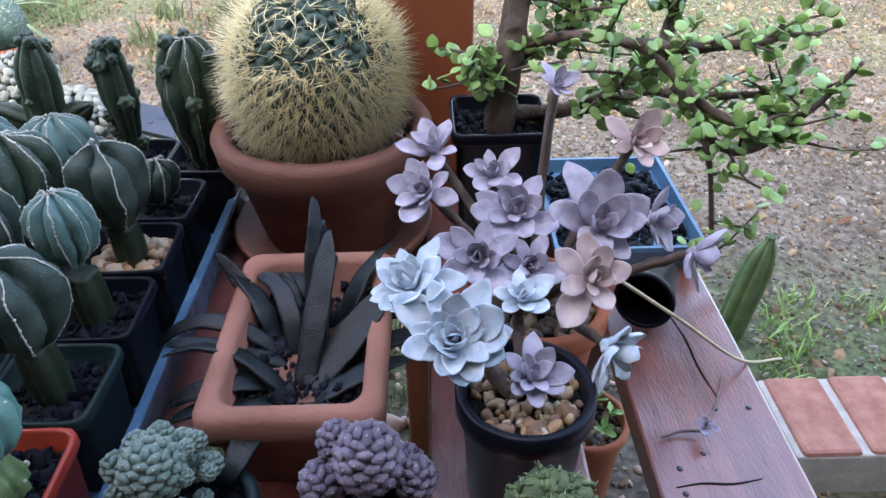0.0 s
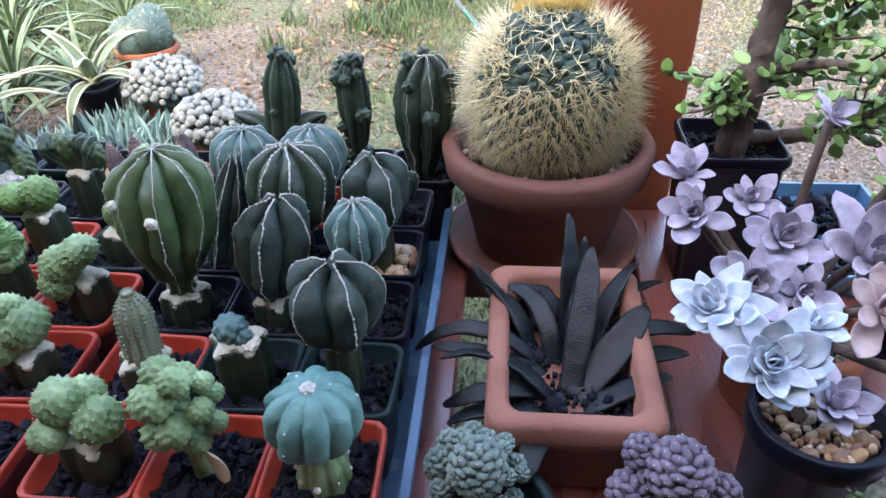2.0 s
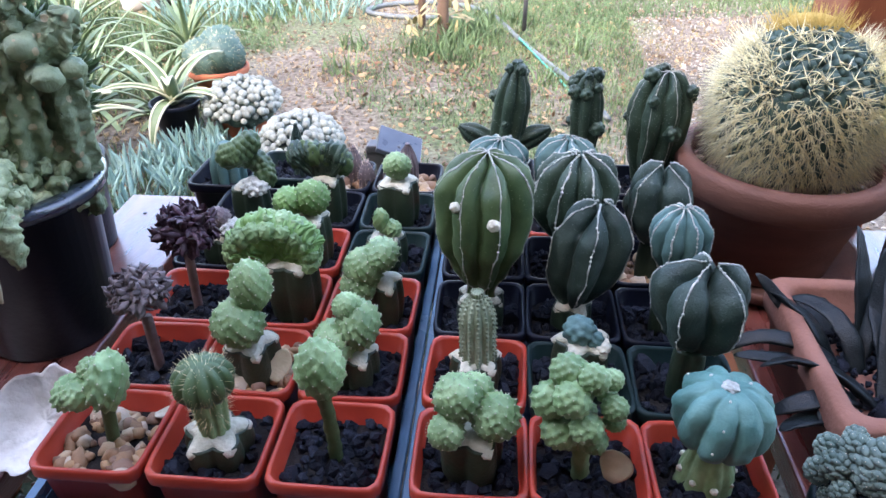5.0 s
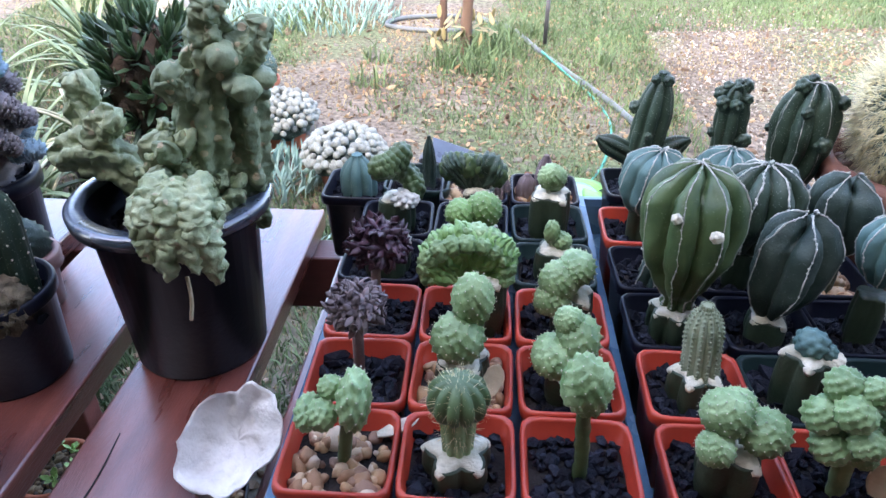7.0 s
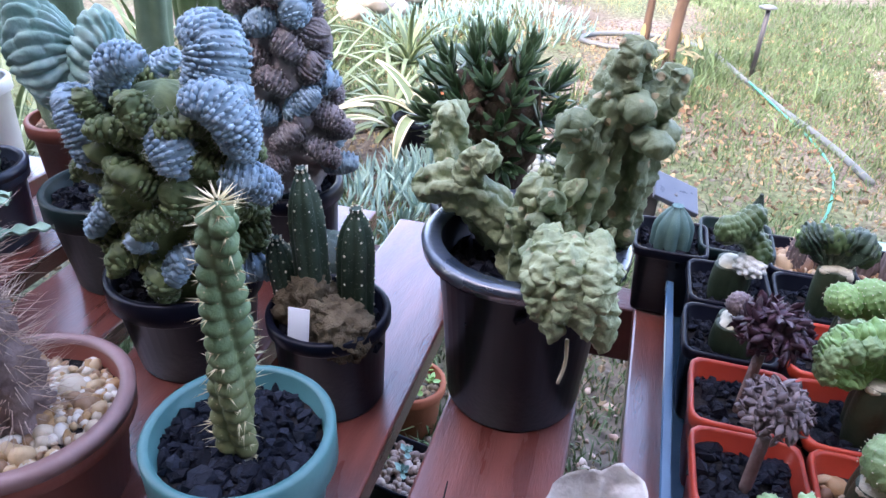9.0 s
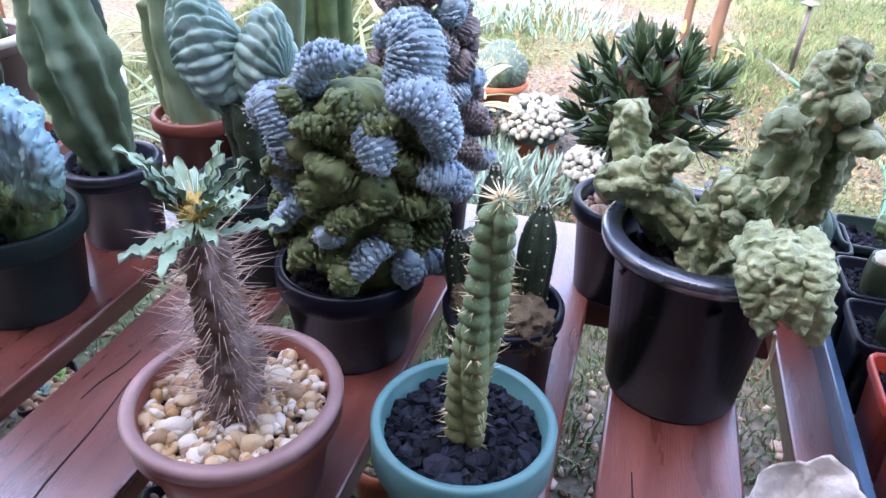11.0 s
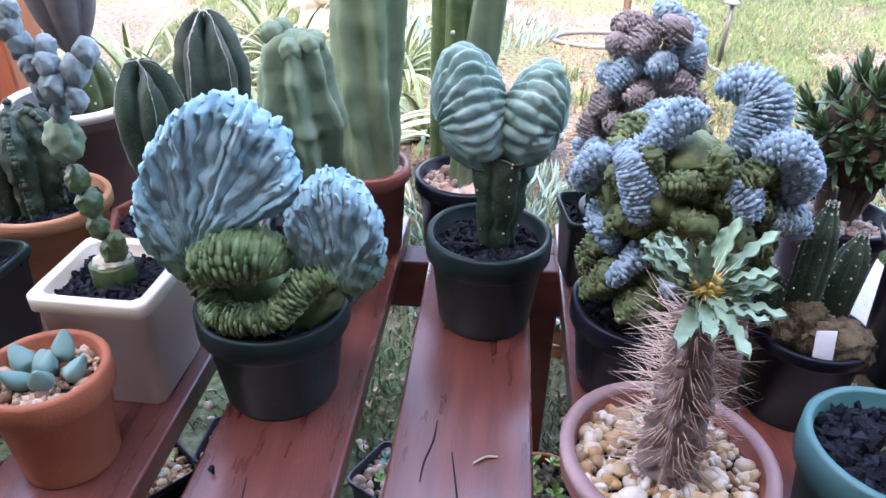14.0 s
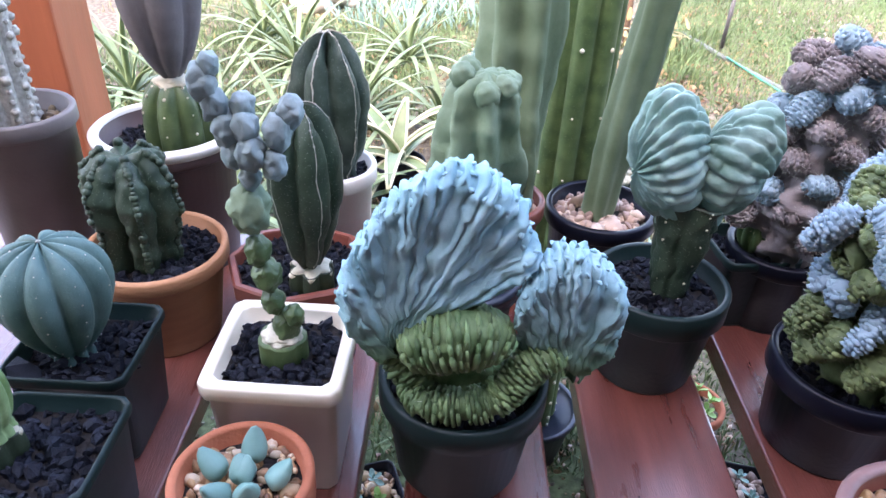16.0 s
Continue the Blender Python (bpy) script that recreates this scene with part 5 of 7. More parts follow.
# -- spiral-stemmed cactus in a teal pot
p = round_pot("potted_cactus", (-0.53, 0.283, TOP), 0.0605, 0.046, 0.096, "teal", "upright spiralling green cactus in teal plastic pot", size=0.004, lip=0.004, lip_h=0.03, soil=0.014, count=400)
n, m = 45, 190
rows, pick, axis = [], [], []
for i, s in enumerate(np.linspace(0, 1, m)):
    a = np.linspace(0, 2 * np.pi, n, endpoint=False)
    c = 3 * a + s * 9
    rib = np.abs(np.cos(c / 2)) ** 0.8
    step = (s * 17 + np.floor((c + np.pi) / (2 * np.pi)) * 0.37) % 1.0
    bump = np.sin(np.pi * step**0.75) ** 0.7
    r = (0.0098 + 0.0028 * math.sin(math.pi * min(1, 0.1 + s * 0.95))) * (0.62 + 0.24 * rib + 0.3 * rib * bump + 0.06 * bump) * (1 if s < 0.95 else math.sqrt(max(0.05, (1 - s) / 0.05)))
    x, y, z = 0.002 + 0.013 * s**1.5 + r * np.cos(a), -0.006 + r * np.sin(a), 0.074 + 0.186 * s + 0 * a
    rows.append(np.stack([x, y, z], 1))
    hit = np.where((rib > 0.97) & (step < 0.12))[0]
    for h in hit[::2]:
        pick.append((x[h], y[h], z[h]))
        axis.append((x.mean(), y.mean(), z.mean()))
M["spiral"] = surface("green_stem_with_corky_base", (0.07, 0.13, 0.06), (0.15, 0.22, 0.11), 0.55, 60, 0.25, 400, 0.35, 0, 0.08, grad=(0.19, 0.09, (0.17, 0.17, 0.07)), speck=(240, 0.14, (0.34, 0.31, 0.18)))
body = np.array(rows)
part("stem", Geo().grid(body, True, True, True), "spiral", p)
pick, axis = np.repeat(np.array(pick), 3, 0), np.repeat(np.array(axis), 3, 0)
dd = pick - axis
dd = dd / np.linalg.norm(dd, axis=1)[:, None] + rng.normal(0, 0.35, dd.shape)
part("spine_coat", spines(pick, pick + dd * rng.uniform(0.003, 0.009, (len(dd), 1)), 0.0005), "straw", p, kind="stuff")
top = body[-2].mean(0)
dd = fib(60)
dd = dd[dd[:, 2] > 0]
part("crown_spine_tuft", spines(top + dd * 0.004, top + dd * np.array([[0.018, 0.018, 0.012]]), 0.0007), "straw", p, kind="stuff")
part("callus_ring", lathe([(0.001, 0.07), (0.0125, 0.071), (0.014, 0.078), (0.012, 0.083), (0.001, 0.083)], 24, centre=(0.002, -0.006, 0)), "callus", p)

# -- black pot with a white tag
p = round_pot("potted_cactus", (-0.535, 0.428, TOP), 0.0505, 0.043, 0.087, "black", "two green columns beside a brown corky clump in black pot", lip=0.003, lip_h=0.012, soil=0.02)
for x, y, h, r in ((-0.012, 0.004, 0.14, 0.0145), (0.017, 0.014, 0.108, 0.0155), (-0.034, 0.006, 0.075, 0.013)):
    g, cr = ribbed(h, r, 7, 0.18, lambda v: np.clip(1.06 - v**7, 0.3, 1), 26, 8, 0.7, (x, y, 0.066), (x * 0.3, 0))
    b = part("column", g, "dark", p)
    part("areole_dots", crest_dots(cr, 0.0011, 2, 1), "callus", b, kind="stuff")
BROWN = surface("brown_corky_clump", (0.09, 0.07, 0.045), (0.17, 0.135, 0.085), 0.9, 90, 0.6, 600, 0.2, 0, 0.15)
M["cork"] = BROWN
for q, r in (((0.0, -0.014, 0.085), 0.02), ((0.02, -0.018, 0.08), 0.022), ((-0.012, -0.004, 0.1), 0.017), ((0.006, -0.026, 0.072), 0.015), ((-0.026, -0.01, 0.09), 0.014)):
    part("corky_lobe", crinkle(knobby(q, r, 160, 0.16), 0.004, 140), "cork", p)
part("plant_tag", box(-0.0085, 0.0085, -0.0006, 0.0006, -0.014, 0.018, 0.0003), "paper", p, "blank white plastic tag", m=pose(-0.006, -0.041, 0.092, -16, 0, 4))

# -- small grey barrel
p = round_pot("potted_cactus", (-0.577, 0.525, TOP), 0.036, 0.028, 0.058, "mauve", "small grey dotted barrel cactus in mauve pot", size=0.004)
part("body", knobby((0, 0, 0.066), 0.028, 150, 0.1, (1, 1, 0.85)), "greyg", p)

# -- big black pot with a monstrose plant
# glossy rim; its colour is lifted towards blue to imitate reflected sky
M["rim_gloss"] = surface("glossy_black_rim_sky_tint", (0.02, 0.03, 0.045), (0.05, 0.065, 0.09), 0.28, 25, 0.1, 200, 0.6, 1.0)
p = round_pot("potted_cactus", (-0.388, 0.478, TOP), 0.079, 0.057, 0.152, "black", "large pale green monstrose cactus in big black pot", "scoria", 0.004, lip=0.01, lip_h=0.012, soil=0.03, rim="rim_gloss")
M["monstrose"] = surface("pale_grey_green_monstrose_skin", (0.15, 0.195, 0.095), (0.37, 0.42, 0.25), 0.45, 70, 0.4, 300, 0.35, 0, 0.12, speck=(70, 0.15, (0.36, 0.32, 0.2)))
M["monstrose_old"] = surface("dull_green_scarred_skin", (0.11, 0.15, 0.08), (0.24, 0.285, 0.17), 0.55, 50, 0.4, 300, 0.3, 0, 0.12, speck=(70, 0.22, (0.34, 0.29, 0.18)))
# ribbed trunk with blunt antler-like arms, waxy and furrowed lengthwise
for k, (pts, rad, ribs) in enumerate((
        ([(0.016, 0.0, 0.11), (0.028, 0.0, 0.17), (0.04, 0.0, 0.22), (0.05, 0.0, 0.268)], [0.024, 0.022, 0.019, 0.017], 7),
        ([(0.044, 0.0, 0.236), (0.034, -0.014, 0.25), (0.022, -0.024, 0.25)], [0.014, 0.014, 0.011], 5),
        ([(0.044, 0.002, 0.248), (0.066, 0.006, 0.262), (0.079, 0.01, 0.272), (0.09, 0.014, 0.286)], [0.016, 0.016, 0.014, 0.009], 5),
        ([(0.052, 0.002, 0.26), (0.054, 0.0, 0.285), (0.062, -0.002, 0.305)], [0.015, 0.014, 0.01], 5),
        ([(0.06, 0.012, 0.12), (0.066, 0.012, 0.18), (0.074, 0.012, 0.24)], [0.014, 0.015, 0.014], 5),
        ([(0.0, -0.006, 0.12), (0.004, -0.01, 0.16), (0.01, -0.012, 0.205)], [0.018, 0.018, 0.013], 6),
        ([(0.0, 0.005, 0.125), (-0.03, 0.005, 0.168), (-0.06, 0.002, 0.186), (-0.086, 0.0, 0.184)], [0.014, 0.016, 0.017, 0.012], 5),
        ([(-0.05, 0.0, 0.18), (-0.046, 0.0, 0.205), (-0.03, -0.002, 0.218)], [0.012, 0.013, 0.01], 4),
        ([(-0.03, 0.02, 0.13), (-0.066, 0.028, 0.19), (-0.074, 0.032, 0.236)], [0.01, 0.014, 0.012], 5),
        ([(0.014, -0.02, 0.13), (0.032, -0.05, 0.162), (0.042, -0.072, 0.162)], [0.015, 0.014, 0.011], 6))):
    part("branch", crinkle(crinkle(gnarl(pts, rad, 0.12, 55, 60, 80, ribs, 0.19, k * 3.1), 0.0034, 95), 0.0013, 240), "monstrose" if k in (5, 6, 7, 8) else "monstrose_old", p)
for k in range(9):
    q = (0.03 + 0.06 * ((k * 0.37) % 1), -0.02 + 0.03 * ((k * 0.61) % 1), 0.258 + 0.012 * math.sin(k * 2.1))
    part("lobe", crinkle(knobby(q, 0.0095 + 0.003 * math.sin(k * 3.1), 9, 0.06, (1.2, 1, 0.9), sub=3), 0.003, 100), "monstrose_old", p)


def warts(p, centre, size, count, r0, r1, seed):
    """Plump lobes of all sizes crowded over an oval."""
    dd = fib(count)
    for i, w in enumerate(dd):
        r = r0 + (r1 - r0) * abs(math.sin(i * 2.9 + seed))
        q = [centre[c] + w[c] * size[c] * (0.8 + 0.25 * math.sin(i * 1.7 + seed)) for c in range(3)]
        part("lobe", crinkle(knobby(q, r * 0.85, 9, 0.12, (1, 0.8, 1.25 + 0.35 * math.sin(i * 4.1)), sub=4, axis=(w[0], w[1], w[2] + 0.5)), 0.0026, 150), "monstrose" if (i + seed) % 4 else "monstrose_old", p)


warts(p, (0.018, -0.012, 0.182), (0.021, 0.018, 0.034), 34, 0.005, 0.0105, 0)
warts(p, (0.046, -0.004, 0.15), (0.018, 0.018, 0.026), 14, 0.006, 0.011, 3)
# the draped part: curled, pleated crests hanging over the rim
for k in range(9):
    x = 0.022 + 0.043 * k / 8
    z = 0.178 + 0.012 * math.sin(k * 2.1)
    part("crest_lobe", crinkle(caterpillar([(x * 0.85, -0.05, z - 0.004), (x - 0.004, -0.072 + 0.006 * math.sin(k), z + 0.006), (x, -0.092, z - 0.006), (x + 0.004, -0.099 + 0.005 * math.sin(k * 1.7), z - 0.03 - 0.008 * math.sin(k * 3.3))], [0.0065, 0.008, 0.009, 0.006], 11, amp=0.36, n=30, rough=0.25), 0.0022, 170), "monstrose", p)
warts(p, (0.044, -0.074, 0.174), (0.024, 0.016, 0.017), 30, 0.0035, 0.0078, 4)
part("root", tube(bend([(0.046, -0.094, 0.135), (0.047, -0.097, 0.117), (0.044, -0.098, 0.1)], 8), 0.0014, 6), "dryleaf", p)

# -- leafy mop in a black pot behind
p = round_pot("potted_succulent", (-0.447, 0.615, TOP), 0.058, 0.045, 0.106, "black", "branching succulent with tufts of narrow dark leaves in black pot", "pink_stone", 0.0048, soil=0.012)
M["darkleaf"] = surface("dark_green_narrow_leaf", (0.03, 0.065, 0.028), (0.075, 0.135, 0.055), 0.4, 40, 0.1, 300, 0.5, 0, 0.35)
M["drymop"] = surface("brown_dry_leaf_mass", (0.05, 0.035, 0.025), (0.12, 0.08, 0.055), 0.9, 60, 0.6, 300, 0.2)
for x in (-0.02, 0.004, 0.024):
    part("stem", tube(bend([(x * 0.4, 0, 0.08), (x * 0.8, 0.004, 0.12), (x * 1.6, 0.0, 0.18)], 12), np.linspace(0.011, 0.009, 13), 8, bumps=0.12), "bark", p)
mop = part("dry_leaf_core", crinkle(knobby((0, 0, 0.195), 0.042, 300, 0.16, (1.05, 0.85, 1.15)), 0.006, 90), "drymop", p, "mass of dead brown leaves")
leaf_mesh = leaf(0.036, 0.0085, 0.0014, 0.3, 0.3, 0.35, 6, 6).mesh("leaf", M["darkleaf"])
for k, w in enumerate(fib(44)):
    if w[2] < -0.62:
        continue
    x, y, z = 0.05 * w[0] * (1 + 0.18 * math.sin(k * 3.3)), 0.042 * w[1], 0.195 + 0.056 * w[2]
    d = np.array([w[0], w[1], w[2] + 0.75])
    fr = axes_to(d, k)
    m0 = Matrix([[*fr[0], x], [*fr[1], y], [*fr[2], z], [0, 0, 0, 1]])
    for j in range(20):
        part("leaf", leaf_mesh, "darkleaf", p, m=m0 @ pose(0, 0, -0.006 + 0.0008 * j, 0, -12 - 66 * (j / 20) + 12 * math.sin(j * 7.1), j * 137.5) @ Matrix.Scale(0.5 + 0.35 * abs(math.sin(j * 2.2 + k)), 4))

# -- tall monstrose column in a navy pot
p = round_pot("potted_cactus", (-1.006, 0.54, TOP), 0.053, 0.043, 0.093, "navy", "pale green lumpy-topped column cactus in navy pot", lip=0.004, soil=0.012, rim="navy")
PALE = surface("pale_dusty_green_skin", (0.11, 0.17, 0.1), (0.19, 0.26, 0.17), 0.6, 25, 0.2, 300, 0.3, 0, 0.1)
M["pale"] = PALE
part("stem", crinkle(gnarl([(0, 0, 0.075), (0, -0.008, 0.14), (0.002, -0.02, 0.22), (0.004, -0.028, 0.29)], [0.02, 0.033, 0.036, 0.024], 0.1, 42, 54, 70, 7, 0.2), 0.002, 60), "pale", p)
for k in range(7):
    part("knob", knobby((0.004 + 0.018 * math.cos(k * 2.4), -0.028 + 0.018 * math.sin(k * 2.4), 0.293 + 0.006 * math.sin(k * 1.9)), 0.0095, 16, 0.08), "pale", p)

# -- columns in a red-brown pot
p = round_pot("potted_cactus", (-0.973, 0.66, TOP), 0.053, 0.042, 0.113, "brown_pot", "stout pale green columns in red-brown pot with pebbles", "pink_stone", 0.0045, lip=0.004, soil=0.014)
part("column", gnarl([(0.006, 0, 0.09), (0.004, 0, 0.2), (0.01, 0, 0.32), (0.008, 0, 0.46)], [0.03, 0.034, 0.034, 0.03], 0.07, 30, 48, 80, 6, 0.2), "pale", p)
part("column", gnarl([(-0.032, 0.006, 0.09), (-0.04, 0.01, 0.17), (-0.042, 0.01, 0.235)], [0.015, 0.019, 0.016], 0.14, 40, 30, 36, 5, 0.14), "pale", p)

# -- black pot of pebbles with a slender column
p = round_pot("potted_cactus", (-0.854, 0.678, TOP), 0.062, 0.05, 0.098, "black", "slender yellowish green column cactus in pebble-topped black pot", "pink_stone", 0.0045, soil=0.012)
part("column", gnarl([(-0.004, 0, 0.08), (0.006, 0, 0.2), (0.022, 0, 0.34), (0.03, 0, 0.44)], [0.015, 0.018, 0.017, 0.014], 0.06, 30, 30, 60, 4, 0.2), "pale", p)

# -- green square pot with a small brown-topped cactus
p = square_pot("potted_cactus", (-0.70, 0.63, TOP), 0.042, 0.088, "green_pot", "small ribbed cactus with pale crown in green square pot", turn=8)
g, cr = ribbed(0.045, 0.02, 9, 0.25, lambda v: dome(v, 1.2), 16, 8, 0.7, (0.004, 0, 0.075))
part("body", g, "mid", p)
needles(p, (0.004, 0, 0.105), 0.016, 120, 0.008, 0.0004, "straw", 0.1)

# -- white square ceramic pot with a jointed cactus
p = square_pot("potted_cactus", (-1.148, 0.4, TOP), 0.053, 0.116, "white_glaze", "jointed blue-green cactus in cream square ceramic pot", size=0.0034, taper=0.84, lip=0.003, lip_h=0.014, wall=0.007, soil=0.011, power=14, turn=-1)
g, cr = ribbed(0.032, 0.019, 5, 0.12, lambda v: 1 + 0 * v, 8, 8, 0.8, (0, 0, 0.092))
part("rootstock", g, "mid", p)
part("callus", knobby((0, 0, 0.125), 0.014, 20, 0.12, (1, 1, 0.35)), "callus", p)
for x, y, z, r, ma in ((0.004, 0, 0.135, 0.013, "mid"), (0.012, -0.004, 0.148, 0.009, "mid"), (-0.004, 0, 0.158, 0.011, "mid"), (-0.007, 0.002, 0.18, 0.013, "mid"), (-0.011, 0, 0.202, 0.0115, "mid"),
                       (-0.013, 0, 0.236, 0.0175, "pale"), (-0.014, 0, 0.26, 0.009, "jointblue"), (-0.014, -0.004, 0.28, 0.0125, "jointblue"), (-0.026, 0, 0.277, 0.0105, "jointblue"), (-0.032, 0, 0.294, 0.012, "jointblue"), (-0.02, -0.002, 0.297, 0.0105, "jointblue"),
                       (-0.041, 0.002, 0.309, 0.0105, "jointblue"), (0.0, 0.002, 0.293, 0.012, "jointblue"), (-0.05, 0, 0.325, 0.0115, "jointblue"), (-0.024, 0.004, 0.308, 0.0095, "jointblue"), (0.006, 0.006, 0.306, 0.0105, "jointblue"), (-0.046, 0, 0.336, 0.008, "jointblue"), (0.002, -0.004, 0.272, 0.01, "jointblue")):
    if "jointblue" not in M:
        M["jointblue"] = surface("powdery_blue_joint_skin", (0.15, 0.21, 0.22), (0.26, 0.33, 0.34), 0.7, 40, 0.2, 400, 0.25, 0, 0.1)
    x = x + max(0.0, z - 0.24) * 0.2
    part("joint", crinkle(knobby((x, y, z), 0.9 * r, 16, 0.06, (0.95, 0.85, 1.12)), r * 0.16, 130), ma, p)

# -- small terracotta pot with fat leaves
p = round_pot("potted_succulent", (-1.154, 0.292, TOP), 0.048, 0.037, 0.096, "terra", "fat pointed blue-green leaves in small terracotta pot", "tan_stone", 0.0028, lip=0.004, lip_h=0.024, soil=0.012)
for j in range(7):
    L = 0.03 if j < 5 else 0.022
    part("leaf", leaf(L * 0.84, 0.0185, 0.016, 0.6, 0.15, 0.1, 12, 14), "fatleaf" if "fatleaf" in M else M.setdefault("fatleaf", surface("waxy_blue_green_leaf", (0.12, 0.24, 0.21), (0.19, 0.33, 0.29), 0.5, 30, 0.1, 300, 0.35, 0, 0.1)) and "fatleaf", p, m=pose(0.004 * math.cos(j * 2) + 0.013 * math.cos(radians(j * 72)) * (j < 5), 0.004 * math.sin(j * 2) + 0.013 * math.sin(radians(j * 72)) * (j < 5), 0.089 + 0.003 * (j > 4), 0, -14 - 8 * math.sin(j * 2), j * 72 + 14 + (36 if j > 4 else 0)))

# -- octagonal brown pot with a round star cactus
p = round_pot("potted_cactus", (-1.173, 0.565, TOP), 0.071, 0.052, 0.082, "brown_pot", "round dark star cactus on a graft in octagonal brown pot", lip=0.005, soil=0.012, facets=8)
rootstock(p, 0.03, 0.022, 0.065, 6, at=(0.02, -0.03))
b = star_cactus(p, 0.178, 0.035, 5, 0.088, "dark", 0.0011, 0.32, lambda v: dome(v, 1.5, 0.3), lean=(0, -0.012))
b.matrix_basis = pose(0.02, -0.03, 0)

# -- wide tan terracotta bowl
p = round_pot("potted_cactus", (-1.306, 0.548, TOP), 0.068, 0.05, 0.102, "terra_tan", "dark green bumpy-ribbed cactus in tan terracotta pot", lip=0.004, lip_h=0.016, soil=0.014)
g, cr = ribbed(0.118, 0.045, 6, 0.42, lambda v: np.clip(0.72 + 0.42 * v - v**6 * 0.7, 0.2, 1.1), 36, 14, 0.6, (-0.012, 0, 0.083), lump=0.07, dip=0.12)
b = part("body", crinkle(g, 0.003, 90), "dark", p)
part("wart_coat", crest_dots(cr, 0.0042, 1, 1), "dark", b, kind="stuff")

# -- plum tub with a pale rim: grafted grey cactus
p = round_pot("potted_cactus", (-1.335, 0.688, TOP), 0.077, 0.06, 0.162, "plum_tub", "grey bulbous cactus grafted on green stock in plum tub", lip=0.006, lip_h=0.02, soil=0.02, rim="offwhite")
g, cr = ribbed(0.076, 0.038, 8, 0.24, lambda v: np.clip(1.02 - v**5 * 0.45, 0.2, 1.1), 18, 10, 0.6, (0.016, 0, 0.138))
b = part("rootstock", g, "mid", p)
part("areole_dots", crest_dots(cr, 0.0018, 3, 1), "callus", b, kind="stuff")
part("callus", knobby((0.016, 0, 0.214), 0.018, 20, 0.1, (1, 1, 0.4)), "callus", p)
GREYC = surface("mauve_grey_cactus_skin", (0.13, 0.12, 0.13), (0.2, 0.19, 0.2), 0.65, 30, 0.15, 300, 0.3, 0, 0.08)
M["greyc"] = GREYC
g, cr = ribbed(0.17, 0.043, 6, 0.16, lambda v: dome(v, 1.35, 0.2), 26, 10, 0.7, (0.016, 0, 0.216))
part("head", g, "greyc", p)

# -- grey tub with a white woolly column
p = round_pot("potted_cactus", (-1.478, 0.66, TOP), 0.058, 0.048, 0.188, "grey_tub", "white woolly column cactus in tall grey tub", "litter", 0.004, lip=0.004, soil=0.02)
g, cr = ribbed(0.26, 0.03, 10, 0.2, lambda v: np.clip(1.02 - v**8 * 0.5, 0.2, 1.1), 30, 8, 0.7, (-0.012, 0, 0.16))
b = part("column", g, "wool", p)
part("wool_tuft", crest_dots(cr, 0.005, 1, 1), "wool", b, kind="stuff")

# -- pale pot with a tall star cactus
p = round_pot("potted_cactus", (-1.157, 0.69, TOP), 0.05, 0.04, 0.128, "offwhite", "tall grey-green ribbed star cactus in off-white pot", lip=0.004, soil=0.014)
star_cactus(p, 0.165, 0.043, 6, 0.108, "greyg", 0.0016, 0.34, lambda v: dome(v, 1.0, 0.7))

# -- dark green square pots
p = square_pot("potted_cactus", (-1.312, 0.412, TOP), 0.049, 0.1, "green_pot", "domed blue-green ribbed cactus in dark green square pot", size=0.0036, power=12)
g, cr = ribbed(0.108, 0.044, 10, 0.2, lambda v: dome(v, 1.55, 0.42), 30, 10, 0.6, (-0.012, 0, 0.084), dip=0.06)
b = part("body", g, "blueg", p)
part("areole_dots", crest_dots(cr, 0.0008, 3, 2), "wool", b, kind="stuff")
p = square_pot("potted_cactus", (-1.296, 0.308, TOP), 0.047, 0.098, "green_pot", "pale ribbed column cactus in dark green square pot", size=0.0036, power=12)
rootstock(p, 0.03, 0.018, 0.075, 5, at=(-0.03, 0))
g, cr = ribbed(0.07, 0.02, 11, 0.14, lambda v: dome(v, 1.0, 0.8), 26, 8, 0.6, (-0.03, 0, 0.105))
part("body", g, "knob", p)


# -- loose things on the planks
def shell_mesh():
    n, m = 48, 16
    a = np.linspace(0, 2 * np.pi, n, endpoint=False)
    edge = 1 + 0.1 * np.sin(2 * a + 0.4) + 0.05 * np.sin(5 * a) + 0.03 * np.sin(11 * a + 1)
    out = []
    for top in (True, False):
        rows = []
        for s in np.linspace(0.02, 1, m):
            r = s * edge
            z = 0.018 * s**2.2 - (0.0 if top else 0.005 * (1 - s**6) + 0.0012 + 0.001 * np.sin(s * 40 + np.sin(3 * a))) + 0.002 * np.sin(7 * a + s * 9) * s
            rows.append(np.stack([0.027 * r * np.cos(a), 0.036 * r * np.sin(a), z], 1))
        out.append(np.array(rows))
    return crinkle(Geo().grid(np.concatenate([out[0], out[1][::-1]]), True, True, True), 0.0016, 120)


s = single("oyster_shell", shell_mesh(), "shell", (-0.306, 0.33, TOP + 0.03), "chalky white half oyster shell leaning on the plank edge", "shell")
s.matrix_basis = pose(-0.306, 0.335, TOP + 0.026, 40, 14, -18) @ Matrix.Scale(1.18, 4)
single("pebble", stones(np.array([[0, 0, 0.004]]), 0.005), "scoria", (-1.032, 0.285, TOP), "small dark pebble lying on the plank", "stone")
single("twig", tube(bend([(0, 0, 0.0015), (0.012, 0.004, 0.002), (0.022, 0.002, 0.0015)], 8), 0.0011, 6), "dryleaf", (-0.822, 0.318, TOP), "short dry twig lying on the plank", "twig", turn=20)

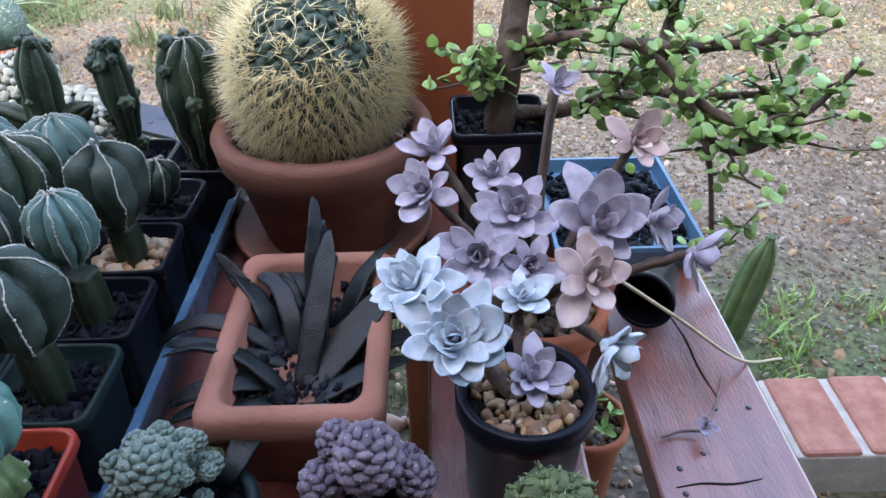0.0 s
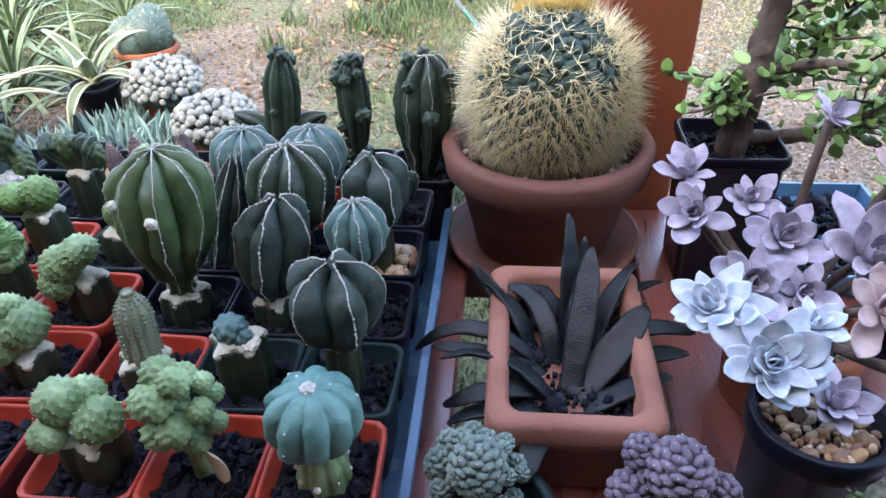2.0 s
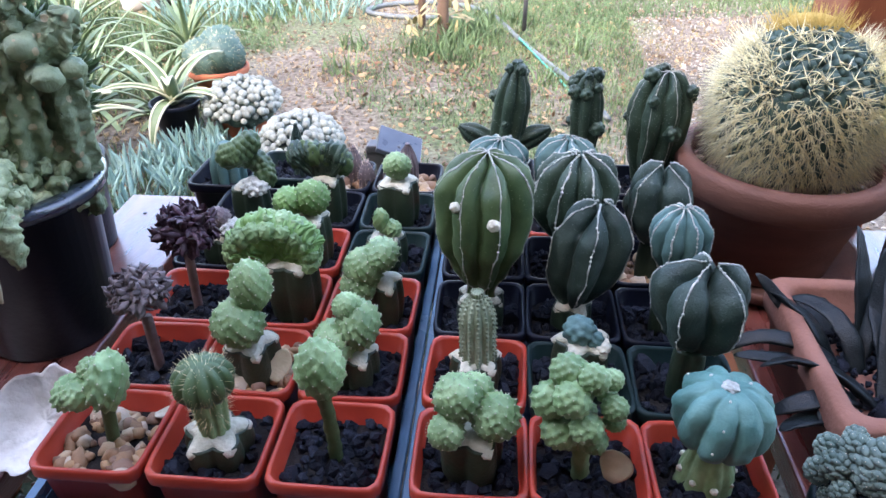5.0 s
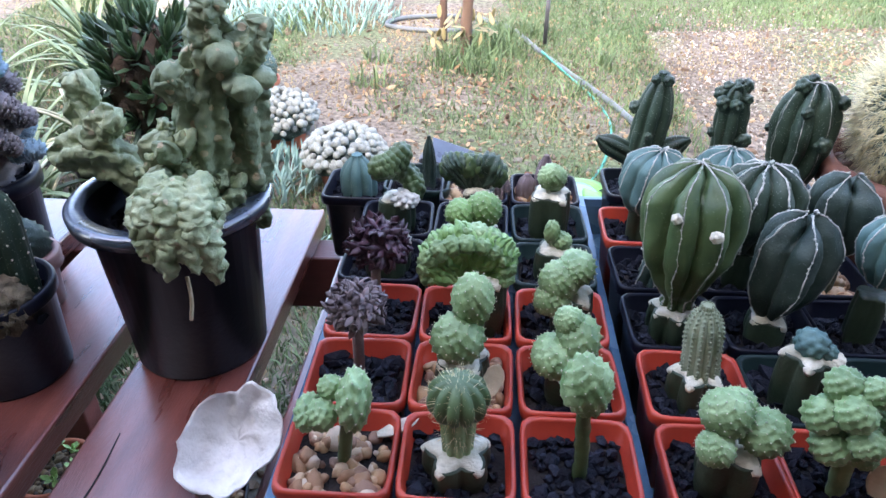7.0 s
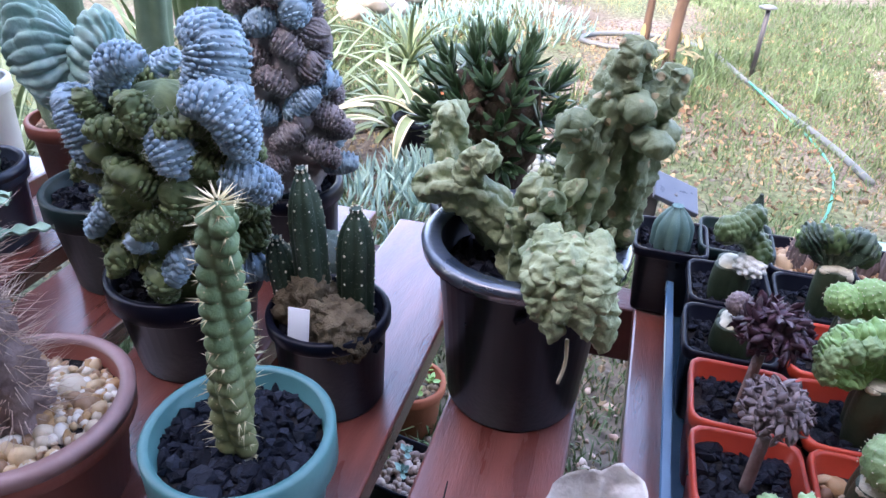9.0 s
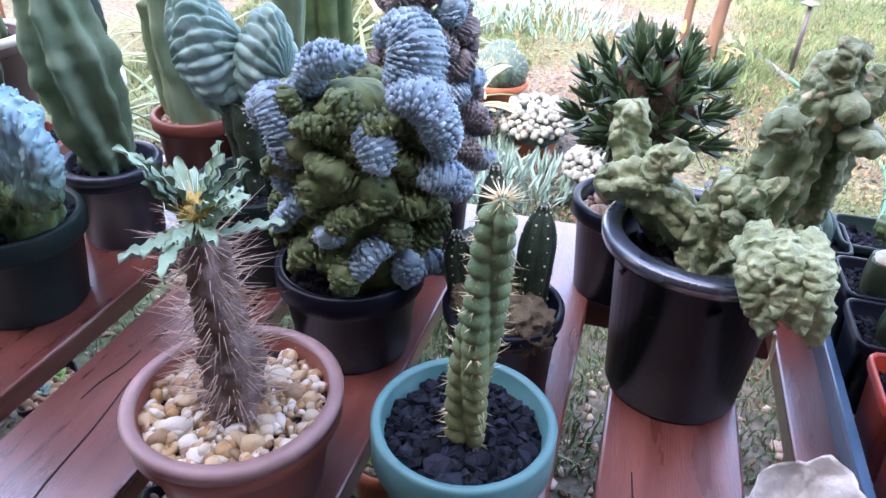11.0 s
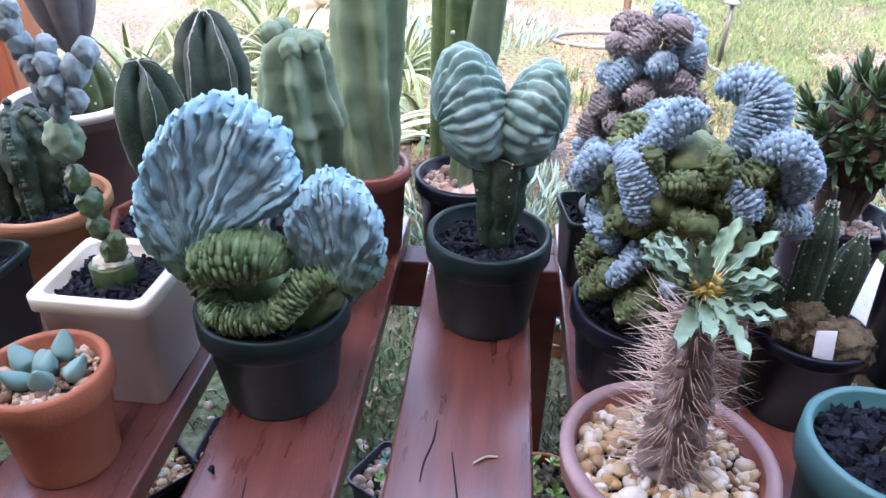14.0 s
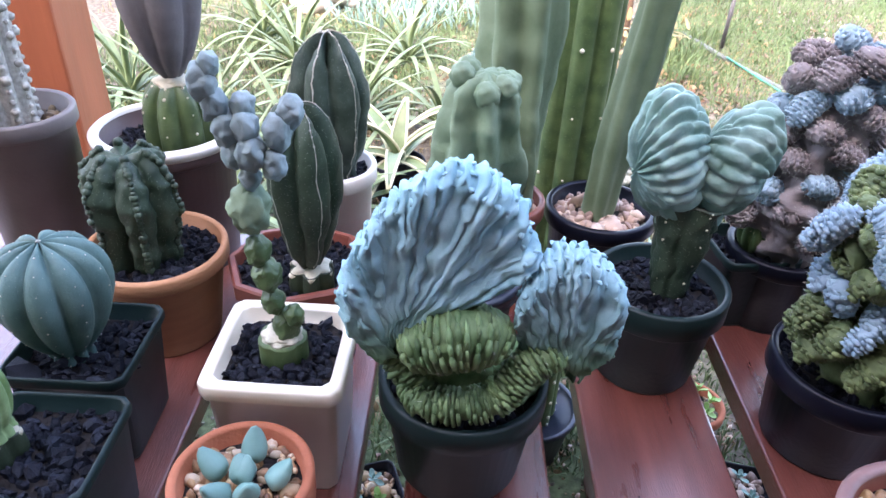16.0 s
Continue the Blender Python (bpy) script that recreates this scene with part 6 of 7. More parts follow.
# ==== right end of the bench: barrel cactus, strap leaves, rosettes and the small tree
def trough(name, x0, x1, y0, y1, h, label):
    p = thing(name, ((x0 + x1) / 2, (y0 + y1) / 2, TOP), label, "potted plant")
    a, b = (x1 - x0) / 2, (y1 - y0) / 2
    n = 10

    def ring(da, z, rad=0.012):
        out = []
        for cx, cy, st in ((a + da - rad, b + da - rad, 0), (-a - da + rad, b + da - rad, 90), (-a - da + rad, -b - da + rad, 180), (a + da - rad, -b - da + rad, 270)):
            for k in range(n):
                q = radians(st + 90 * k / (n - 1))
                out.append((cx + rad * math.cos(q), cy + rad * math.sin(q), z))
        return out

    rows = [ring(-0.016, 0), ring(-0.014, 0.002), ring(-0.006, h - 0.026), ring(-0.001, h - 0.024), ring(0, h - 0.018), ring(0, h - 0.004), ring(-0.003, h), ring(-0.012, h), ring(-0.015, h - 0.004), ring(-0.017, h - 0.028)]
    M["trough"] = surface("dusty_terracotta", (0.21, 0.09, 0.062), (0.3, 0.14, 0.1), 0.8, 14, 0.25, 300, 0.25)
    part("pot", Geo().grid(np.array(rows), True, True, True), "trough", p)
    k = 420
    part("gravel", stones(np.c_[rng.uniform(-a + 0.018, a - 0.018, k), rng.uniform(-b + 0.018, b - 0.018, k), rng.uniform(h - 0.028, h - 0.022, k)], 0.0026), "scoria", p, "dark gravelly potting mix", kind="stuff")
    return p


p = trough("potted_succulent", 0.252, 0.370, 0.322, 0.496, 0.078, "dark strap-leaved succulent in rectangular terracotta trough")


def ribbon(points, width, thick, turn0=0.0, turn1=0.0, n=12):
    """A thick blunt strap of a leaf along a curve, its flat side turning on the way."""
    pts = bend(points, 26)
    t = np.gradient(pts, axis=0)
    t /= np.linalg.norm(t, axis=1)[:, None]
    a = np.linspace(0, 2 * np.pi, n, endpoint=False)
    rows = []
    for k in range(len(pts)):
        q = k / (len(pts) - 1)
        side = np.cross(t[k], (0, 0, 1.0))
        side /= np.linalg.norm(side) + 1e-9
        up = np.cross(side, t[k])
        f = radians(turn0 + (turn1 - turn0) * q)
        s2, u2 = side * math.cos(f) + up * math.sin(f), up * math.cos(f) - side * math.sin(f)
        w = width / 2 * (0.85 + 0.25 * math.sin(math.pi * q)) * (1 - q**7 * 0.93) ** 0.6
        h = thick / 2 * (1.15 - 0.5 * q) * (1 - q**10 * 0.9)
        x, y = w * np.cos(a), h * np.sin(a)
        y = y + 0.28 * w * np.abs(np.cos(a)) ** 2
        rows.append(pts[k] + x[:, None] * s2 + y[:, None] * u2)
    return Geo().grid(np.array(rows), True, True, True)


# origin, length, width, azimuth, first elevation, bend upwards over the length, sideways swing, roll
STRAPS = ((0.0, -0.03, 0.105, 0.022, 75, 55, -5, 10, 20), (0.004, -0.035, 0.085, 0.027, 45, 38, -10, 10, -15), (-0.02, 0.0, 0.105, 0.014, 160, 48, -100, 40, 30), (-0.015, -0.01, 0.085, 0.014, 172, 28, -35, 0, 10),
          (-0.02, -0.045, 0.065, 0.02, 192, 22, -40, 10, -20), (0.0, -0.055, 0.06, 0.023, 332, 30, -65, 0, 0), (-0.03, 0.03, 0.07, 0.014, 140, 52, -10, 0, 40), (0.03, 0.0, 0.062, 0.02, 5, 28, -40, 20, 10),
          (0.012, 0.03, 0.085, 0.016, 40, 46, -50, -20, 25), (0.0, 0.02, 0.1, 0.016, 86, 70, -15, 10, -30))
SHORT_STRAPS = ((-0.015, 0.035, 0.06, 0.018, 110, 50, -60, 30, 10), (-0.02, -0.03, 0.075, 0.017, 205, 46, -90, -40, 20), (0.03, -0.02, 0.06, 0.019, 60, 60, -40, 0, -25), (0.01, -0.02, 0.09, 0.018, 95, 52, -35, -30, 15),
                (0.025, -0.05, 0.055, 0.018, 300, 36, -75, 0, 10), (-0.005, 0.01, 0.09, 0.015, 60, 60, 20, 40, 40), (-0.03, -0.015, 0.06, 0.016, 225, 50, -80, 50, -20), (0.02, 0.04, 0.055, 0.016, 20, 40, -50, 30, 20),
                (0.0, 0.05, 0.06, 0.014, 130, 55, -60, 40, 0), (-0.01, -0.04, 0.09, 0.015, 150, 50, -60, 60, -30), (0.02, 0.015, 0.08, 0.017, 70, 50, -20, -40, 20), (-0.025, 0.01, 0.07, 0.017, 120, 60, -50, 30, -30),
                (0.01, -0.045, 0.07, 0.02, 15, 40, -60, 30, 10), (-0.01, 0.0, 0.08, 0.016, 100, 65, -80, 60, 25), (0.03, 0.03, 0.07, 0.015, 350, 50, -70, 20, -20), (-0.015, -0.055, 0.06, 0.02, 250, 40, -75, 0, 10))
for k, (ox, oy, L, w, az, el, cv, sw, roll) in enumerate(STRAPS + SHORT_STRAPS):
    pts, q = [], np.array([ox, oy, 0.046])
    for i in range(6):
        pts.append(q.copy())
        f, g = radians(0.82 * el + cv * i / 5), radians(az + sw * (i / 5) ** 1.5)
        q = q + 1.06 * L / 5 * np.array([math.cos(f) * math.cos(g), math.cos(f) * math.sin(g), math.sin(f)])
    part("leaf", crinkle(ribbon(pts, 0.86 * w, 0.0065, 0.3 * roll, roll), 0.0012, 60), "strap", p)

# -- golden barrel
p = thing("potted_cactus", (0.301, 0.640, TOP), "golden-spined barrel cactus in brown terracotta pot on a saucer", "potted plant")
part("saucer", lathe([(0.001, 0.001), (0.085, 0.0), (0.098, 0.012), (0.1, 0.02), (0.096, 0.021), (0.084, 0.008), (0.001, 0.007)], 48), "terra_dark", p)
part("pot", lathe([(0.001, 0.01), (0.064, 0.009), (0.068, 0.012), (0.086, 0.09), (0.094, 0.093), (0.099, 0.098), (0.102, 0.12), (0.098, 0.126), (0.088, 0.126), (0.085, 0.12), (0.083, 0.105), (0.001, 0.105)], 64), "terra_dark", p)
fill(p, 0.083, 0.112, "pink_stone", 0.004, count=240)
R3 = np.array(pose(0, 0, 0, -16, 0, 0).to_3x3())
centre = np.array([0.0, 0.0, 0.172])
def barrel_at(d, out=1.0):
    """A point on the barrel's skin: egg-shaped, narrower towards the crown."""
    d = np.atleast_2d(d)
    k = 0.071 * out * (1 - 0.13 * np.clip(d[:, 2], 0, 1) ** 1.5)[:, None]
    return (d * k * np.array([1, 1, 1.2])) @ R3.T + centre


pts = fib(230)
v, f = BALL4
near = np.arccos((v @ pts.T).max(1).clip(-1, 1)) / (2 / np.sqrt(230))
part("body", Geo().add(np.concatenate([barrel_at(w[None], 0.92 * (1 + 0.16 * (1 - min(1, a / 0.95) ** 2))) for w, a in zip(v, near)]), f.tolist()), "barrel", p)
fine = fib(760)
fine = fine[(fine[:, 2] > 0.05) & (fine[:, 2] < 0.95)]
q = barrel_at(fine, 0.985)
part("tubercle_coat", Geo().copies(BALL2[0], BALL2[1], np.concatenate([np.repeat(np.eye(3)[None], len(q), 0) * 0.0047, q[:, :, None]], 2)), "barrel", p, kind="stuff")
bs, ts, bs2, ts2 = [], [], [], []
for q in fine:
    if q[2] > 0.88 or rng.uniform() < 0.5:
        continue
    fr = axes_to(q)
    for j in range(5):
        a = rng.uniform(0, 2 * np.pi)
        d = q * rng.uniform(0.1, 0.6) + 0.9 * (np.cos(a) * fr[:, 0] + np.sin(a) * fr[:, 1]) + np.array([0, 0, -0.35])
        d = R3 @ (d / np.linalg.norm(d))
        b0 = barrel_at(q, 1.05)[0]
        bs.append(b0)
        ts.append(b0 + d * rng.uniform(0.008, 0.017))
for q in fib(1500):
    if q[2] > 0.84:
        b0 = barrel_at(q)[0]
        d = R3 @ np.array([q[0] * 0.9, q[1] * 0.9, 1.0]) + rng.normal(0, 0.35, 3)
        for j in range(4):
            bs2.append(b0)
            ts2.append(b0 + d / np.linalg.norm(d) * rng.uniform(0.01, 0.026) + rng.normal(0, 0.004, 3))
# the flanks: tufts of stiff spines that stand out all round and hang over the pot
tufts = fib(760)
tufts = tufts[(tufts[:, 2] < 0.78) & (tufts[:, 2] > -0.75)]
for q in tufts:
    if q[2] > 0.08 and abs(q[0]) < 0.62 and q[1] < 0.3 and rng.uniform() < 0.85:
        continue
    b0 = barrel_at(q)[0]
    for j in range(15):
        d = q * rng.uniform(0.4, 1.2) + rng.normal(0, 0.42, 3) + np.array([0, 0, -0.45 if q[2] < 0.2 else 0.0])
        bs.append(b0 + rng.normal(0, 0.0016, 3))
        ts.append(b0 + R3 @ (d / np.linalg.norm(d)) * rng.uniform(0.013, 0.031))
M["paler_straw"] = surface("pale_straw_spine", (0.78, 0.66, 0.34), (0.92, 0.85, 0.58), 0.5, 200, 0.05, 900, 0.3, 0, 0.3, island=True)
part("spine_coat", spines(bs, ts, 0.00055), "paler_straw", p, "long straw-yellow spines", kind="stuff")
part("crown_spine_tuft", spines(bs2, ts2, 0.0006), "gold", p, kind="stuff")
part("crown_wool", Geo().add((BALL3[0] * np.array([0.024, 0.024, 0.011]) + np.array([0, 0, 0.074])) @ R3.T + centre, BALL3[1].tolist()), "gold", p)


# -- rosettes
def rosette(p, at, r, material, face=(0, -0.5, 0.85), count=20, seed=0, stem_from=None, droop=0.0, label=""):
    """One fleshy rosette: a mesh part whose leaves are sub-parts."""
    core = part("rosette", knobby((0, 0, 0), r * 0.16, 14, 0.1), material, p, label)
    q = axes_to(face)
    m4 = Matrix([[*q[0], at[0]], [*q[1], at[1]], [*q[2], at[2]], [0, 0, 0, 1]])
    core.matrix_basis = m4
    for v in range(3):
        key = ("rosette", material, round(r, 3), v)
        if key not in SQUARE:
            SQUARE[key] = crinkle(leaf(r, r * (0.45 + 0.05 * v), r * 0.1, 0.22 + 0.12 * v, 0.75, 0.45, 14, 14, wid=lambda s: (0.3 + 0.8 * np.sin(np.pi * (0.06 + 0.64 * s)) ** 1.6) * (1 - s**4) ** 0.7 if s < 1 else 0.05), r * 0.035, 2.2 / r).mesh("leaf", M[material])
    for j in range(count):
        t = j / (count - 1)
        part("leaf", SQUARE[("rosette", material, round(r, 3), j % 3)], material, core, m=pose(0, 0, r * 0.06 * t, 7 * math.sin(j * 2.9 + seed), -(2 + 66 * t**1.4 - droop) + 8 * math.sin(j * 4.7 + seed), 137.5 * j + seed) @ Matrix.Scale((1.0 - 0.62 * t) * (0.9 + 0.16 * math.sin(j * 3.7 + seed)), 4))
    if stem_from is not None:
        part("stem", tube(bend([stem_from, (np.array(stem_from) * 0.5 + np.array(at) * 0.5 + np.array([0, 0.012, -0.006])), np.array(at) - np.array(face) * r * 0.12], 14), np.linspace(0.0042, 0.0034, 15), 8, bumps=0.1), "bark", p)


p = round_pot("potted_succulent", (0.455, 0.328, TOP), 0.042, 0.034, 0.096, "black", "ice-blue rosette succulents in blue-black pot with tan stones", "tan_stone", 0.003, soil=0.01, lip=0.003)
rosette(p, (-0.042, -0.004, 0.136), 0.042, "iceblue", (-0.05, -0.55, 0.8), 34, 10, (-0.01, 0, 0.09))
rosette(p, (-0.066, 0.034, 0.144), 0.037, "iceblue", (-0.35, -0.3, 0.9), 30, 40, (-0.012, 0.01, 0.09))
rosette(p, (0.002, -0.002, 0.104), 0.028, "lilac", (0.1, -0.4, 0.9), 20, 70)
rosette(p, (0.0, 0.044, 0.125), 0.028, "iceblue", (0.1, -0.3, 0.95), 16, 20, (0, 0.02, 0.09))

p = round_pot("potted_succulent", (0.478, 0.436, TOP), 0.052, 0.04, 0.075, "terra", "sprawling lilac-grey rosette succulent in terracotta pot", "litter", 0.004, soil=0.01)
foot = (0, 0, 0.066)
for x, y, z, r, ma, fc, n in ((0.398, 0.46, 0.618, 0.028, "lilac", (-0.4, -0.6, 0.7), 14), (0.46, 0.455, 0.601, 0.034, "lilac", (-0.05, -0.6, 0.8), 18), (0.519, 0.45, 0.591, 0.043, "lilac", (0.1, -0.65, 0.75), 16),
                              (0.432, 0.42, 0.588, 0.034, "lilac", (-0.1, -0.7, 0.7), 13), (0.467, 0.42, 0.58, 0.027, "lilac", (0, -0.7, 0.7), 12), (0.5, 0.385, 0.596, 0.034, "pinkleaf", (0.1, -0.7, 0.7), 12),
                              (0.552, 0.5, 0.631, 0.027, "pinkleaf", (0.2, -0.7, 0.6), 11), (0.49, 0.5, 0.676, 0.018, "lilac", (0.3, -0.4, 0.8), 10), (0.405, 0.52, 0.618, 0.03, "lilac", (-0.2, -0.2, 0.95), 11),
                              (0.447, 0.5, 0.606, 0.028, "lilac", (0, -0.5, 0.8), 11), (0.564, 0.47, 0.584, 0.03, "lilac", (0.9, -0.5, 0.2), 12), (0.588, 0.44, 0.572, 0.03, "lilac", (0.85, -0.55, 0.1), 12), (0.507, 0.345, 0.575, 0.03, "iceblue", (0.6, -0.7, -0.1), 14)):
    rosette(p, (x - 0.478, y - 0.436, z - TOP - 0.006), r * 1.2, ma, fc, n + 2, x * 900, foot if z < 0.66 else (0.0, 0.03, 0.07))

# -- light blue tray behind it with dark soil and a tipped pot
x0, x1, y0, y1 = 0.515, 0.655, 0.56, 0.735
g = Geo()
ring = lambda inset, z: [(x0 + inset, y0 + inset, z), (x1 - inset, y0 + inset, z), (x1 - inset, y1 - inset, z), (x0 + inset, y1 - inset, z)]
g.grid(np.array([ring(0.006, 0), ring(0.001, 0.02), ring(-0.001, 0.021), ring(-0.001, 0.027), ring(0.0025, 0.027), ring(0.005, 0.012)]), True, True, True)
t = single("shallow_tray", g, "blue", (0, 0, TOP), "light blue plastic tray of gravelly soil", "tray", smooth=False)
k = 420
part("gravel", stones(np.c_[rng.uniform(x0 + 0.01, x1 - 0.01, k), rng.uniform(y0 + 0.01, y1 - 0.01, k), rng.uniform(0.012, 0.018, k)], 0.004), "scoria", t, kind="stuff")
p = thing("empty_pot", (0.578, 0.5, TOP + 0.026), "empty black plastic pot lying on its side", "pot")
part("pot", lathe(pot_profile(0.023, 0.018, 0.055, 0.002, 0.008, 0.002, 0.045), 32), "black", p, m=pose(0.02, 0.02, 0, 0, -80, 60))

# -- small tree with round leaves
p = square_pot("potted_tree", (0.462, 0.612, TOP), 0.043, 0.14, "black", "small gnarled tree with round bright green leaves in black pot", "scoria", 0.0034, power=14)
o = np.array([0.462, 0.612, TOP])
limbs = [([(0.461, 0.61, 0.57), (0.468, 0.61, 0.646), (0.477, 0.625, 0.70), (0.49, 0.63, 0.83)], (0.0135, 0.0095)),
         ([(0.475, 0.62, 0.655), (0.515, 0.6, 0.672), (0.567, 0.585, 0.668), (0.603, 0.57, 0.64), (0.634, 0.555, 0.58), (0.652, 0.545, 0.49)], (0.0048, 0.002)),
         ([(0.567, 0.585, 0.668), (0.62, 0.6, 0.66), (0.678, 0.6, 0.664), (0.7, 0.6, 0.672)], (0.006, 0.002)),
         ([(0.6, 0.572, 0.64), (0.65, 0.565, 0.61), (0.7, 0.56, 0.612), (0.74, 0.56, 0.66)], (0.005, 0.002)),
         ([(0.62, 0.565, 0.61), (0.655, 0.555, 0.586), (0.705, 0.555, 0.606)], (0.004, 0.0018)),
         ([(0.465, 0.61, 0.6), (0.53, 0.63, 0.595), (0.6, 0.66, 0.6), (0.635, 0.7, 0.66), (0.66, 0.72, 0.76)], (0.0075, 0.0055)),
         ([(0.6, 0.66, 0.6), (0.66, 0.64, 0.6), (0.73, 0.6, 0.62)], (0.006, 0.002))]
limbs += [
         ([(0.47, 0.61, 0.64), (0.51, 0.64, 0.66), (0.56, 0.66, 0.68), (0.58, 0.66, 0.73)], (0.006, 0.002)),
         ([(0.468, 0.61, 0.63), (0.445, 0.6, 0.64), (0.432, 0.6, 0.66)], (0.003, 0.0015)),
         ([(0.51, 0.64, 0.66), (0.53, 0.63, 0.69), (0.55, 0.62, 0.74)], (0.003, 0.0015)),
         ([(0.54, 0.63, 0.6), (0.56, 0.6, 0.625), (0.585, 0.59, 0.65)], (0.004, 0.0015)),
         ([(0.635, 0.7, 0.66), (0.6, 0.68, 0.7), (0.57, 0.67, 0.76)], (0.005, 0.002)),
         ([(0.477, 0.625, 0.70), (0.52, 0.63, 0.72), (0.56, 0.62, 0.76)], (0.005, 0.002))]
leafspots = []
for k, (pts, (ra, rb)) in enumerate(limbs):
    c = bend(np.array(pts) - o, 30)
    part("trunk" if k == 0 else "branch", tube(c, np.linspace(ra, rb, len(c)), 10, bumps=0.1), "bark", p)
    if k in (0,):
        continue
    for j in range(len(c)):
        for _ in range(2 if k not in (1, 5) else 1):
            if rng.uniform() < 0.8:
                leafspots.append(c[j] + rng.normal(size=3) * 0.008)
    for _ in range(9):
        c0 = c[rng.integers(8, len(c))]
        tip = c0 + rng.normal(size=3) * np.array([0.03, 0.025, 0.018]) + np.array([0.006, 0, 0.01])
        part("twig", tube(bend([c0, (c0 + tip) / 2 + rng.normal(size=3) * 0.004, tip], 6), np.linspace(0.0016, 0.0009, 7), 5), "bark", p)
        for q in np.linspace(0.3, 1.05, 6):
            leafspots.append(c0 + (tip - c0) * q + rng.normal(size=3) * 0.0035)
lf = leaf(0.0125, 0.0105, 0.0018, 0.15, 0.35, 0.1, 6, 8)
lv = np.concatenate(lf.v) - np.array([0.002, 0, 0])
lq = np.array([q for q in lf.f if len(q) == 4])
ms = []
for q in leafspots:
    d = axes_to(np.array([rng.normal(), rng.normal() - 0.4, abs(rng.normal()) + 0.5]), rng.uniform(0, 6.3))
    ms.append(np.c_[d * rng.uniform(0.65, 1.2), q])
ms = np.array(ms)
me = Geo().add(lv, lf.f).mesh("leaf", M["jade"])
pick = rng.permutation(len(ms))
for k in pick[:220]:
    part("leaf", me, "jade", p, m=Matrix([[*ms[k][0]], [*ms[k][1]], [*ms[k][2]], [0, 0, 0, 1]]))
part("foliage", Geo().copies(lv, lq, ms[pick[220:]]), "jade", p, "small round bright green leaves", kind="stuff")

# -- three small clumps at the front edge
p = round_pot("potted_cactus", (0.262, 0.284, TOP), 0.036, 0.029, 0.05, "green_pot", "clustered pale blue-green ball cactus in dark green pot", size=0.003)
M["clusterblue"] = surface("dusty_blue_green_warty_skin", (0.1, 0.15, 0.125), (0.2, 0.26, 0.22), 0.75, 60, 0.3, 500, 0.3, 0, 0.15)
M["mauveskin"] = surface("mauve_purple_warty_skin", (0.1, 0.08, 0.11), (0.2, 0.165, 0.205), 0.75, 60, 0.3, 500, 0.25, 0, 0.1)


def scaled_head(p, at, r, n, material, tall=1.1):
    """A ball of flattened tubercles in spirals, each with a small pale tip."""
    dd = fib(n)
    dd = dd[dd[:, 2] > -0.75]
    h = part("head", Geo().add(BALL3[0] * np.array([0.9, 0.9, 0.9 * tall]) * r + np.array(at), BALL3[1].tolist()), material, p)
    ms, s = [], r * 1.9 / math.sqrt(n)
    for w in dd:
        a = axes_to(w + np.array([0, 0, 0.25]))
        ms.append(np.c_[a @ np.diag([s * 1.3, s * 0.75, s * 0.85]), np.array(at) + w * np.array([1, 1, tall]) * r * 0.93])
    part("tubercle_coat", Geo().copies(BALL2[0], BALL2[1], np.array(ms)), material, h, kind="stuff")
    q = np.array(at) + dd * np.array([1, 1, tall]) * (r * 0.95 + s * 0.75)
    part("areole_dots", Geo().copies(BALL1[0], BALL1[1], np.concatenate([turns(len(q)) * s * 0.13, q[:, :, None]], 2)), "callus", h, kind="stuff")


scaled_head(p, (-0.012, -0.006, 0.092), 0.0165, 90, "clusterblue")
for k in range(26):
    q = fib(26)[k]
    if q[2] > -0.6:
        scaled_head(p, (-0.012 + 0.026 * q[0], 0.002 + 0.023 * q[1], 0.076 + 0.023 * q[2]), 0.006 + 0.0018 * math.sin(k * 2.3), 34, "clusterblue")
p = round_pot("potted_cactus", (0.362, 0.285, TOP), 0.034, 0.028, 0.05, "green_pot", "clustered mauve-purple warty cactus in dark green pot", size=0.003)
for k, (x, y, z, r) in enumerate(((0.002, 0, 0.088, 0.0185), (-0.024, -0.004, 0.072, 0.0125), (0.027, -0.002, 0.072, 0.0115), (-0.01, -0.02, 0.058, 0.011), (0.011, -0.02, 0.058, 0.0105), (0.03, -0.012, 0.054, 0.009), (-0.03, -0.012, 0.052, 0.009),
                                  (0.004, 0.016, 0.07, 0.016), (-0.016, 0.012, 0.088, 0.011), (0.02, 0.014, 0.062, 0.012), (-0.022, -0.02, 0.045, 0.008), (0.022, -0.022, 0.044, 0.008))):
    scaled_head(p, (x, y, z), r, 84 if r > 0.015 else 48, "mauveskin")
p = round_pot("potted_cactus", (0.462, 0.254, TOP), 0.03, 0.024, 0.062, "terra", "green woolly crested cactus mound in small terracotta pot", "litter", 0.003)
for k in range(12):
    a, z = k * 2.4, 0.066 + 0.026 * k / 11
    r = 0.019 * (1 - 0.75 * (k / 11) ** 2)
    x, y = r * math.cos(a), r * math.sin(a)
    lobe(p, [(x - 0.006 * math.sin(a), y + 0.006 * math.cos(a), z), (x * 1.15, y * 1.15, z + 0.004), (x + 0.006 * math.sin(a), y - 0.006 * math.cos(a), z)], [0.008, 0.0095, 0.008], 8, "greencrest", fuzz=50, tubercle=0.003, wide=1.8)

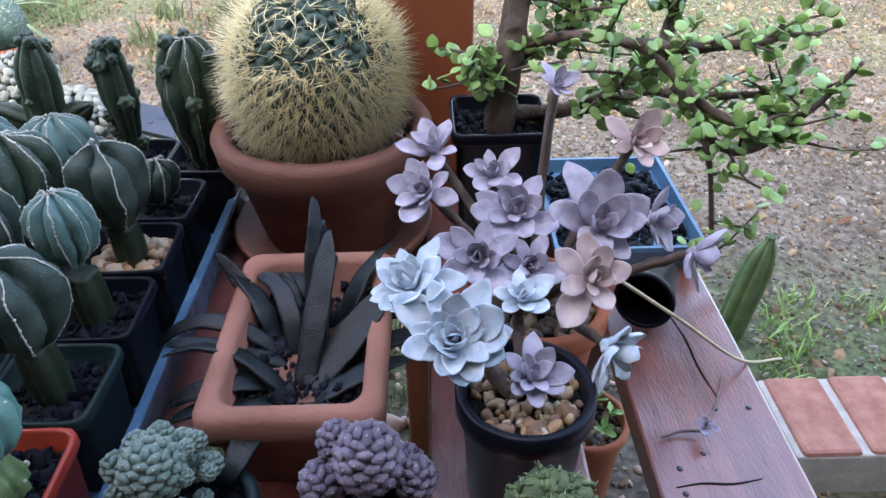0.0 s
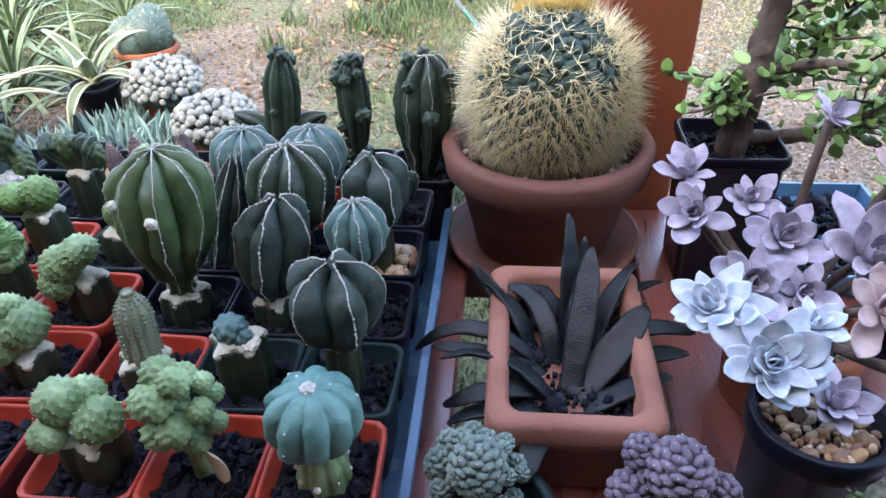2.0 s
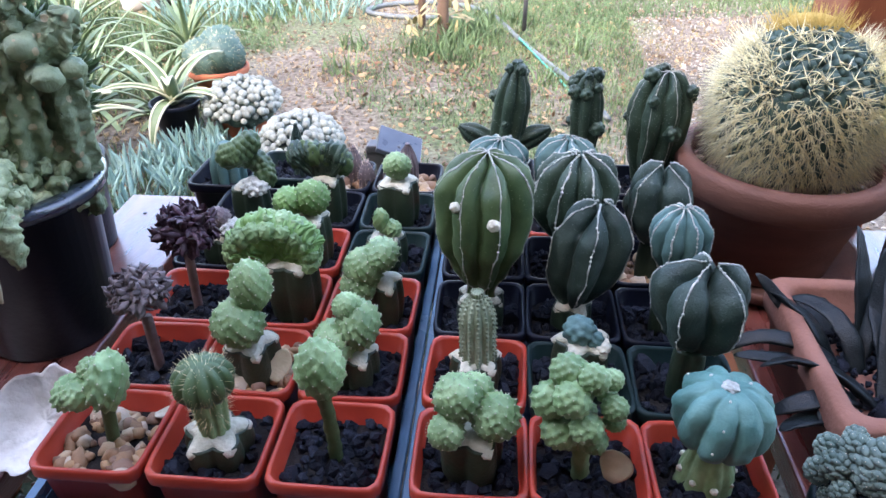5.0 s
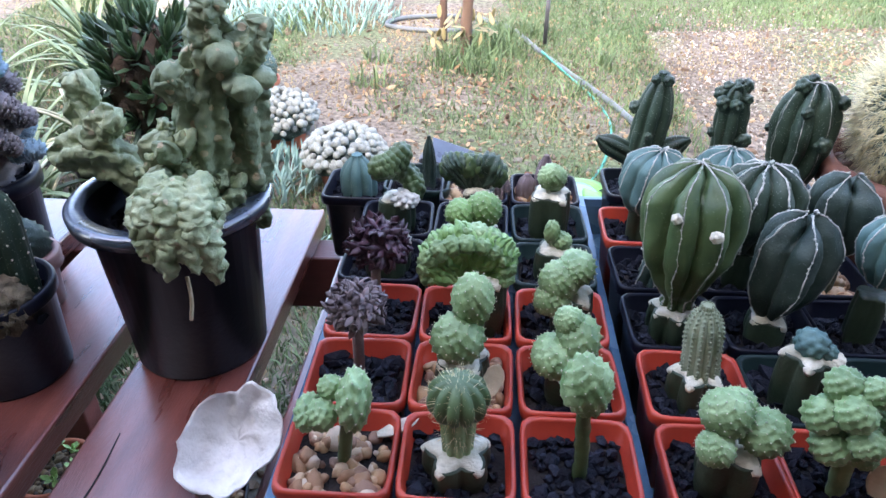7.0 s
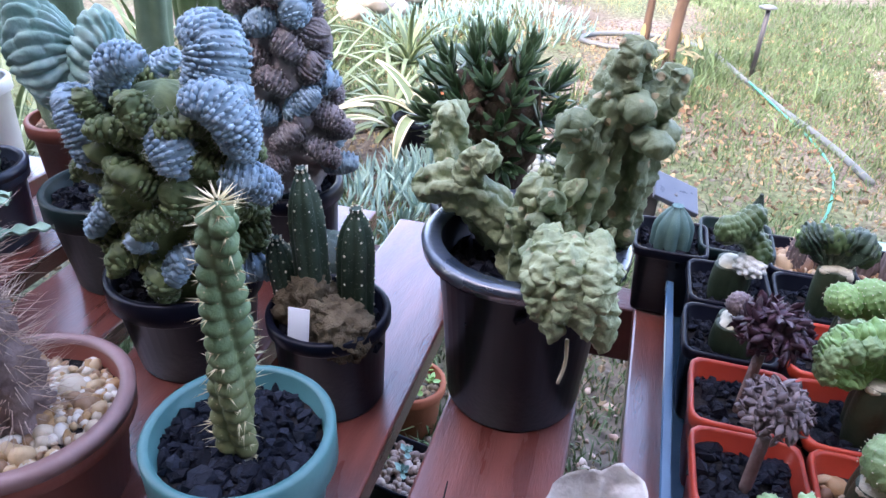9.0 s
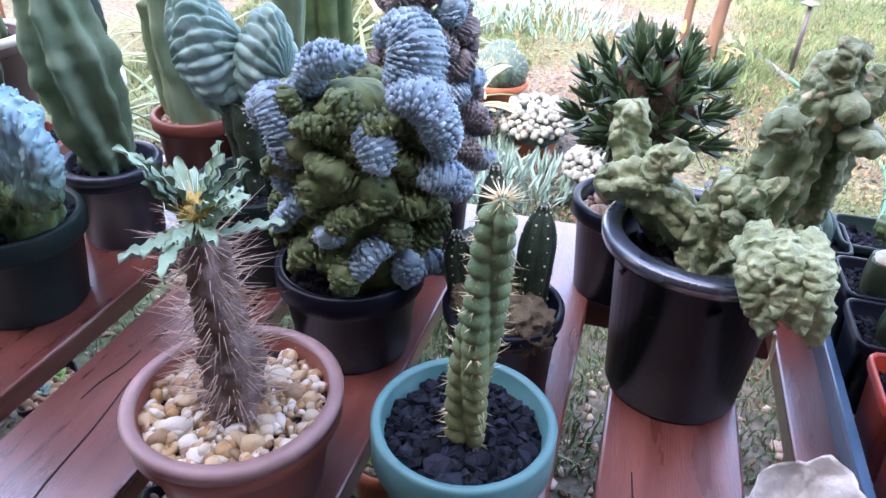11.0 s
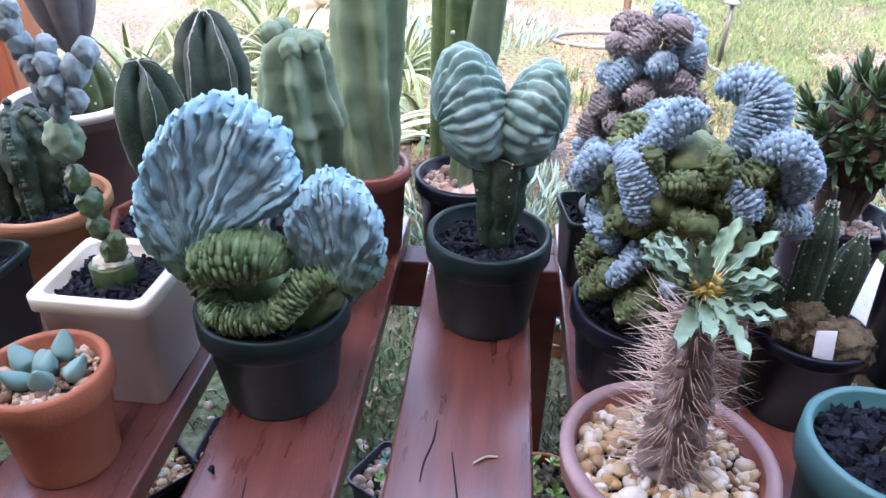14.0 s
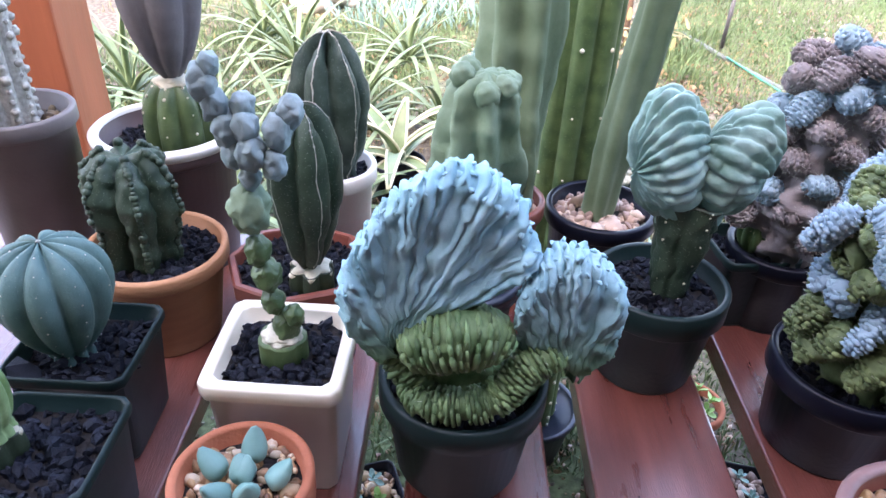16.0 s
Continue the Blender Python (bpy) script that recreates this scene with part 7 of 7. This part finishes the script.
# -- fallen rosette and its dry stem on the end plank
p = thing("fallen_rosette", (0.591, 0.3645, TOP), "tiny withered lilac rosette with dry stem on the plank", "plant cutting")
rosette(p, (0, 0, 0.012), 0.012, "lilac", (-0.2, -0.3, 0.9), 12, 0)
part("stem", tube(bend([(0, 0, 0.006), (-0.016, 0.002, 0.004), (-0.03, -0.002, 0.003)], 8), 0.0012, 6), "stem", p)
part("root", tube(bend([(0, 0, 0.004), (0.02, 0.03, 0.003), (0.035, 0.06, 0.002)], 8), 0.0006, 5), "stem", p)
single("dry_flower_stalk", tube(bend([(0.515, 0.388, 0.59), (0.57, 0.4, 0.541), (0.64, 0.43, 0.47), (0.70, 0.47, 0.43)], 24), 0.0013, 6), "dryleaf", (0, 0, 0), "thin dry stalk trailing over the plank edge", "plant stalk")

# ==== yard behind the bench
def on(x, y):
    return (x, y, float(lie(x, y)))


def rosette_plant(p, count, L, w, t, material, el0=80, el1=10, curve=-0.5, edge=None, base=0.0, twist=0.0):
    for j in range(count):
        s = j / (count - 1)
        ln = L * (0.7 + 0.4 * abs(math.sin(j * 2.7)))
        m4 = pose(0, 0, base, 0, -(el0 + (el1 - el0) * s), 137.5 * j + 20 + twist)
        lance = lambda q: (0.6 + 0.5 * np.sin(np.pi * (0.2 + 0.5 * q))) * (1 - q**2.2) ** 0.8 if q < 1 else 0.04
        lf = part("leaf", leaf(ln, w, t, curve * (0.6 + 0.8 * s), 0.5, 0.5, 14, 8, wid=lance), material, p, m=m4)
        if edge:
            for sg in (1, -1):
                s2 = np.linspace(0.03, 0.96, 14)
                pt = [(ln * q * np.cos(curve * (0.6 + 0.8 * s) * q), sg * w * 0.5 * lance(q), ln * q * np.sin(curve * (0.6 + 0.8 * s) * q) * 0.9 + 0.5 * w * 0.5 * lance(q)) for q in s2]
                part("leaf_margin", tube(pt, w * 0.09, 5), edge, lf)


p = thing("potted_agave", on(-0.925, 1.85), "variegated cream-edged agave in black nursery pot", "potted plant")
part("pot", lathe(pot_profile(0.068, 0.05, 0.11, 0.004, 0.012, 0.003, 0.015), 36), "black", p)
part("soil", lathe([(0.001, 0.1), (0.06, 0.097)], 20), "soil", p)
rosette_plant(p, 9, 0.26, 0.035, 0.006, "agave", 82, 25, -0.9, "cream_edge", 0.1)
p = thing("potted_agave", on(-1.16, 1.63), "broad cream-edged agave in black nursery pot", "potted plant")
part("pot", lathe(pot_profile(0.07, 0.055, 0.11, 0.004, 0.012, 0.003, 0.015), 36), "black", p)
part("soil", lathe([(0.001, 0.1), (0.062, 0.097)], 20), "soil", p)
rosette_plant(p, 10, 0.26, 0.04, 0.006, "agave", 82, 15, -0.8, "cream_edge", 0.1, 60)
for x, y, L, n in ((-1.32, 2.05, 0.34, 18), (-1.75, 1.9, 0.4, 20), (-1.55, 1.45, 0.36, 18), (-1.3, 1.5, 0.3, 14), (-1.95, 1.4, 0.42, 20), (-1.2, 2.6, 0.3, 14), (-1.6, 2.5, 0.36, 16), (-2.1, 2.2, 0.4, 16), (-1.05, 2.0, 0.26, 14), (-1.45, 1.75, 0.34, 16), (-1.8, 2.8, 0.36, 14)):
    p = thing("aloe", on(x, y), "spreading grey-green aloe with long narrow leaves", "plant", "aloes in the yard")
    rosette_plant(p, int(n * 2.1), L * 1.15, 0.021, 0.006, "agave", 86, 5, -0.75, None, 0.0, x * 300)

p = thing("potted_cactus", on(-0.912, 2.17), "golden barrel cacti crowded in an orange terracotta bowl", "potted plant")
part("pot", lathe(pot_profile(0.095, 0.06, 0.1, 0.005, 0.02, 0.004, 0.015), 40), "terra", p)
for x, y, z, r in ((-0.05, 0, 0.13, 0.055), (0.035, -0.02, 0.14, 0.06), (0.0, 0.05, 0.15, 0.06), (-0.02, -0.05, 0.12, 0.045)):
    b = part("body", knobby((x, y, z), r, 150, 0.1), "barrel", p)
    needles(b, (x, y, z), r, 700, 0.016, 0.0006, "straw", -0.4, "spine_coat")


def snowball(x, y, r, n):
    p = thing("potted_cactus", on(x, y), "mound of small white woolly ball cacti in terracotta pot", "potted plant", "white mounded cacti")
    part("pot", lathe(pot_profile(r * 0.72, r * 0.55, 0.09, 0.004, 0.018, 0.004, 0.012), 36), "terra", p)
    part("mound", knobby((0, 0, 0.085), r * 0.8, 60, 0.08, (1, 1, 0.62)), "greyg", p)
    v, f = BALL2
    d = fib(n)
    d = d[d[:, 2] > -0.15]
    for k, q in enumerate(d):
        s = r * (0.062 + 0.045 * abs(math.sin(k * 3.1)))
        q = q + rng.normal(0, 0.035, 3)
        key = ("ball", round(r, 2))
        if key not in SQUARE:
            SQUARE[key] = knobby((0, 0, 0), 1, 24, 0.12, sub=2).mesh("head", M["snow"] if "snow" in M else M.setdefault("snow", surface("white_speckled_wool", (0.16, 0.18, 0.16), (0.32, 0.34, 0.31), 0.9, 120, 0.3, 500, 0.1, 0, 0.2)))
        part("head", SQUARE[key], "snow", p, m=pose(q[0] * r * 0.92, q[1] * r * 0.92, 0.09 + q[2] * r * 0.62, 0, 0, k * 50) @ Matrix.Scale(s, 4))


snowball(-0.733, 1.88, 0.112, 260)
snowball(-0.5, 1.66, 0.112, 260)
snowball(-0.66, 1.05, 0.06, 120)


def tuft(name, x, y, r, n, L, w, material, label, lean=0.5, category="plant"):
    a, q = rng.uniform(0, 2 * np.pi, n), r * np.sqrt(rng.uniform(0, 1, n))
    px, py = q * np.cos(a), q * np.sin(a)
    lf = leaf(1, w / L, 0.1 * w / L * 4, 0.25, 0.3, 0.2, 6, 6)
    v, f = np.concatenate(lf.v), np.array([k for k in lf.f if len(k) == 4])
    ms = []
    for k in range(n):
        d = np.array([px[k] / r * lean + 0.25 * rng.normal(), py[k] / r * lean + 0.25 * rng.normal(), 1.0])
        b = axes_to(d, rng.uniform(0, 6.3))
        rot = np.stack([b[:, 2], b[:, 0], b[:, 1]], 1)
        ms.append(np.c_[rot * L * rng.uniform(0.6, 1.2), (px[k], py[k], float(lie(x + px[k], y + py[k]) - lie(x, y)))])
    single(name, Geo().copies(v, f, np.array(ms)), material, on(x, y), label, category, kind="stuff")


for x, y, r, n in ((-0.74, 1.66, 0.16, 220), (-0.95, 1.5, 0.17, 240), (-0.86, 1.75, 0.12, 140), (-0.9, 3.3, 0.35, 300), (-1.3, 3.2, 0.3, 240), (-0.6, 1.25, 0.12, 120), (-0.82, 1.15, 0.15, 160)):
    tuft("finger_leaf_groundcover", x, y, r, n, 0.075, 0.011, "bluefoliage", "clump of upright glaucous finger-like leaves")

p = thing("broad_leaf_weed", on(0.13, 1.38), "low weed with broad bright green leaves", "plant")
for j in range(6):
    part("leaf", leaf(0.13, 0.075, 0.003, -0.4, 0.2, 0.2, 10, 8), "bigleaf" if j % 2 == 0 else "bluefoliage", p, m=pose(0, 0, 0.1 + 0.012 * j, 0, -18 - 4 * j, 62 * j))
part("stem", tube(bend([(0, 0, 0), (0.01, 0, 0.08), (0, 0, 0.16)], 8), 0.006, 7), "mid", p)

# -- solar lamp
p = thing("solar_garden_lamp", on(-0.262, 1.455), "black solar garden lamp with tilted panel on a stake", "lamp")
part("stake", tube([(0, 0, -0.02), (0, 0, 0.15)], 0.008, 8), "metal", p)
part("bracket", box(-0.022, 0.022, -0.014, 0.014, 0.08, 0.185, 0.003), "metal", p, smooth=False)
part("arm", box(-0.018, 0.06, -0.02, 0.02, 0.172, 0.19, 0.003), "metal", p, smooth=False)
part("solar_panel", box(-0.052, 0.052, -0.045, 0.045, -0.006, 0.006, 0.002), "panel", p, "blue-grey solar panel", smooth=False, m=pose(0.055, 0, 0.185, 14, 22, 8))

# -- hose, twine, stake and young tree
def trail(name, pts, r, material, label, category):
    c = bend([(x, y, float(lie(x, y)) + r * 0.9 + dz) for x, y, dz in pts], 60)
    single(name, tube(c, r, 10), material, (0, 0, 0), label, category)


trail("garden_hose", [(0.35, 2.05, 0), (0.29, 2.3, 0), (0.18, 2.6, 0), (0.08, 2.85, 0), (-0.05, 3.2, 0), (-0.25, 3.38, 0), (-0.5, 3.32, 0), (-0.6, 3.17, 0), (-0.45, 3.1, 0), (-0.2, 3.12, 0)], 0.011, "hose", "grey-green rubber garden hose looped on the ground", "hose")
trail("green_twine", [(0.08, 2.82, 0.02), (0.16, 2.6, 0.01), (0.24, 2.35, 0), (0.26, 2.1, 0), (0.21, 1.85, 0), (0.15, 1.7, 0)], 0.004, "green_hose", "bright green plastic twine lying on the grass", "twine")
trail("blue_hose", [(0.5, 1.3, 0), (0.46, 1.15, 0), (0.52, 0.98, 0), (0.62, 0.9, 0)], 0.008, "blue", "thin light blue hose on the ground", "hose")
p = thing("sprinkler_stake", on(0.1, 2.96), "slim grey metal stake with a flat disc top", "garden stake")
part("rod", tube([(0, 0, -0.02), (0.004, 0, 0.26)], 0.009, 8), "metal", p)
part("disc", lathe([(0.001, 0.26), (0.03, 0.261), (0.034, 0.266), (0.02, 0.272), (0.001, 0.273)], 20), "hose", p)
p = thing("young_tree", on(-0.27, 2.85), "young tree with two slim bare brown stems", "tree")
YB = surface("smooth_brown_bark", (0.07, 0.045, 0.032), (0.13, 0.085, 0.06), 0.8, 20, 0.4, 120, 0.2, stretch=(1, 1, 0.3))
M["youngbark"] = YB
part("trunk", tube(bend([(0.04, -0.05, -0.03), (0.06, -0.05, 0.3), (0.14, -0.02, 0.8), (0.2, 0.02, 1.6)], 30), np.linspace(0.024, 0.014, 31), 10, bumps=0.06), "youngbark", p)
part("trunk", tube(bend([(-0.055, 0.08, -0.03), (-0.05, 0.08, 0.3), (-0.02, 0.08, 0.8), (-0.04, 0.1, 1.6)], 30), np.linspace(0.017, 0.011, 31), 10, bumps=0.06), "youngbark", p)
part("branch", tube(bend([(0.06, -0.05, 0.25), (-0.05, -0.06, 0.42), (-0.16, -0.02, 0.52)], 14), np.linspace(0.006, 0.003, 15), 7), "youngbark", p)
# straw colour on these leaves stands in for warm sunlight at the tree's foot
lfm = leaf(0.055, 0.022, 0.001, 0.1, 0.3, 0.2, 8, 6).mesh("leaf", M["dry_grass"])
for j in range(40):
    part("leaf", lfm, "dry_grass", p, "narrow leaf coloured straw yellow as if sunlit" if j == 0 else "", m=pose(0.03 + 0.12 * math.sin(j * 2.2), 0.05 * math.cos(j * 1.7) - 0.05, 0.015 + 0.11 * abs(math.sin(j * 1.3)), 0, -20 + 60 * math.sin(j), 137 * j))

# -- field stones, far pots
for k in range(18):
    r = 0.06 + 0.045 * abs(math.sin(k * 2.7))
    x, y, z = -1.64 + 0.17 * math.sin(k * 2.399) * (1 - k / 45), 3.5 + 0.25 * math.cos(k * 2.399), 0.045 * (k // 5)
    s = single("field_stone", knobby((0, 0, 0), r, 9, 0.1, (1.2, 1, 0.6), sub=3), "rock", (x, y, float(lie(x, y)) + z + 0.03), "rounded pale field stone in a loose pile", "stone", group="pile of field stones", turn=40 * k)
p = thing("finger_cactus", on(0.9, 0.93), "upright ribbed green finger cactus on the ground", "cactus")
g, cr = ribbed(0.24, 0.026, 7, 0.2, lambda v: np.clip(1.02 - v**9, 0.3, 1), 26, 8, 0.7, (0, 0, -0.01), (0.03, 0))
part("stem", g, "mid", p)
p = thing("columnar_cactus", on(-0.873, 0.82), "tall dark green ribbed column cactus in navy pot on the ground", "cactus")
part("pot", lathe(pot_profile(0.075, 0.06, 0.1, 0.004, 0.012, 0.003, 0.012), 36), "navy", p)
g, cr = ribbed(1.05, 0.042, 7, 0.28, lambda v: np.clip(1.0 - v**14 * 0.5, 0.3, 1), 40, 8, 0.6, (0, 0, 0.085))
part("stem", g, "mid", p)
part("areole_dots", crest_dots(cr, 0.003, 2, 1), "callus", p, kind="stuff")

# -- pots under the bench, seen between the planks
for k, (x, y, ma, gr) in enumerate(((-1.2, 0.66, "black", "pink_stone"), (-1.12, 0.64, "black", "tan_stone"), (-1.15, 0.55, "black", "tan_stone"), (-0.945, 0.62, "navy", "pink_stone"), (-0.57, 0.68, "black", "pink_stone"), (-0.49, 0.58, "black", "tan_stone"),
                                     (-0.95, 0.45, "black", "pink_stone"), (-1.3, 0.6, "black", "tan_stone"), (-0.76, 0.5, "black", "pink_stone"), (-0.29, 0.62, "black", "tan_stone"), (-0.42, 0.45, "black", "pink_stone"), (-0.9, 0.34, "black", "tan_stone"), (-0.95, 0.24, "black", "pink_stone"), (-0.6, 0.34, "navy", "pink_stone"), (-1.1, 0.25, "black", "tan_stone"))):
    p = square_pot("potted_succulent", (x, y, float(lie(x, y))), 0.05, 0.085, ma, "tiny rosettes in a square pot on the ground", gr, 0.0045, turn=20 * k, group="pots under the bench")
    for j in range(3):
        rosette(p, (0.022 * math.cos(j * 2.1 + k), 0.022 * math.sin(j * 2.1 + k), 0.088), 0.02, "bluefoliage" if (j + k) % 3 else "jade", (0.1, -0.2, 1), 9, k * 40 + j)
p = thing("plant_tag", (-1.149, 0.64, 0.085), "small bright green plastic tag standing in a pot", "plant tag")
M["green_tag"] = surface("bright_green_plastic", (0.06, 0.42, 0.12), (0.09, 0.5, 0.16), 0.45, 20, 0.05, 200)
part("blade", box(-0.004, 0.004, -0.0006, 0.0006, 0, 0.06, 0.0003), "green_tag", p, smooth=False, m=pose(0, 0, 0, 20, 12, 0))
for x, y, z in ((-0.72, 0.62, 0.1), (-0.60, 0.84, 0.1), (0.60, 0.66, 0.14)):
    p = round_pot("potted_succulent", (x, y, float(lie(x, y))), 0.055, 0.042, z, "terra", "sprawling green succulent in terracotta pot on the ground", "litter", 0.004)
    for j in range(6):
        rosette(p, (0.03 * math.cos(j * 1.05), 0.03 * math.sin(j * 1.05), z + 0.005), 0.022, "jade", (0.4 * math.cos(j * 1.05), 0.4 * math.sin(j * 1.05), 0.8), 8, j * 30)

# -- ground cover
def blades(n, xr, yr, hmin, hmax, width, keep):
    x, y = rng.uniform(*xr, n), rng.uniform(*yr, n)
    ok = np.array([keep(a, b) for a, b in zip(x, y)])
    x, y = x[ok], y[ok]
    k = len(x)
    h, a, l = rng.uniform(hmin, hmax, k), rng.uniform(0, 2 * np.pi, k), rng.uniform(0.1, 0.9, k)
    b = rng.uniform(0, 2 * np.pi, k)
    z = lie(x, y) - 0.004
    w = np.stack([np.cos(a), np.sin(a), 0 * a], 1) * width * rng.uniform(0.6, 1.3, (k, 1))
    d = np.stack([np.cos(b) * l, np.sin(b) * l, 1 + 0 * a], 1) * h[:, None]
    p0 = np.stack([x, y, z], 1)
    mid = p0 + d * 0.55 * np.array([0.6, 0.6, 1])
    tip = p0 + d * np.array([1.2, 1.2, 0.9])
    v = np.stack([p0 - w, p0 + w, mid + w * 0.8, mid - w * 0.8, tip], 1).reshape(-1, 3)
    i = np.arange(k)[:, None] * 5
    f = np.concatenate([i + np.array([[0, 1, 2]]), i + np.array([[0, 2, 3]]), i + np.array([[3, 2, 4]])])
    return Geo().add(v, f.tolist())


def turf(x, y):
    n = noise.noise(Vector((x * 0.9 + 3, y * 0.9, 0))) + 0.5 * noise.noise(Vector((x * 3, y * 3, 4)))
    bare = 0.9 if x > 0.55 and y < 3.2 else 0.0
    path = 0.8 * math.exp(-((x + 0.75 - 0.25 * (y - 2.6)) ** 2) / 0.08) if 2.2 < y < 4.5 else 0.0
    return n > -0.12 + bare + path - 0.15 * (y > 4) + rng.uniform(-0.25, 0.25)


single("grass", blades(170000, (-2.4, 2.2), (0.75, 4.2), 0.012, 0.045, 0.002, turf), "grass", (0, 0, 0), "short patchy green lawn grass", "grass", kind="stuff")
single("grass", blades(40000, (-4, 5), (4.0, 8.0), 0.02, 0.05, 0.0035, turf), "grass", (0, 0, 0), "pale green lawn further off", "grass", kind="stuff")
single("dry_grass", blades(42000, (-2.6, 3.2), (0.75, 5.5), 0.012, 0.04, 0.0014, lambda x, y: noise.noise(Vector((x * 1.6, y * 1.6, 9))) > -0.1 + 0.25 * (x > 0.55)), "dry_grass", (0, 0, 0), "thin dry straw among the grass", "grass", kind="stuff")
single("long_grass", blades(5200, (-1.9, 0.6), (0.7, 1.5), 0.04, 0.1, 0.0022, lambda x, y: noise.noise(Vector((x * 2.5, y * 2.5, 2))) > -0.05), "grass", (0, 0, 0), "longer green grass along the bench", "grass", kind="stuff")
single("weed_clump", blades(5200, (-0.75, 0.35), (2.2, 3.15), 0.03, 0.13, 0.0028, lambda x, y: noise.noise(Vector((x * 4, y * 4, 7))) > 0.1 + 0.9 * ((x + 0.2) ** 2 + (y - 2.72) ** 2)), "grass", (0, 0, 0), "tall tufted weeds round the young tree", "grass", kind="stuff")
single("edge_weed", blades(1500, (0.7, 1.5), (0.78, 1.05), 0.015, 0.05, 0.0022, lambda x, y: noise.noise(Vector((x * 6, y * 6, 2))) > 0), "jade", (0, 0, 0), "small green weeds along the brick edge", "weeds", kind="stuff")
k = 30000
x, y = rng.uniform(-1.9, 3.0, k), rng.uniform(0.1, 3.6, k)
single("leaf_litter", stones(np.c_[x, y, lie(x, y) + 0.001], 0.0036, 0.45, 0.3), "litter", (0, 0, 0), "scattered bark chips, grit and leaf litter", "litter", smooth=False, kind="stuff")
M["grit"] = pebbles("grey_brown_grit", [(0.16, 0.145, 0.13), (0.09, 0.08, 0.07), (0.27, 0.25, 0.22), (0.12, 0.1, 0.085), (0.34, 0.32, 0.29)], 0.9)
M["fallen"] = pebbles("brown_fallen_leaf", [(0.16, 0.085, 0.045), (0.22, 0.14, 0.07), (0.1, 0.06, 0.035), (0.28, 0.2, 0.11), (0.15, 0.11, 0.075)], 0.8)
lf = leaf(0.03, 0.014, 0.0012, 0.3, 0.3, 0.4, 6, 6)
ms = []
for k in range(700):
    near = k < 360
    x, y = (rng.normal(-0.15, 0.3), rng.normal(2.3, 0.28)) if near else (rng.uniform(-1.6, 2.6), rng.uniform(0.9, 4.2))
    a = np.array(pose(0, 0, 0, rng.normal(0, 18), rng.normal(0, 18), rng.uniform(0, 360)).to_3x3()) * rng.uniform(0.5, 1.2)
    ms.append(np.c_[a, (x, y, float(lie(x, y)) + 0.008)])
single("fallen_leaves", Geo().copies(np.concatenate(lf.v), np.array([q for q in lf.f if len(q) == 4]), np.array(ms)), "fallen", (0, 0, 0), "dry brown leaves scattered over the grass", "fallen leaves", kind="stuff")
k = 40000
x, y = rng.uniform(0.55, 3.2, k), rng.uniform(0.8, 3.6, k)
single("yard_grit", stones(np.c_[x, y, lie(x, y) + 0.001], 0.0023, 0.5, 0.3), "grit", (0, 0, 0), "coarse grey-brown grit on bare earth", "gravel", smooth=False, kind="stuff")
k = 1500
x, y = rng.uniform(-1.6, 0.7, k), rng.uniform(0.15, 1.0, k)
single("loose_gravel", stones(np.c_[x, y, lie(x, y) + 0.003], 0.006, 0.35, 0.25), "pink_stone", (0, 0, 0), "loose pinkish gravel under the bench", "gravel", kind="stuff")
